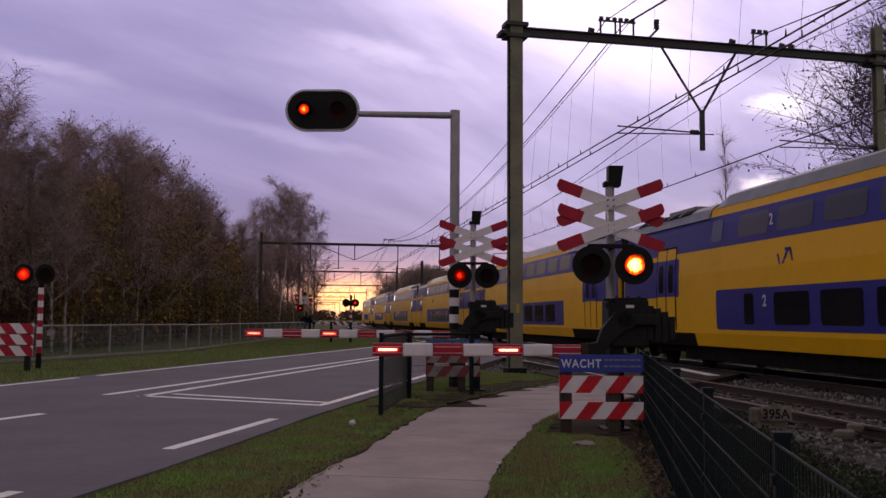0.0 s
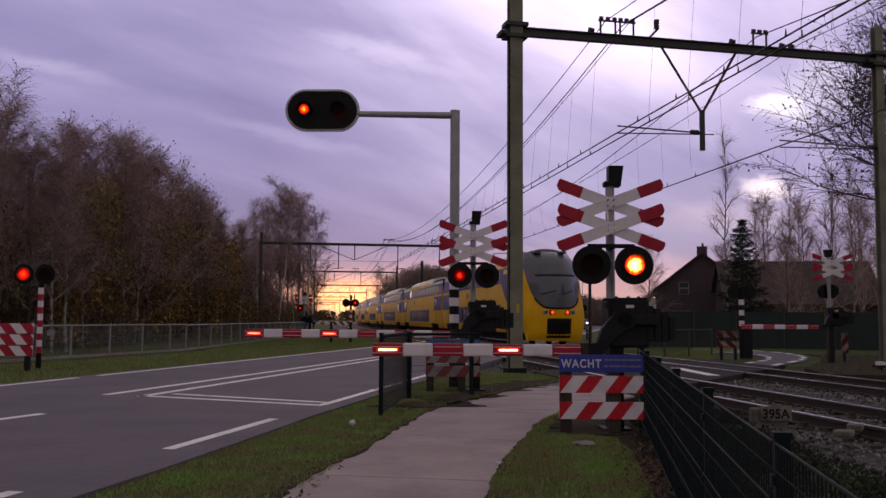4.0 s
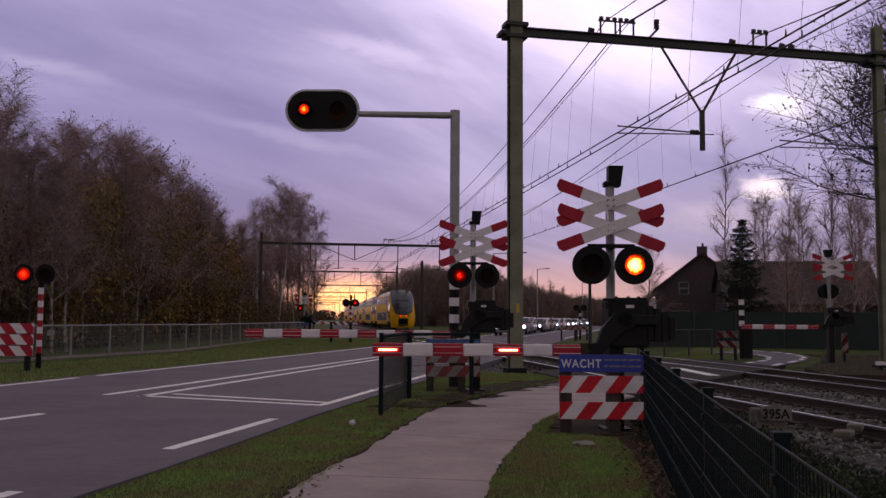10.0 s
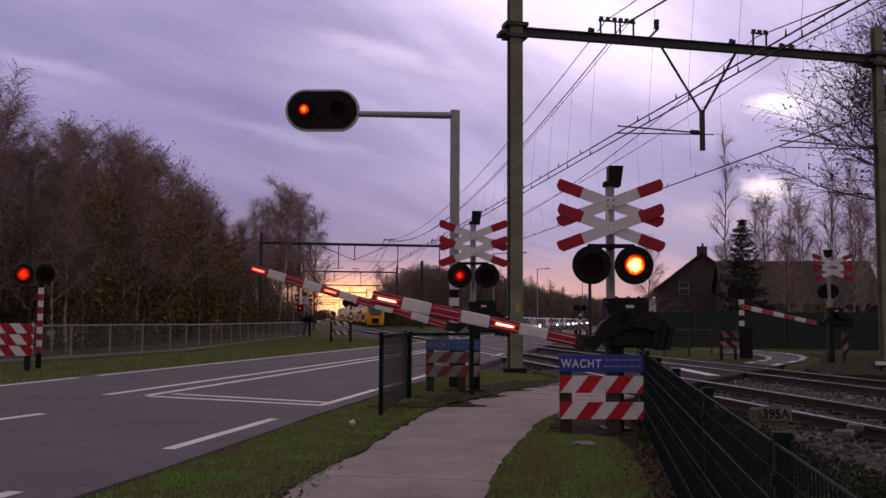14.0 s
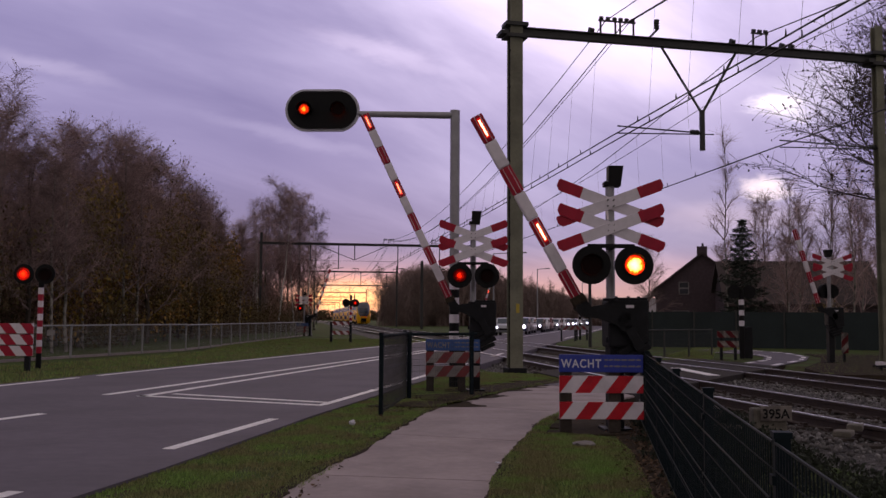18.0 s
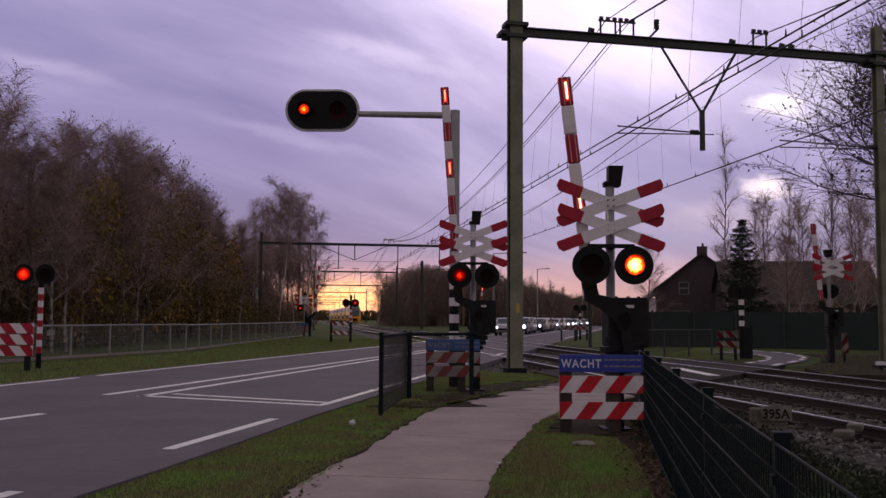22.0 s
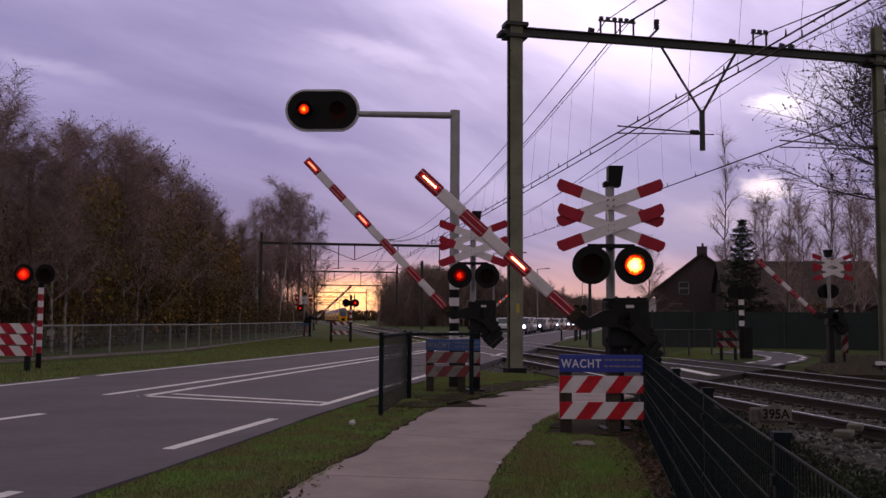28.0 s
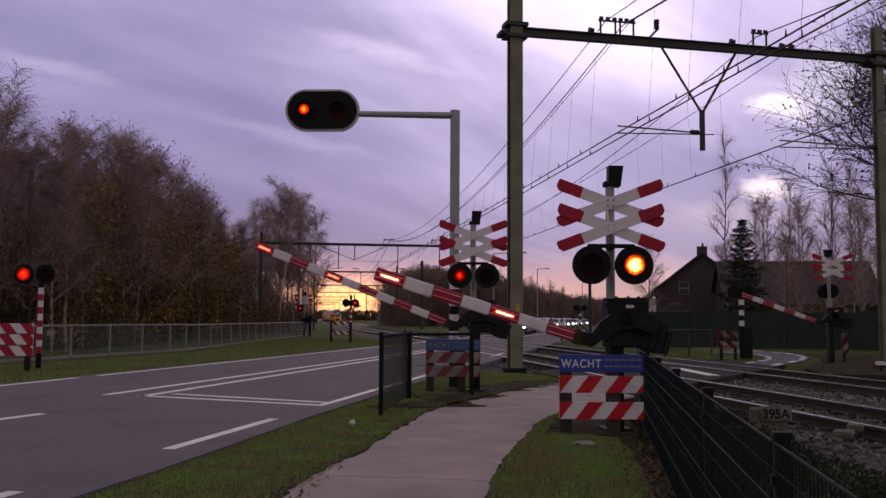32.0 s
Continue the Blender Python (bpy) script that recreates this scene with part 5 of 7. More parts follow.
    if end:
        on_sides("blue_sweep", [(4.80, 1.93), (4.98, 1.93), (6.85, 3.13), (6.80, 3.35), (6.62, 3.95), (5.95, 3.95), (4.80, 3.0)], 0.007, TBLUE, t, "blue field sweeping up from the doors")
    on_sides("window", rounded(lb - 1.95, lb - 1.5, 1.20, 1.92, 0.07), 0.012, TGLASS, t, "dark window")
    y = lb - 2.9
    while y - 1.45 > la + (1.7 if end else 0.3):
        on_sides("window", rounded(y - 1.45, y, 1.20, 1.92, 0.09), 0.012, TGLASS, t, "dark window")
        y -= 1.87
    y = lb - 1.1
    while y - 1.42 > (7.4 if end else 1.0):
        on_sides("upper_window", rounded(y - 1.46, y, 3.28, 3.83, 0.11), 0.012, UGLASS, t, "upper window reflecting the sky")
        y -= 1.87
    on_sides("upper_window", rounded(lb - 0.25, lb + 0.35, 3.28, 3.83, 0.09), 0.012, TGLASS, t)
    doors = [(3.25, 4.6), (L - 4.15, L - 2.8)] if end else [(2.35, 3.7), (L - 3.7, L - 2.35)]
    for a, b in doors:
        on_sides("door_field", rounded(0.06 if a < 3 else a - 0.22, L - 0.06 if b > 8 else b + 0.3, 1.93, 2.99, 0.08), 0.008, TBLUE, t, "blue field round the doors")
        mid = (a + b) / 2
        for p, q in ((a, mid - 0.015), (mid + 0.015, b)):
            d = on_sides("door", rect(p, q, 1.05, 1.95), 0.010, YELLOW, t, "yellow lower door leaf")
            on_sides("door_upper", rect(p, q, 1.95, 2.98), 0.014, TBLUE, d)
            on_sides("door_window", rounded(p + 0.17, q - 0.17, 2.05, 2.86, 0.12), 0.020, TGLASS, d, "tall dark door window")
            on_sides("door_head", rect(p, q, 2.99, 3.30), 0.010, YELLOW, d)
        for yy in (a, mid, b):
            on_sides("door_seam", rect(yy - 0.022, yy + 0.022, 1.02, 3.32), 0.017, TDARK, t)
        on_sides("door_seam", rect(a, b, 3.30, 3.345), 0.017, TDARK, t)
        part("step", box(B(), (2.7, b - a, 0.06), pose(0, mid, 0.98)), TDARK, t)
    # class numerals on window bands
    for yy, z in ((lb - 2.5, 1.62), (lb - 2.72, 3.46)) + (((8.1, 1.62), (7.35, 3.46)) if end else ()):
        for sd in (-1, 1):
            text_mesh("class_number", "2", 0.36, LETTER, t, pose(sd * (half(z) + 0.014), yy + 0.1, z, 90, 0, -90 if sd < 0 else 90))
    # operator's mark, drawn as plain shapes
    mk = B()
    zc, yc = 2.66, lb - 3.4
    for dy, dz, w, h, an in ((-0.26, 0.06, 0.30, 0.06, 70), (-0.12, 0.19, 0.24, 0.06, 0), (0.0, 0.02, 0.40, 0.06, -55), (0.12, -0.17, 0.24, 0.06, 0), (0.26, -0.04, 0.30, 0.06, 70)):
        for sd in (-1, 1):
            box(mk, (0.012, w, h), pose(sd * (half(zc) + 0.004), yc + dy, zc + dz) @ pose(0, 0, 0, an * 1.0, 0, 0))
    part("livery_mark", mk, TBLUE, t, "small dark blue livery mark")
    # underside
    u = B()
    box(u, (2.3, L - 9.5, 0.45), pose(0, L / 2 + (0.6 if end else 0), 0.46), 0.03)
    part("underframe", u, TDARK, t)
    bogie(t, 4.0 if end else 3.6)
    bogie(t, L - 3.6)
    # flat dark panels on the sides stand in for the shaded bogie recesses
    for yb in (4.0 if end else 3.6, L - 3.6):
        on_sides("bogie_opening", rect(yb - 1.75, yb + 1.75, 0.60, 0.95), 0.012, TDARK, t)
    g = B()
    box(g, (2.66, 0.54, 3.55), pose(0, L + 0.22, 2.45), 0.05)
    part("gangway", g, TDARK, t, "black gangway bellows")
    if not end:
        return t
    # nose
    bm = B()
    zs = [0.30, 0.38, 0.45, 0.55, 0.62, 0.75, 0.9, 0.96, 1.2, 1.5, 1.8] + [1.9 + 0.05 * k for k in range(40)] + [3.95, 4.2, 4.35, 4.5, 4.6]
    cols = []
    nx = 56
    for z in zs:
        w = half(max(0.62, z))
        row = [bm.verts.new((-w, 3.0, z)), bm.verts.new((-w, 2.0 + 0.3 * (nose_y(w, z) / 3), z))] if nose_y(w, z) < 1.9 else [bm.verts.new((-w, 3.02, z)), bm.verts.new((-w, max(2.6, nose_y(w, z)) if nose_y(w, z) < 3 else 3.01, z))]
        for i in range(nx + 1):
            x = -w + 2 * w * i / nx
            row.append(bm.verts.new((x, min(3.0, nose_y(x, z)), z)))
        row += [bm.verts.new((w, row[1].co.y, z)), bm.verts.new((w, 3.0, z))]
        if z < 0.95:
            # the apron curves up and forward of the first bogie
            back = nose_y(w, z) + 0.15 + 0.95 * ((z - 0.30) / 0.6) ** 0.8
            for q in (row[0], row[1], row[-1], row[-2]):
                q.co.y = min(q.co.y, back)
        cols.append(row)
    for p, q in zip(cols, cols[1:]):
        for i in range(len(p) - 1):
            f = bm.faces.new((p[i], p[i + 1], q[i + 1], q[i]))
            c = f.calc_center_median()
            f.material_index = 1 if c.z > 3.66 else 0
    bm.faces.new(cols[-1])
    no = part("nose", bm, (YELLOW, MASK), t, "rounded yellow nose with a grey mask", round_=True)
    mk2 = B()
    nu, nv = 96, 24
    grid = []
    for i in range(nu + 1):
        u = -1 + 2 * i / nu
        lo = 1.80 + 1.92 * abs(u) ** 4.6
        row = []
        for j in range(nv + 1):
            z = lo + (4.50 - lo) * j / nv
            x = u * half(z)
            row.append(mk2.verts.new((x, min(3.0, nose_y(x, z)) - 0.010, z + (0.008 if z > 4 else 0))))
        grid.append(row)
    for a, b in zip(grid, grid[1:]):
        for j in range(nv):
            mk2.faces.new((a[j], b[j], b[j + 1], a[j + 1]))
    part("cab_mask", mk2, MASK, t, "grey mask round the windscreen", round_=True)
    lip = B()
    for i in range(24):
        ua_, ub_ = -0.74 + 1.48 * i / 24, -0.74 + 1.48 * (i + 1) / 24
        pq = []
        for u in (ua_, ub_):
            z = 1.80 + 1.92 * abs(u) ** 4.6
            pq.append((u * half(z), nose_y(u * half(z), z) - 0.01, z))
        rod(lip, pq[0], pq[1], 0.045, 0.045, 6)
    part("mask_lip", lip, BLACK, t, "dark lip under the mask")
    part("nose_badge", rod(B(), (0, nose_y(0, 2.16) - 0.04, 2.16), (0, nose_y(0, 2.16) + 0.03, 2.16), 0.13, 0.14, 20), MASK, t, round_=True)
    part("windscreen", nose_patch(-0.86, 0.86, 2.42, 3.24, 0.022), SCREEN, t, "large dark windscreen", round_=True)
    part("brow", nose_patch(-0.95, 0.95, 3.32, 3.38, 0.05, 10, 1), BLACK, t)
    for k in (-1, 1):
        wp = B()
        x0, x1 = (0.12, 0.72) if k > 0 else (-0.80, -0.18)
        for i in range(5):
            a, b = x0 + (x1 - x0) * i / 5, x0 + (x1 - x0) * (i + 1) / 5
            za, zb = 2.46 + 0.16 * i / 5, 2.46 + 0.16 * (i + 1) / 5
            rod(wp, (a, nose_y(a, za) - 0.05, za), (b, nose_y(b, zb) - 0.05, zb), 0.018, 0.018, 6)
        part("wiper", wp, BLACK, t)
        for x, lit in ((0.35, True), (0.63, False)):
            xx = k * x
            zl = 1.62
            lb_ = B()
            box(lb_, (0.27, 0.12, 0.20), pose(xx, nose_y(xx, zl) + 0.035, zl), 0.03)
            part("lamp_bezel", lb_, TDARK if lit else GREYSTEEL, t)
            part("tail_lamp" if lit else "headlamp", rod(B(), (0, -0.06, 0), (0, 0.05, 0), 0.072, 0.072, 16), TAIL if lit else MASK, t, "lit red tail lamp" if lit else "unlit headlamp", pose(xx, nose_y(xx, zl), zl))
        part("roof_horn", box(B(), (0.34, 0.6, 0.12), pose(k * 0.62, 2.45, 4.50), 0.03), MASK, t)
    part("coupler_bay", nose_patch(-0.57, 0.57, 0.44, 1.34, 0.015, 8, 4), BLACK, t, "black opening for the coupler")
    cp = B()
    rod(cp, (0, -0.20, 1.0), (0, 0.4, 1.0), 0.14, 0.11, 12)
    box(cp, (0.42, 0.12, 0.32), pose(0, -0.16, 1.02), 0.03)
    part("coupler", cp, TDARK, t, "dark automatic coupler")
    on_sides("cab_door", rect(2.16, 2.74, 1.02, 3.45), 0.010, YELLOW, t, "narrow yellow cab door")
    for yy in (2.14, 2.76):
        on_sides("door_seam", rect(yy - 0.012, yy + 0.012, 1.02, 3.45), 0.013, TDARK, t)
        on_sides("handrail", rounded(yy - 0.065, yy + 0.065, 1.10, 2.46, 0.04), 0.028, HANDRAIL, t, "recessed vertical handrail")
    on_sides("cab_window", rounded(2.28, 2.62, 2.28, 3.12, 0.16), 0.018, TGLASS, t, "small dark cab door window")
    for z in (1.42, 2.05):
        on_sides("door_lock", rounded(2.38, 2.50, z, z + 0.14, 0.03), 0.022, TDARK, t)
    return t


TRAIN = []


def build_train():
    TRAIN.append((carriage(True), 0.0))
    mid = carriage(False)
    TRAIN.append((mid, 27.1))
    for k in range(1, 5):
        TRAIN.append((copy_thing(mid, mid.matrix_basis), 27.1 + 26.8 * k))


build_train()


# ---- cars ----
def car(color, label, m, tall=0.0, lamp=0.12):
    t = thing("car", m, label, "car", "waiting cars")
    paint = mat("car_paint", color, 0.3, 0.2, 0.05, 1.0)
    side = [(-2.1, 0.28), (2.0, 0.28), (2.12, 0.55), (2.05, 0.85), (1.25, 0.95), (0.55, 1.42 + tall), (-1.2, 1.45 + tall), (-1.95, 0.98), (-2.15, 0.80)]
    bm = B()
    # the outline runs along y: nose at -y
    prism(bm, [(-x, z) for x, z in side], 1.70, pose(0.85, 0, 0, 0, 0, 90))
    bmesh.ops.bevel(bm, geom=bm.edges[:], offset=0.07, segments=2, affect="EDGES", profile=0.6)
    part("body", bm, paint, t, round_=True)
    part("windscreen", box(B(), (1.36, 0.02, 0.66), pose(0, -0.93, 1.18 + tall / 2, -56)), SCREEN, t)
    for k in (-1, 1):
        part("side_window", box(B(), (0.02, 1.7, 0.32), pose(k * 0.855, 0.3, 1.15 + tall / 2), 0.005), TGLASS, t)
        for y in (-1.3, 1.25):
            wh = part("wheel", rod(B(), (k * 0.66, y, 0.31), (k * 0.87, y, 0.31), 0.31, 0.31, 20), BLACK, t)
            part("rim", rod(B(), (k * 0.80, y, 0.31), (k * 0.885, y, 0.31), 0.20, 0.19, 16), GREYSTEEL, wh)
        part("headlamp", rod(B(), (0, -0.03, 0), (0, 0.05, 0), lamp, lamp, 14), HEAD, t, "lit white headlamp", pose(k * 0.62, -2.09, 0.68))
        part("mirror", box(B(), (0.18, 0.1, 0.12), pose(k * 0.95, -0.75, 1.02), 0.02), paint, t)
    part("grille", box(B(), (0.8, 0.03, 0.14), pose(0, -2.13, 0.52)), BLACK, t)
    return t


def build_cars():
    cols = [((0.42, 0.42, 0.46), "pale silver car"), ((0.05, 0.06, 0.11), "dark blue car"), ((0.30, 0.30, 0.33), "grey car"), ((0.02, 0.02, 0.022), "black car"), ((0.60, 0.60, 0.63), "white car"), ((0.12, 0.02, 0.02), "dark red car")]
    base = [car(c, l + " with lit headlamps waiting at the crossing", Matrix(), 0.04 * (i % 3), (0.10, 0.18, 0.11, 0.13, 0.09, 0.12)[i]) for i, (c, l) in enumerate(cols)]
    v = 76.0
    for i in range(20):
        p = on_road(v, -10.15 + 0.2 * math.sin(i * 2.3))
        m = pose(p.x, p.y, 0, 0, 0, -11.6)
        if i < len(base):
            base[i].matrix_basis = m
        else:
            copy_thing(base[(i * 5) % len(base)], m)
        v += 6.9 + 1.1 * math.sin(i * 1.7)


build_cars()


# ---- houses ----
def gable_house(m, w, d, eave, ridge, label, chimney=True, along_x=False):
    t = thing("house", m, label, "house", "houses")
    part("wall", prism(B(), [(-w / 2, 0), (w / 2, 0), (w / 2, eave), (0, ridge - 0.15), (-w / 2, eave)], d), BRICK, t, "dark brick gable walls")
    for k in (-1, 1):
        r = B()
        dx, dz = w / 2 + 0.35, ridge - eave
        l = math.hypot(dx, dz + 0.25)
        prism(r, [(0, ridge), (k * dx, eave - 0.25), (k * dx, eave - 0.40), (0, ridge - 0.15)], d + 0.6, pose(0, -0.3, 0.02))
        part("roof", r, TILE, t, "brown tiled roof slope")
    if chimney:
        part("chimney", box(B(), (0.75, 0.65, 0.95), pose(0, 0.5, ridge + 0.0), 0.02), BRICK, t)
        part("chimney_pot", rod(B(), (0.05, 0.5, ridge + 0.45), (0.05, 0.5, ridge + 0.72), 0.1, 0.08, 10), DARKSTEEL, t)
    for x, z, ww, hh in ((-1.35, 3.75, 0.75, 0.95), (1.5, 1.4, 1.2, 1.3), (-1.6, 1.4, 1.2, 1.3)):
        if z + hh / 2 < eave + (ridge - eave) * (1 - abs(x) / (w / 2)):
            win = part("window", box(B(), (ww, 0.12, hh), pose(x, -0.03, z), 0.01), OLDWHITE, t)
            part("pane", box(B(), (ww - 0.14, 0.06, hh / 2 - 0.1), pose(x, -0.075, z + hh / 4)), TGLASS, win)
            part("pane", box(B(), (ww - 0.14, 0.06, hh / 2 - 0.1), pose(x, -0.075, z - hh / 4)), UGLASS, win)
    return t


def build_houses():
    gable_house(pose(19.55, 70, 0, 0, 0, -17), 7.0, 9.0, 3.7, 6.45, "dark brick house with a steep gable and chimney")
    gable_house(pose(30.0, 66, 0, 0, 0, 82), 6.5, 10.0, 2.7, 5.6, "brown tiled house with a long low roof", False)
    t = thing("shed", pose(16.1, 71, 0), "white-walled lean-to beside the brick house", "shed")
    part("wall", box(B(), (1.4, 3, 3.0), pose(0, 1.5, 1.5), 0.02), WHITE, t)
    part("roof", box(B(), (1.9, 3.4, 0.14), pose(0.1, 1.5, 3.2, 0, -22), 0.02), TILE, t)


build_houses()


# ---- trees ----
def sticks(segs, sides=3):
    """Tapered sticks: (a, b, ra, rb) as one vertex and face list."""
    verts, faces = [], []
    for a, b, ra, rb in segs:
        d = (b - a)
        if d.length < 1e-5:
            continue
        d.normalize()
        u = d.orthogonal().normalized()
        v = d.cross(u)
        o = len(verts)
        for p, r in ((a, ra), (b, rb)):
            for k in range(sides):
                an = 2 * math.pi * k / sides
                verts.append(tuple(p + (u * math.cos(an) + v * math.sin(an)) * r))
        for k in range(sides):
            k2 = (k + 1) % sides
            faces.append((o + k, o + k2, o + sides + k2, o + sides + k))
    return verts, faces


def grow_tree(seed, h, spread, limbs, up, twigs, leaves, droop=0.0, low=0.25, r0=0.11, leafsize=0.05, subs=2, thick=1.0):
    rng = random.Random(seed)
    trunk, twig, leafq = [], [], []
    pts = []
    x = y = 0.0
    n = 12
    for i in range(n + 1):
        f = i / n
        pts.append(Vector((x, y, h * f)))
        x += rng.uniform(-1, 1) * h * 0.008
        y += rng.uniform(-1, 1) * h * 0.008
    for i in range(n):
        ra, rb = r0 * (1 - i / n) ** 0.8 + 0.012, r0 * (1 - (i + 1) / n) ** 0.8 + 0.010
        trunk.append((pts[i], pts[i + 1], ra, rb))

    def curve(a, d, length, r, k, lift):
        out = []
        p, dd = a.copy(), d.normalized()
        for j in range(k):
            q = p + dd * length / k
            out.append((p.copy(), q.copy(), r * (1 - 0.75 * j / k), r * (1 - 0.75 * (j + 1) / k)))
            p = q
            dd = (dd + Vector((rng.uniform(-0.22, 0.22), rng.uniform(-0.22, 0.22), lift + rng.uniform(-0.12, 0.12)))).normalized()
        return out

    for i in range(limbs):
        f = low + (1 - low) * (i + rng.random()) / limbs
        f = min(f, 0.97)
        k = f * n
        a = pts[int(k)].lerp(pts[min(n, int(k) + 1)], k - int(k))
        az = i * 2.4 + rng.uniform(-0.5, 0.5)
        el = up + rng.uniform(-0.2, 0.25) + 0.35 * f
        d = Vector((math.cos(az) * math.cos(el), math.sin(az) * math.cos(el), math.sin(el)))
        ln = spread * (1.15 - 0.75 * f) * rng.uniform(0.7, 1.15)
        limb = curve(a, d, ln, 0.045 * (1.2 - f) * h / 10 + 0.010, 5, 0.06)
        twig += limb
        for p, q, ra, rb in limb[1:]:
            for _ in range(subs):
                d2 = ((q - p).normalized() + Vector((rng.uniform(-1, 1), rng.uniform(-1, 1), rng.uniform(-0.3, 0.8)))).normalized()
                sub = curve(p.lerp(q, rng.random()), d2, ln * rng.uniform(0.3, 0.55), 0.012 * h / 10 + 0.003, 4, 0.03 - droop * 0.3)
                twig += sub
                for p2, q2, r2, _r in sub:
                    for _k in range(twigs):
                        d3 = ((q2 - p2).normalized() * 0.7 + Vector((rng.uniform(-1, 1), rng.uniform(-1, 1), rng.uniform(-0.5, 0.7) - droop))).normalized()
                        b = p2.lerp(q2, rng.random())
                        e1 = b + d3 * rng.uniform(0.25, 0.6)
                        e2 = e1 + (d3 + Vector((rng.uniform(-0.4, 0.4), rng.uniform(-0.4, 0.4), -droop))).normalized() * rng.uniform(0.2, 0.5)
                        twig.append((b, e1, 0.007 * thick, 0.005 * thick))
                        twig.append((e1, e2, 0.005 * thick, 0.003 * thick))
                        if rng.random() < leaves:
                            leafq.append(e1.lerp(e2, rng.random()))
                            leafq.append(e2)
    lv, lf = [], []
    for p in leafq:
        e = Euler((rng.random() * 6, rng.random() * 6, rng.random() * 6)).to_matrix()
        s = leafsize * rng.uniform(0.6, 1.4)
        o = len(lv)
        for q in ((-s, 0, 0), (0, -s * 0.6, 0), (s, 0, 0), (0, s * 0.6, s * 0.2)):
            lv.append(tuple(p + e @ Vector(q)))
        lf.append((o, o + 1, o + 2, o + 3))
    return sticks(trunk, 7), sticks(twig, 3), (lv, lf)


def tree_thing(m, grown, bark, label, twig=None, leaf=None):
    t = thing("tree", m, label, "tree", "trees")
    (tv, tf), (wv, wf), (lv, lf) = grown
    raw("trunk", tv, tf, bark, t)
    raw("crown", wv, wf, twig or TWIG, t)
    if lf:
        raw("leaves", lv, lf, leaf or LEAF, t)
    return t


def leaf_cloud(name, blobs, per, size, material, label, category, seed, slim=0.0):
    rng = random.Random(seed)
    v, f = [], []
    for (x, y, z, rx, ry, rz) in blobs:
        for _ in range(per):
            while True:
                p = Vector((rng.uniform(-1, 1), rng.uniform(-1, 1), rng.uniform(-1, 1)))
                if p.length < 1:
                    break
            p = Vector((x + p.x * rx, y + p.y * ry, max(0.02, z + p.z * rz)))
            s = size * rng.uniform(0.5, 1.5)
            o = len(v)
            if slim:
                # bare twigs: long slivers, most of them upright
                e = Euler((rng.gauss(0, 0.55), rng.gauss(0, 0.55), rng.random() * 6)).to_matrix()
                w = s * slim
                qs = ((-w, 0, -s), (w, 0, -s), (w * 0.4, 0, s), (-w * 0.4, 0, s))
            else:
                e = Euler((rng.random() * 6, rng.random() * 6, rng.random() * 6)).to_matrix()
                qs = ((-s, 0, 0), (0, -s * 0.5, 0), (s, 0, 0), (0, s * 0.5, 0))
            for q in qs:
                v.append(tuple(p + e @ Vector(q)))
            f.append((o, o + 1, o + 2, o + 3))
    return tagged(raw(name, v, f, material), label, category, kind="stuff")


WOOD_LINE = ((-0.60, 0.26), (-0.475, 0.258), (-0.455, 0.23), (-0.43, 0.205), (-0.385, 0.228), (-0.365, 0.23), (-0.325, 0.212), (-0.31, 0.175), (-0.288, 0.167), (-0.255, 0.156), (-0.24, 0.128), (-0.228, 0.115), (-0.20, 0.138), (-0.164, 0.156), (-0.135, 0.13), (-0.11, 0.09))


def wood_top(x, y):
    """Height of the wood's uneven top at a place."""
    k = x / y
    if k <= WOOD_LINE[0][0]:
        return 1.3 + 0.26 * y
    for (a, ha), (b, hb) in zip(WOOD_LINE, WOOD_LINE[1:]):
        if k <= b:
            return 1.3 + y * (ha + (hb - ha) * (k - a) / (b - a))
    return 1.3 + 0.08 * y


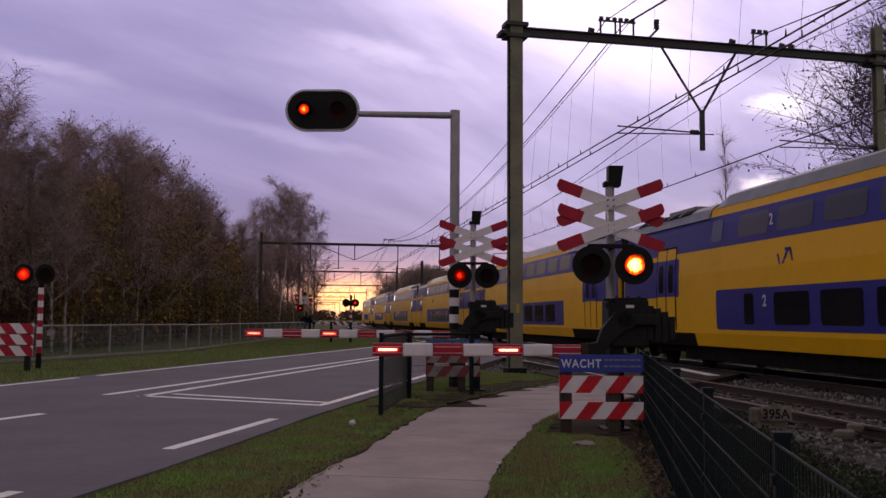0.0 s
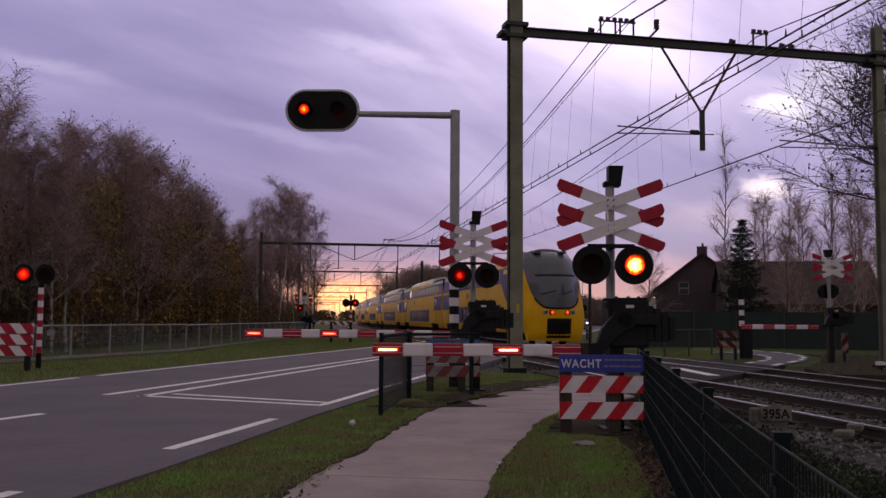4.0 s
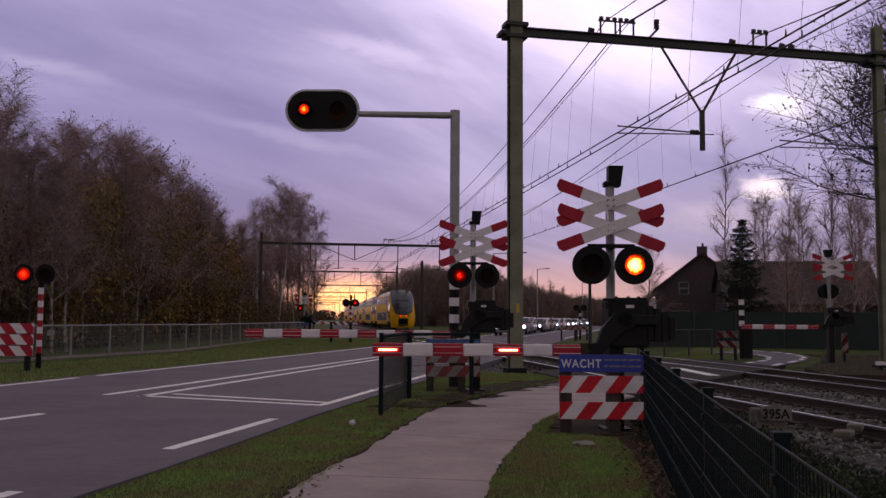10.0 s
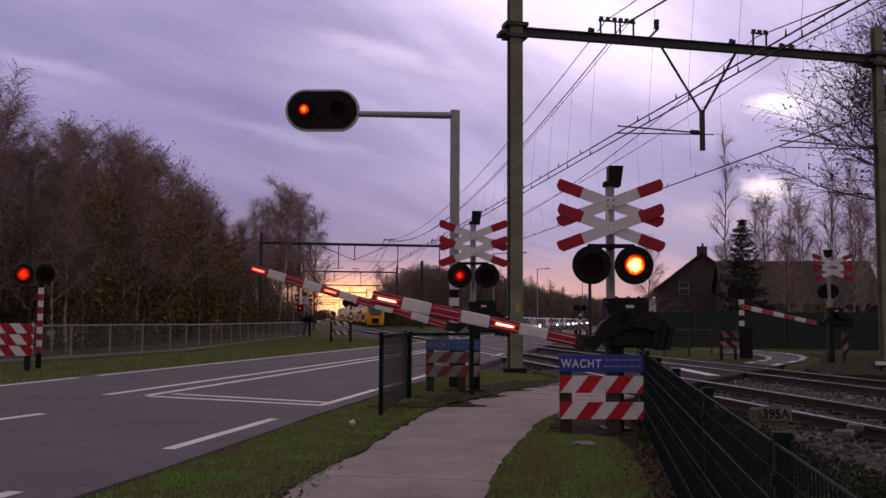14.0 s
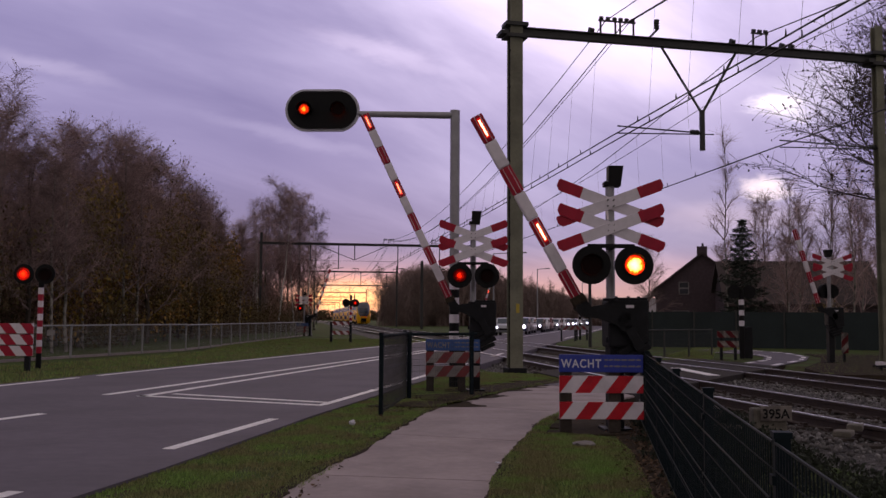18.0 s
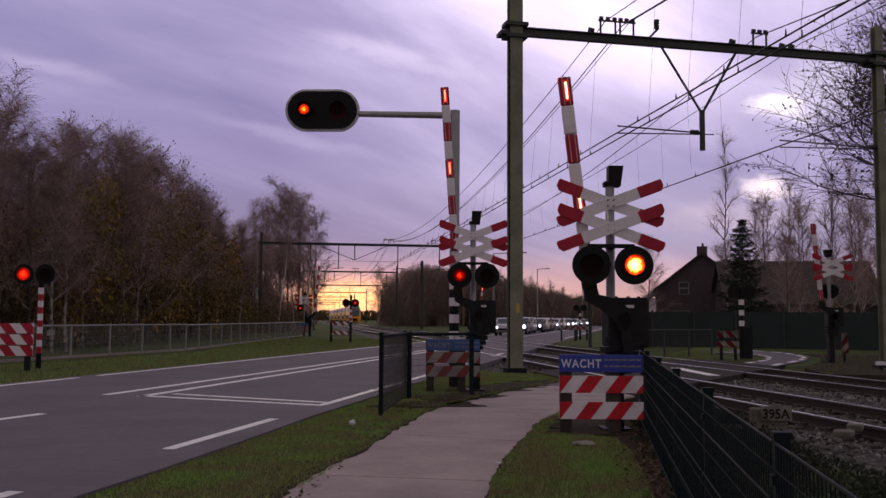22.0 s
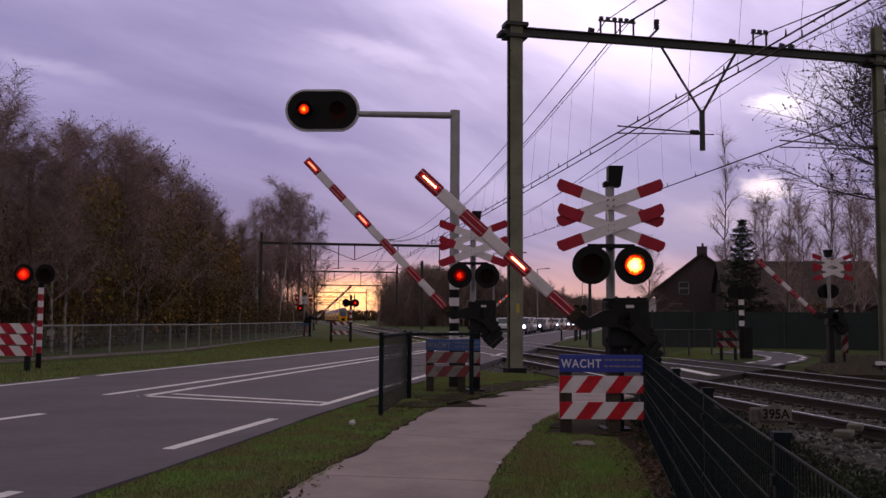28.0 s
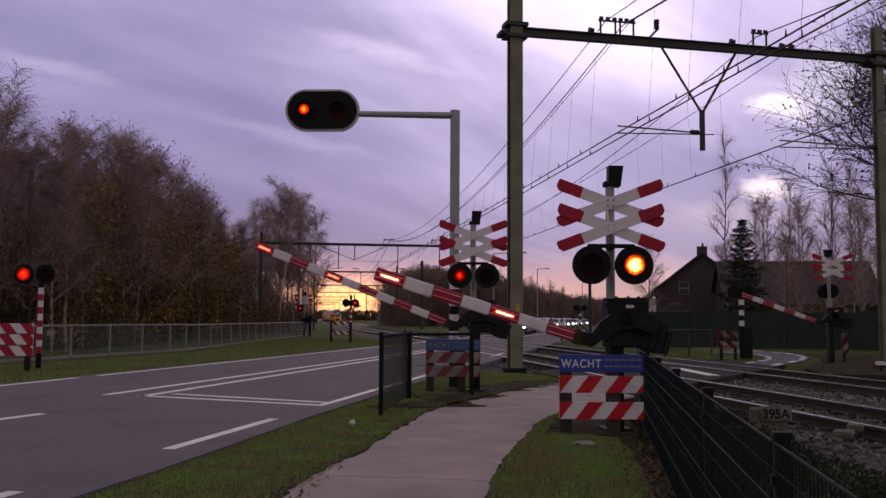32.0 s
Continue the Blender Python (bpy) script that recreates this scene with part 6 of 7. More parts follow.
def build_trees():
    rng = random.Random(21)
    tall = (11.9, 12.6, 11.2, 11.3, 9.6)
    kinds = []
    for i, (h, sp, limbs, up, tw, lv, dr, low, bark, lab) in enumerate((
            (10.5, 3.2, 22, 0.55, 3, 0.05, 0.35, 0.22, BIRCH, "bare birch with pale bark and drooping twigs"),
            (11.0, 3.6, 24, 0.5, 3, 0.04, 0.25, 0.2, BARK, "bare brown tree with fine twigs at the wood's edge"),
            (9.5, 3.0, 20, 0.6, 3, 0.30, 0.1, 0.2, BARK, "brown tree with a few autumn leaves"),
            (10.0, 2.2, 20, 0.75, 3, 0.02, 0.3, 0.25, BIRCH, "slender bare birch with pale bark"),
            (8.0, 2.8, 20, 0.6, 3, 0.55, 0.0, 0.15, BARK, "tree with yellow-brown autumn leaves"))):
        t = tree_thing(Matrix.Identity(4), grow_tree(40 + i, h, sp, limbs, up, tw, lv, dr, low, 0.075 if bark == BIRCH else 0.10), bark, lab)
        kinds.append(t)
    used = set()

    def put(k, x, y, s):
        m = pose(x, y, -0.05, 0, 0, rng.uniform(0, 360)) @ Matrix.Scale(s, 4)
        if k in used:
            o = copy_thing(kinds[k], m)
            o.scale = (s, s, s * rng.uniform(0.95, 1.05))
        else:
            used.add(k)
            kinds[k].matrix_basis = m

    # the wood beyond the left fence: front edge tall, thinning out to the far end
    for y, x, s, k in ((33, -16.2, 0.98, 3), (35, -15.6, 0.70, 1), (38, -17.0, 0.88, 1), (37, -19.5, 1.0, 0), (41, -16.0, 1.0, 2), (43, -17.8, 0.90, 1), (46, -16.6, 1.06, 0), (48, -15.2, 0.92, 4), (50, -17.0, 1.10, 1), (52, -18.0, 1.15, 0), (34, -14.2, 0.80, 3), (34.5, -16.4, 1.0, 0), (39, -18.9, 1.0, 3), (45, -14.9, 0.95, 3), (57, -14.9, 0.9, 3),
                       (53, -15.8, 1.05, 2), (55, -17.4, 1.10, 1), (58, -15.6, 0.92, 4), (60, -17.0, 0.95, 1), (63, -15.9, 0.92, 2), (66, -17.2, 0.9, 1),
                       (36, -14.5, 0.74, 3), (40, -15.4, 0.72, 3), (44, -15.0, 0.75, 3), (62, -15.0, 0.7, 3), (66, -14.4, 0.72, 3), (94, -20.5, 1.05, 3), (96, -18.5, 1.12, 3), (99, -17.2, 1.15, 3), (103, -19.4, 1.2, 0), (101, -15.6, 1.18, 3), (108, -18.0, 1.15, 1), (106, -14.6, 1.0, 0), (98, -21.8, 0.95, 1)):
        put(k, x, y, min(1.6, wood_top(x, y) * (0.955 + 0.06 * math.sin(3.7 * y)) / tall[k]))
    for i in range(34):
        y = rng.uniform(32, 100)
        x = -19.0 - rng.random() * 10 - max(0, (45 - y)) * 0.12
        k = rng.choice((0, 1, 1, 2, 2))
        put(k, x, y, min(1.1, wood_top(x, y) * rng.uniform(0.66, 0.88) / tall[k]))
    # undergrowth piled high and dark in place of the shade low in the wood
    blobs = []
    for i in range(270):
        y = rng.uniform(24, 104)
        x = -14.4 - rng.random() * 7
        r = rng.uniform(0.8, 1.5)
        blobs.append((x, y, rng.uniform(0.2, 4.4 if y < 72 else 2.2), r * 1.5, r * 1.5, r))
    leaf_cloud("undergrowth", blobs, 330, 0.06, BRUSH, "brown-green undergrowth, heaped up to stand in for shade low in the wood", "undergrowth", 3)
    blobs = []
    for i in range(190):
        y = rng.uniform(30, 72)
        x = -16.6 - rng.random() * 10
        top = max(2.0, min(8.6, wood_top(x, y) - 2.6, 1.0 + 0.115 * y if x < -0.39 * y else 99))
        r = rng.uniform(0.8, 1.6)
        blobs.append((x, y, rng.uniform(1.5, top), r * 1.2, r * 1.2, r * 1.1))
    for i in range(34):
        blobs.append((-14.2 - rng.random() * 9, rng.uniform(95, 112), rng.uniform(1.0, 7.4), 1.3, 1.3, 1.3))
    for i in range(34):
        q = on_track(rng.uniform(95, 108), -0.8 - 9 * rng.random())
        blobs.append((q.x, q.y, rng.uniform(2.0, 8.2), 1.1, 1.1, 1.3))
    leaf_cloud("wood_twigs", blobs, 430, 0.30, BROWNLEAF, "fine brown twigs filling the wood", "twigs", 6, 0.035)
    blobs = [(-23 - rng.random() * 9, rng.uniform(34, 112), rng.uniform(0.5, 6.0), 2.2, 2.2, 1.9) for i in range(130)]
    leaf_cloud("deep_foliage", blobs, 300, 0.15, BROWNLEAF, "dense dark inside of the wood", "foliage", 8)
    blobs = []
    for i in range(120):
        q = on_track(rng.uniform(94, 112), -3.4 - 14 * rng.random() ** 1.3)
        blobs.append((q.x, q.y, rng.uniform(0.2, 3.4), 1.6, 1.6, 1.3))
    for i in range(150):
        q = on_track(rng.uniform(105, 190), -4.0 - 40 * rng.random())
        blobs.append((q.x, q.y, rng.uniform(0.5, 5.5), 3.0, 3.0, 2.0))
    leaf_cloud("thicket", blobs, 300, 0.4, FARTWIG, "brown thicket at the end of the wood", "thicket", 18, 0.09)
    blobs = [(-15.0 + rng.uniform(-1.2, 0.8), rng.uniform(38, 68), rng.uniform(1.2, 6.6), 1.0, 1.0, 0.9) for i in range(46)]
    blobs += [(-15.2 + rng.uniform(-0.8, 0.8), 58 + rng.uniform(-2, 2), rng.uniform(1.6, 5.2), 1.0, 1.0, 0.8) for i in range(16)]
    rust = []
    for i in range(90):
        y = rng.uniform(39, 68)
        x = -14.5 - 1.6 * rng.random() - 0.02 * (68 - y)
        rust.append((x, y, rng.uniform(1.0, min(7.5, wood_top(x, y) - 2.5)), 0.9, 0.9, 1.1))
    leaf_cloud("rust_foliage", rust, 120, 0.10, RUST, "rust-brown autumn leaves left in the wood", "foliage", 19)
    leaf_cloud("yellow_foliage", blobs, 150, 0.095, LEAF, "yellowing leaves at the edge of the wood", "foliage", 7)
    blobs = [(20.1 + rng.uniform(-1.3, 1.6), 52 + rng.uniform(-0.8, 0.8), rng.uniform(0.6, 2.4), 0.8, 0.8, 0.6) for i in range(9)]
    leaf_cloud("shrub_leaves", blobs, 260, 0.06, LEAF, "yellow-green leaves of a shrub by the houses", "shrub", 17)
    # behind the tracks and the houses
    for x, y, s, k in ((27, 78, 1.0, 1), (31, 80, 1.05, 0), (35, 78, 1.0, 1), (38, 76, 1.05, 2), (29, 60, 0.8, 3), (34, 62, 0.85, 3), (22.5, 75, 0.7, 3), (40, 72, 1.0, 1),
                       (18.5, 50, 0.5, 1), (14.6, 66, 0.6, 1)):
        put(k, x, y, s)
    # white-barked birches that catch the light at the end of the wood
    for i, (x, y, h, lean) in enumerate(((-15.6, 88, 12.6, 5.5), (-18.3, 93, 11.2, -2.0), (-15.7, 98, 14.4, 1.0), (-17.4, 100, 14.0, -1.5), (-14.5, 102, 14.8, 2.0), (-19.2, 95, 13.0, 1.5), (-16.4, 106, 14.6, -1.0))):
        tree_thing(pose(x, y, -0.05, 0, lean, 50 * i), grow_tree(130 + i, h, 1.7, 16, 0.8, 2, 0.0, 0.3, 0.45, 0.085), WHITEBARK, "slender leaning birch with white bark")
    # young upright trees between the houses and the tracks
    slim = tree_thing(pose(21.2, 57, 0), grow_tree(150, 9.4, 2.0, 17, 0.85, 1, 0.0, 0.0, 0.12, 0.05, subs=2, thick=1.1), BIRCH, "slender bare young tree with upright branches")
    for x, y, s in ((22.3, 58, 0.92), (23.4, 56, 1.06), (24.3, 58, 0.98), (25.2, 57, 1.12), (26.2, 58, 1.0), (27.2, 58, 1.1), (19.9, 59, 0.86)):
        copy_thing(slim, pose(x, y, 0, 0, 0, 77 * x) @ Matrix.Scale(s, 4))
    # tall thin poplar and the big tree that leans over the tracks
    tree_thing(pose(18.3, 60, 0), grow_tree(61, 13.2, 1.6, 18, 0.75, 2, 0.0, 0.0, 0.3, 0.05, thick=0.55), BIRCH, "tall thin bare poplar behind the houses")
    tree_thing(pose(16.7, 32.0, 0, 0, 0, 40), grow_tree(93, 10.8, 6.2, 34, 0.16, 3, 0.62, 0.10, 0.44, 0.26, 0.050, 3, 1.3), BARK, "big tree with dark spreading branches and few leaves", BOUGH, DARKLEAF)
    # dark spruce beside the brick house
    t = thing("spruce", pose(16.15, 50, 0), "dark green spruce beside the brick house", "tree")
    r2 = random.Random(12)
    raw("trunk", *sticks([(Vector((0, 0, 0)), Vector((0, 0, 6.8)), 0.14, 0.02)], 8), BARK, t)
    v, f = [], []
    for w in range(30):
        h = (w + 0.5) / 30
        z0 = 0.7 + 6.05 * h
        for k in range(9):
            an = k * 0.698 + w * 2.1 + r2.uniform(-0.3, 0.3)
            ln = (1.95 * (1 - h) ** 0.85 + 0.10) * r2.uniform(0.55, 1.12)
            rise = r2.uniform(-0.35, 0.05) + 0.5 * h
            for q in range(int(10 + 22 * ln)):
                d = ln * r2.random() ** 0.6
                p = Vector((math.cos(an) * d, math.sin(an) * d, z0 + d * rise + 0.12 * d * d)) + Vector((r2.gauss(0, 0.05), r2.gauss(0, 0.05), r2.gauss(0, 0.04)))
                e = Euler((r2.uniform(-0.8, 0.8), r2.uniform(-0.5, 0.5), an + r2.choice((-0.8, 0.8, 0)))).to_matrix()
                s = r2.uniform(0.06, 0.17)
                o = len(v)
                for c in ((-s, 0, 0), (0, -s * 0.22, 0.015), (s, 0, -s * 0.15), (0, s * 0.22, 0.015)):
                    v.append(tuple(p + e @ Vector(c)))
                f.append((o, o + 1, o + 2, o + 3))
    raw("crown", v, f, NEEDLE, t)


build_trees()


def build_far_woods():
    """Distant belts of trees, one of them unseen: many small bare trees joined into one."""
    rng = random.Random(8)
    forms = [grow_tree(70 + i, 9.5, 3.2, 16, 0.6, 1, 0.0, 0.1, 0.12, thick=2.5) for i in range(3)]
    v, f = [], []

    def add(form, x, y, s):
        a = rng.uniform(0, 6.28)
        ca, sa = math.cos(a) * s, math.sin(a) * s
        for vv, ff in form[:2]:
            o = len(v)
            v.extend([(x + p[0] * ca - p[1] * sa, y + p[0] * sa + p[1] * ca, p[2] * s) for p in vv])
            f.extend([tuple(o + i for i in q) for q in ff])

    def top(k):
        rows = ((0.0, 9.3), (0.1, 11.2), (0.25, 11.0), (0.37, 10.0), (0.5, 8.6), (0.62, 7.3), (0.75, 6.3), (1.0, 5.7))
        for (a, ha), (b, hb) in zip(rows, rows[1:]):
            if k <= b:
                return ha + (hb - ha) * (k - a) / (b - a)
        return 4.6

    for i in range(150):
        k = i / 150
        add(forms[i % 3], -9 + 52 * k + rng.uniform(-3, 3), 165 + 52 * k + rng.uniform(-8, 14), rng.uniform(0.80, 0.98) * top(k) / 9.5)
    # unseen belt left of the line, added to darken the train's reflections
    for i in range(46):
        q = on_track(rng.uniform(185, 430), -7.0 - 24 * rng.random())
        add(forms[i % 3], q.x, q.y, rng.uniform(0.8, 1.1))
    for i in range(22):
        add(forms[i % 3], rng.uniform(-14, -6), rng.uniform(190, 330), rng.uniform(0.7, 1.0))
    tagged(raw("far_woods", v, f, FARTWIG), "distant bare trees behind the railway, with an unseen belt left of it", "woods", kind="stuff")
    blobs = []
    for i in range(760):
        k = i / 760
        h = rng.uniform(0.4, max(0.8, top(k) - 1.5))
        blobs.append((-9 + 54 * k + rng.uniform(-2, 2), 168 + 54 * k + rng.uniform(-6, 10), h, 2.2, 2.2, 1.8))
    leaf_cloud("far_foliage", blobs, 380, 0.55, FARTWIG, "brown mass of twigs of the distant trees", "foliage", 14, 0.04)
    blobs = [(-150 + 9 * k + rng.uniform(-4, 4), 640 + rng.uniform(-20, 20), 2.6, 8, 7, 4.8) for k in range(36)]
    leaf_cloud("far_undergrowth", blobs, 620, 0.9, BRUSH, "dark brush under the distant trees", "undergrowth", 4)
build_far_woods()


# ---- verges and small things ----
def trodden(p):
    """The worn strip that runs past the short fence to the mast."""
    if not 13.6 < p.y < 20.5:
        return False
    return abs(p.x - (-0.35 + 0.36 * (p.y - 14.0))) < 0.42 + 0.35 * noise.noise(Vector((p.x * 2.3, p.y * 2.3, 8)))


def blades(name, poly_rows, count, h, label, seed):
    """Grass blades between two outlines (x, y) of equal length."""
    rng = random.Random(seed)
    v, f = [], []
    left, right = poly_rows
    seg = [((Vector(right[i]) - Vector(left[i])).length + (Vector(right[i + 1]) - Vector(left[i + 1])).length) / 2 * (Vector(left[i + 1]) - Vector(left[i])).length for i in range(len(left) - 1)]
    tot = sum(seg)
    for i, a in enumerate(seg):
        for _ in range(int(count * a / tot)):
            s, u = rng.random(), rng.random()
            p = Vector(left[i]).lerp(Vector(left[i + 1]), s).lerp(Vector(right[i]).lerp(Vector(right[i + 1]), s), u)
            if noise.noise(Vector((p.x * 1.6, p.y * 1.6, 3))) < -0.2 and rng.random() < 0.6:
                continue
            if trodden(p) and rng.random() < 0.72:
                continue
            hh = h * rng.uniform(0.4, 1.3)
            an = rng.random() * 6.283
            w = 0.0045 * (1 + h * 12)
            d = Vector((math.cos(an), math.sin(an)))
            l = rng.uniform(-0.6, 0.6) * hh
            o = len(v)
            v.extend([(p.x - d.x * w, p.y - d.y * w, -0.032), (p.x + d.x * w, p.y + d.y * w, -0.032), (p.x - d.y * l, p.y + d.x * l, -0.03 + hh)])
            f.append((o, o + 1, o + 2))
    tagged(raw(name, v, f, BLADE), label, "grass", kind="stuff")


def build_verges():
    ys = [5.0, 7.0, 9.4, 11.5, 13.5, 15.5, 18, 21]
    le = [(-2.98, 5.0), (-2.66, 6.9), (-2.2, 9.6), (-1.82, 12.1), (-1.42, 14.5), (-1.0, 17.0), (-0.45, 20.0), (0.3, 24.0)]
    ri = [(-1.38, 5.0), (-1.18, 6.9), (-0.82, 9.4), (-0.5, 12.0), (0.0, 14.3), (0.7, 16.3), (2.0, 19.0), (3.4, 22.5)]
    blades("grass", (le, ri), 130000, 0.026, "short trodden grass on the verge between road and path", 31)
    le = [(0.20, 5.2), (0.40, 7.7), (0.68, 9.3), (0.98, 10.5), (1.12, 11.1)]
    ri = [(1.32, 5.2), (1.69, 7.7), (1.92, 9.5), (1.95, 10.5), (1.7, 10.9)]
    blades("grass", (le, ri), 62000, 0.030, "tufts of grass between path and fence", 32)
    le = [tuple(on_road(v, -16.5))[:2] for v in (14, 24, 34)] + [(-10.6, 45), (-10.5, 60)]
    ri = [tuple(on_road(v, -12.1))[:2] for v in (14, 24, 34)] + [tuple(on_road(v, -12.1))[:2] for v in (45, 60)]
    blades("grass", (le, ri), 60000, 0.07, "green grass verge along the far side of the road", 33)
    le = [(9.6, 23.6), (10.4, 26.6), (12.6, 30.9), (14.0, 34.4), (14.7, 37.8)]
    ri = [(14.4, 22.8), (17.4, 26.1), (20.9, 30.0), (22.9, 33.0), (24.9, 35.9)]
    blades("grass", (le, ri), 9000, 0.05, "sparse tufts of grass on the dark soil by the far track", 37)
    le = [(6.9, 30.5), (9.0, 36.5), (12.2, 45.0)]
    ri = [(9.3, 32.2), (11.2, 38.4), (15.4, 46.0)]
    blades("grass", (le, ri), 26000, 0.07, "bright green grass between the tracks and the cycle path", 38)
    # bare earth worn along the edges of the path and behind the warning board
    def worn(pts, inner, outer, label, seed):
        a, b = [], []
        for i in range(len(pts) - 1):
            p, q = Vector(pts[i]), Vector(pts[i + 1])
            n = max(1, int((q - p).length / 0.12))
            for j in range(n):
                o = p.lerp(q, j / n)
                k = noise.noise(Vector((o.x * 3.1, o.y * 3.1, seed)))
                k2 = noise.noise(Vector((o.x * 11, o.y * 11, seed + 5)))
                a.append((o.x + inner * (0.5 + 0.9 * k + 0.5 * k2), o.y))
                b.append((o.x + outer * (0.8 + 0.8 * k), o.y))
        tagged(slab("soil_strip", a, b, -0.0125, SOIL, 0.03), label, "soil", kind="structure")

    worn(PATH_L[1:11], 0.07, -0.12, "bare earth worn along the road side of the path", 2.0)
    worn(PATH_R[1:7], -0.07, 0.14, "bare earth worn along the fence side of the path", 7.0)
    worn([(-0.30, 14.2), (0.0, 15.6), (0.5, 17.0), (1.1, 18.4), (1.9, 19.8), (2.6, 20.8)], -0.9, 0.8, "dark trodden earth round the barrier machine and the mast", 9.0)
    worn([(1.6, 10.9), (1.7, 12.0), (2.0, 13.6)], -0.55, 0.7, "bare trodden earth round the warning board", 4.0)
    # tufts that lean over the edges of the path
    for row, side, k, seed in ((PATH_L[1:11], -1, "road side", 35), (PATH_R[1:9], 1, "fence side", 36)):
        a = [(x + side * 0.16, y) for x, y in row]
        b = [(x - side * 0.025, y) for x, y in row]
        blades("grass", (a, b), 12000, 0.04, "ragged tufts of grass along the path's %s" % k, seed)
    # trodden earth under the fence and dark weeds behind it
    sl = slab("soil_strip", [(1.27, 5.0), (1.64, 7.7), (1.95, 10.0), (2.1, 12.2), (2.6, 13.8)], [(1.4, 5.0), (1.85, 7.7), (2.25, 10.0), (2.7, 12.6), (3.2, 14.2)], -0.018, SOIL, 0.05)
    tagged(sl, "bare brown soil under the fence", "soil", kind="structure")
    rng = random.Random(77)
    v, f = [], []
    for i in range(2100):
        y = 4.6 + 9.5 * rng.random()
        if i % 8:
            x = 0.6 + 0.165 * y - 0.02 - abs(rng.gauss(0, 0.16))
        else:
            x = -1.56 + 0.08 * y - abs(rng.gauss(0, 0.3))
        e = Euler((rng.uniform(-0.5, 0.5), rng.uniform(-0.5, 0.5), rng.random() * 6)).to_matrix()
        s = rng.uniform(0.012, 0.028)
        o = len(v)
        for c in ((-s, 0, 0), (0, -s * 0.6, 0), (s, 0, 0.006), (0, s * 0.6, 0)):
            c = e @ Vector(c)
            v.append((x + c.x, y + c.y, -0.012 + c.z + rng.random() * 0.01))
        f.append((o, o + 1, o + 2, o + 3))
    tagged(raw("fallen_leaves", v, f, LITTER), "brown fallen leaves along the fence and verge", "leaves", kind="stuff")
    blobs = []
    for i in range(240):
        y = 1.2 + 12 * rng.random()
        x = 0.6 + 0.165 * y + 0.12 + rng.random() * (1.2 + max(0, 9 - y) * 0.33)
        blobs.append((x, y, -0.02, 0.35, 0.35, 0.13))
    leaf_cloud("weeds", blobs, 170, 0.022, WEEDS, "dark low weeds between the fence and the ballast", "weeds", 9)


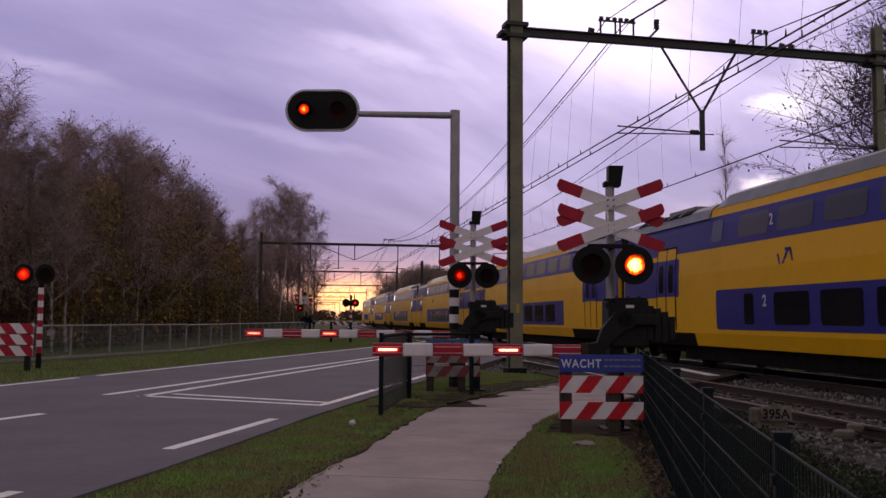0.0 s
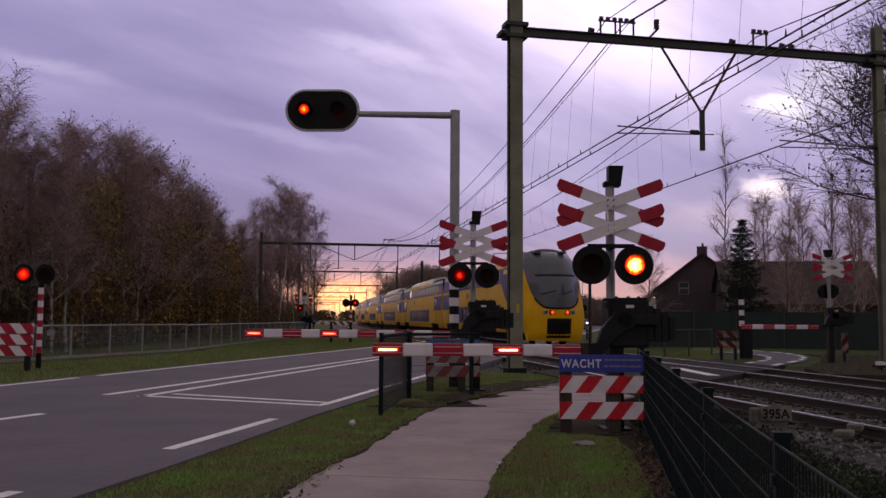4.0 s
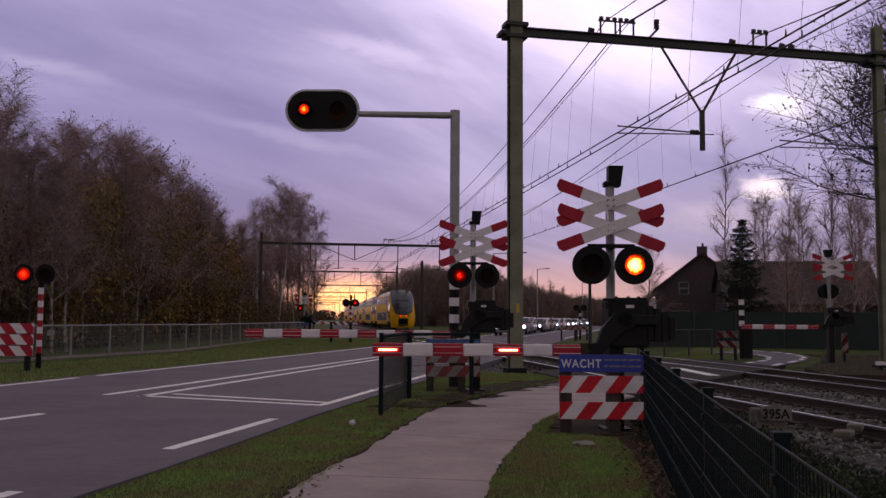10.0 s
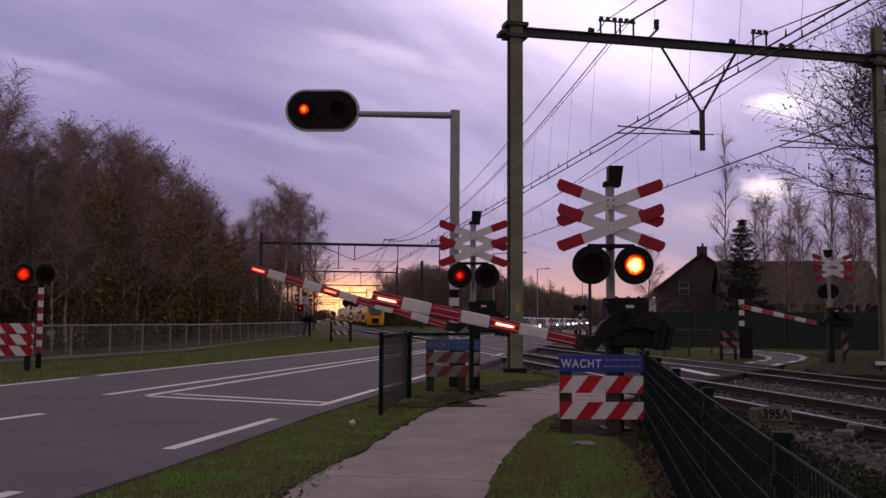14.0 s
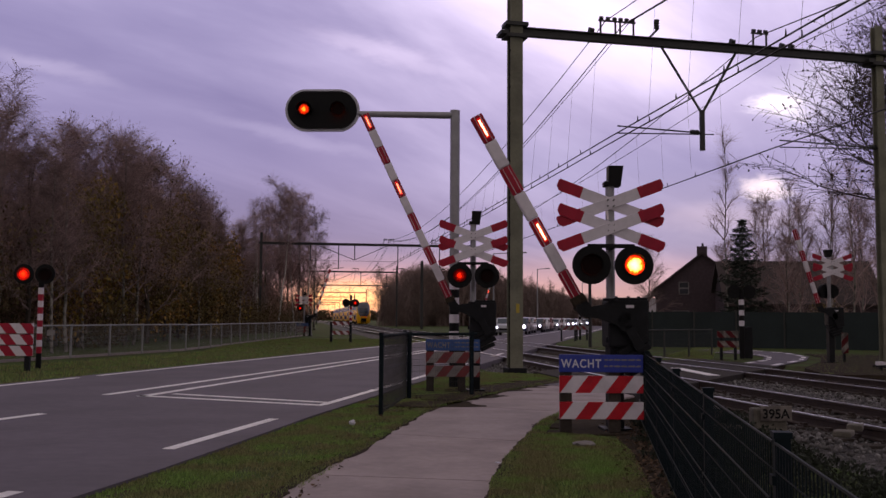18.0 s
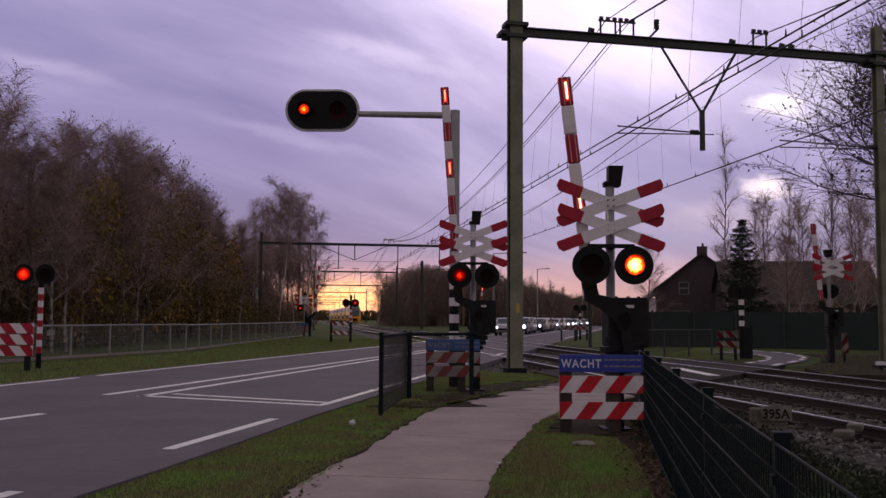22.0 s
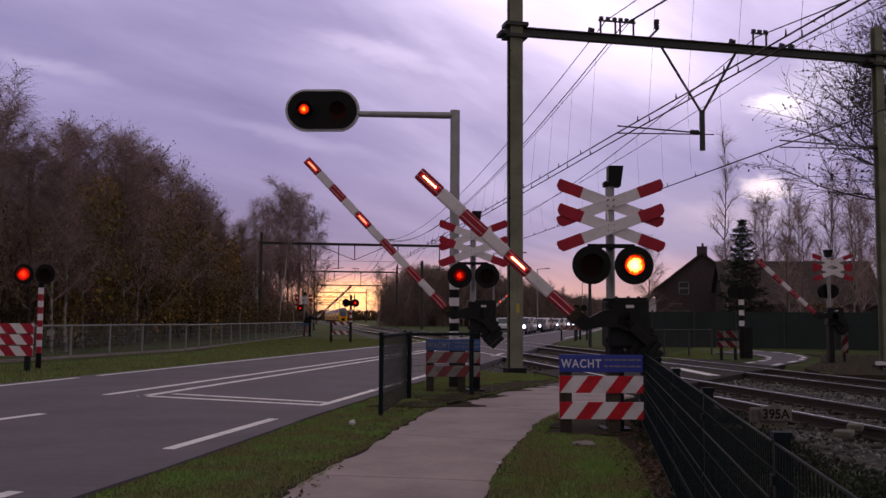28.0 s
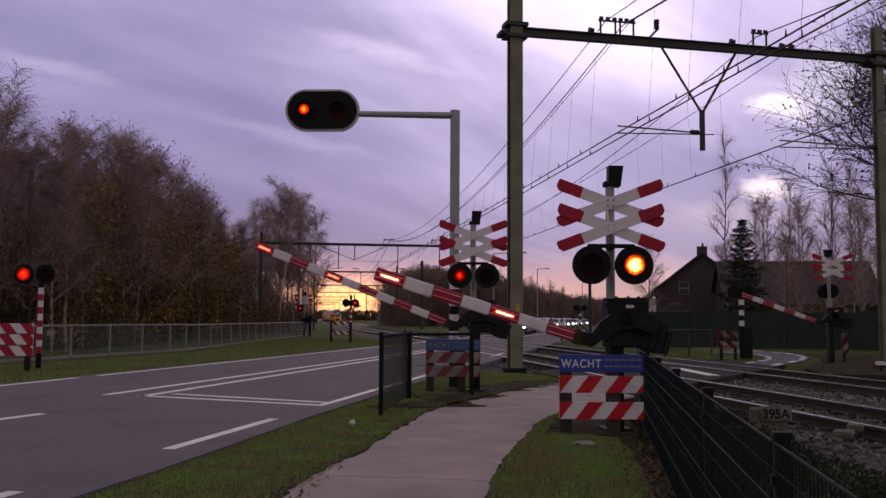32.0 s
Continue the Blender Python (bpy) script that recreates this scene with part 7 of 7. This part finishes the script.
def build_small():
    # marker plate on a concrete block beside the track
    t = thing("marker_plate", pose(4.02, 11.30, 0.05, 0, 0, 4), "grimy white marker plate with black characters on a concrete block", "track marker")
    part("block", box(B(), (0.42, 0.16, 0.30), pose(-0.06, 0.10, 0.06), 0.03), CONCRETE, t, "grey concrete block")
    part("plate", box(B(), (0.39, 0.02, 0.18), pose(0, 0, 0.15), 0.006), GRIMYWHITE, t)
    text_mesh("plate_text", "395A", 0.155, BLACK, t, pose(-0.175, -0.013, 0.095, 90))
    for x, y, sx, sy, sz in ((3.35, 11.2, 0.42, 0.25, 0.10), (3.45, 12.6, 0.22, 0.2, 0.16), (4.7, 11.0, 0.3, 0.2, 0.07), (5.1, 11.6, 0.25, 0.18, 0.08)):
        t = thing("concrete_block", pose(x, y, -0.03, 0, 0, 12 * x), "weathered concrete block beside the track", "concrete block", "concrete blocks")
        part("block", box(B(), (sx, sy, sz), pose(0, 0, sz / 2), 0.02), CONCRETE, t)
    t = thing("cable_box", pose(3.52, 12.3, -0.04, 0, 0, 8), "grey cable box with a pale lid behind the mesh fence", "cable box")
    part("body", box(B(), (0.24, 0.20, 0.20), pose(0, 0, 0.10), 0.015), CONCRETE, t)
    part("lid", box(B(), (0.20, 0.20, 0.03), pose(0, 0, 0.215), 0.008), WHITE, t, "pale lid")
    t = thing("junction_box", pose(11.9, 25.4, -0.04), "small pale junction box by the far track", "junction box")
    part("lid", box(B(), (0.22, 0.16, 0.1), pose(0, 0, 0.22), 0.015), WHITE, t)
    part("post", box(B(), (0.08, 0.08, 0.22), pose(0, 0, 0.1)), BLACKCAST, t)
    t = thing("relay_cabinet", pose(12.95, 25.2, -0.04), "dark metal cabinet at the foot of the mast", "cabinet")
    part("body", box(B(), (1.0, 0.5, 0.42), pose(0, 0, 0.2), 0.02), BLACKCAST, t)
    for x, y in ((-1.12, 11.75), (0.52, 8.75)):
        t = thing("litter", pose(x, y, -0.01 if x < 0 else -0.018, 0, 0, 30), "crumpled white paper litter", "litter", "litter")
        bm = B()
        bmesh.ops.create_icosphere(bm, subdivisions=2, radius=0.04 if x < 0 else 0.025)
        for v in bm.verts:
            v.co *= 1 + 0.5 * noise.noise(v.co * 40)
            v.co.z = v.co.z * (0.8 if x < 0 else 0.2) + 0.025 * (1 if x < 0 else 0.2)
        part("paper", bm, LETTER, t)
    t = thing("stone", pose(1.52, 10.0, -0.03, 0, 0, 15), "pale flat stone lying in the grass", "stone")
    bm = B()
    bmesh.ops.create_icosphere(bm, subdivisions=2, radius=0.11)
    for v in bm.verts:
        v.co = Vector((v.co.x * 1.2, v.co.y * 0.8, v.co.z * 0.3)) * (1 + 0.3 * noise.noise(v.co * 12))
        v.co.z += 0.03
    part("stone_body", bm, OLDWHITE, t)
    # street lamps along the road beyond the crossing
    for y, x, arm in ((110, 11.2, 1.0), (84, 4.6, 2.5), (150, 22.5, 1.0)):
        t = thing("street_lamp", pose(x, y, 0), "tall grey street lamp with a short arm", "street lamp", "street lamps")
        part("post", rod(B(), (0, 0, 0), (0, 0, 7.3), 0.09, 0.05, 10), GREYSTEEL, t, round_=True)
        part("arm", rod(B(), (0, 0, 7.25), (arm, 0, 7.35), 0.04, 0.035, 8), GREYSTEEL, t)
        part("head", box(B(), (0.55, 0.22, 0.12), pose(arm + 0.2, 0, 7.36), 0.03), GREYSTEEL, t)


build_verges()
build_small()


def motions():
    f = 1 / 30
    rows = [(0.0, 2.3), (1.0, 11.75), (1.5, 16.3), (2.0, 21.25), (2.5, 26.3), (3.5, 36.0), (6.0, 61.2), (7.0, 72.3), (8.0, 83.3), (9.0, 94.2), (10.0, 105.0), (11.0, 115.5), (12.0, 126.0), (13.0, 136.5),
            (14.0, 147.0), (17.0, 179.0), (20.0, 211.0), (24.0, 255.0), (28.0, 299.0), (32.0, 343.0)]
    for car_, back in TRAIN:
        track = [(t, s + back) for t, s in rows]
        walk(car_, [(t, TRACK @ pose(FAR + bend(s), s, 0.03, 0, 0, -math.degrees(math.atan((bend(s + 26) - bend(s)) / 26)))) for t, s in track])
    up = {
        "near": [(0, 0), (12.8, 0), (13.0, 0.8), (13.5, 6.5), (14.0, 12.2), (14.5, 18.3), (16.5, 44.3), (17.0, 50.0), (17.5, 56.0), (18.0, 61.6), (18.5, 67.4), (19.0, 74.0), (19.5, 79.6), (20.0, 82.8), (20.4, 83.5), (22.3, 83.5), (22.6, 83.2),
                 (23.0, 81.5), (23.5, 76.0), (24.0, 71.8), (24.5, 68.2), (25.0, 64.4), (25.5, 61.0), (27.5, 46.6), (28.0, 43.2), (28.5, 40.1), (29.0, 36.8), (30.0, 30.4), (31.0, 24.0), (32.0, 17.7)],
        "mid": [(0, 0), (12.4, 0), (12.6, 0.6), (13.0, 4.0), (13.5, 9.8), (14.0, 16.0), (14.5, 22.9), (16.5, 47.4), (17.0, 53.4), (17.5, 59.2), (18.0, 64.8), (18.5, 70.4), (19.0, 76.6), (19.5, 81.8), (20.0, 85.3), (20.4, 86.0), (22.3, 86.0), (22.6, 85.7),
                (23.0, 83.5), (23.5, 78.2), (24.0, 74.4), (24.5, 70.8), (25.0, 66.9), (25.5, 63.5), (27.5, 49.8), (28.0, 46.4), (28.5, 43.0), (29.0, 39.8), (30.0, 33.4), (31.0, 27.4), (32.0, 21.8)],
    }
    up["near"] = [(t, a - 1.3 * math.sin(radians(2 * a))) for t, a in up["near"]]
    up["far"] = [(0, 0), (12.9, 0), (13.1, 0.8), (13.5, 6.0), (14.0, 12.5), (14.5, 20.3), (16.5, 51.0), (17.0, 57.8), (17.5, 65.3), (18.0, 73.0), (18.5, 80.8), (19.0, 84.6), (19.4, 85.0), (22.3, 85.0), (23.0, 82.8),
                 (24.0, 74.5), (25.0, 65.9), (25.5, 62.0), (27.5, 46.6), (28.0, 43.0), (30.0, 31.2), (32.0, 19.6)]
    for arm, base, line in ARMS:
        sg = -1 if arm.parent.name in MIRRORED else 1
        walk(arm, [(t, base @ pose(0, 0, 0, 0, sg * a, 0)) for t, a in up[line]])
    # lamps: one cycle is two thirds of a second; each insert turns over in a tenth
    cycle = {"nearR": (True, 2, 15), "nearL": (False, 2, 15), "midR": (False, 2, 11), "midL": (True, 2, 11)}
    # spells in which the lamps on the booms stay dark
    pauses = {"near": ((10.15, 11.75),), "mid": ((8.90, 11.75),)}
    for ob, base, line in FLASH:
        boom = ob.name.startswith("boom")

        def turned(deg):
            return base @ (pose(0, 0, 0, deg) if boom else pose(0, 0, 0, 0, 0, deg))

        # (time, lit) at each change
        if line in cycle:
            start, a, b = cycle[line]
            changes = [((20 * k + at) * f, on) for k in range(48) for at, on in ((a, not start), (b, start))]
        else:
            start, changes = True, []
        if boom:
            for t0, t1 in pauses[line.rstrip("LRT")]:
                before = [on for t, on in changes if t < t0 - 0.1]
                at_end = [on for t, on in changes if t <= t1 + 0.1]
                now, then = (before[-1] if before else start), (at_end[-1] if at_end else start)
                changes = [c for c in changes if c[0] < t0 - 0.1 or c[0] > t1 + 0.1]
                changes += ([(t0, False)] if now else []) + ([(t1, True)] if then else [])
            changes.sort()
        state = start
        rows = [(0.0, turned(0 if start else 180))]
        for t, on in changes:
            if on == state or t + 3 * f >= 32.0:
                continue
            p, q = (0, 180) if state else (180, 0)
            rows += [(t + j * f, turned(p + (q - p) * j / 3)) for j in range(4)]
            state = on
        rows.append((32.0, turned(0 if state else 180)))
        walk(ob, rows)


MIRRORED = {o.name for o in bpy.data.objects if o.name.startswith("crossing_barrier") and "far red and white barrier boom" in o.get("label", "") and "cycle" not in o.get("label", "")}
motions()
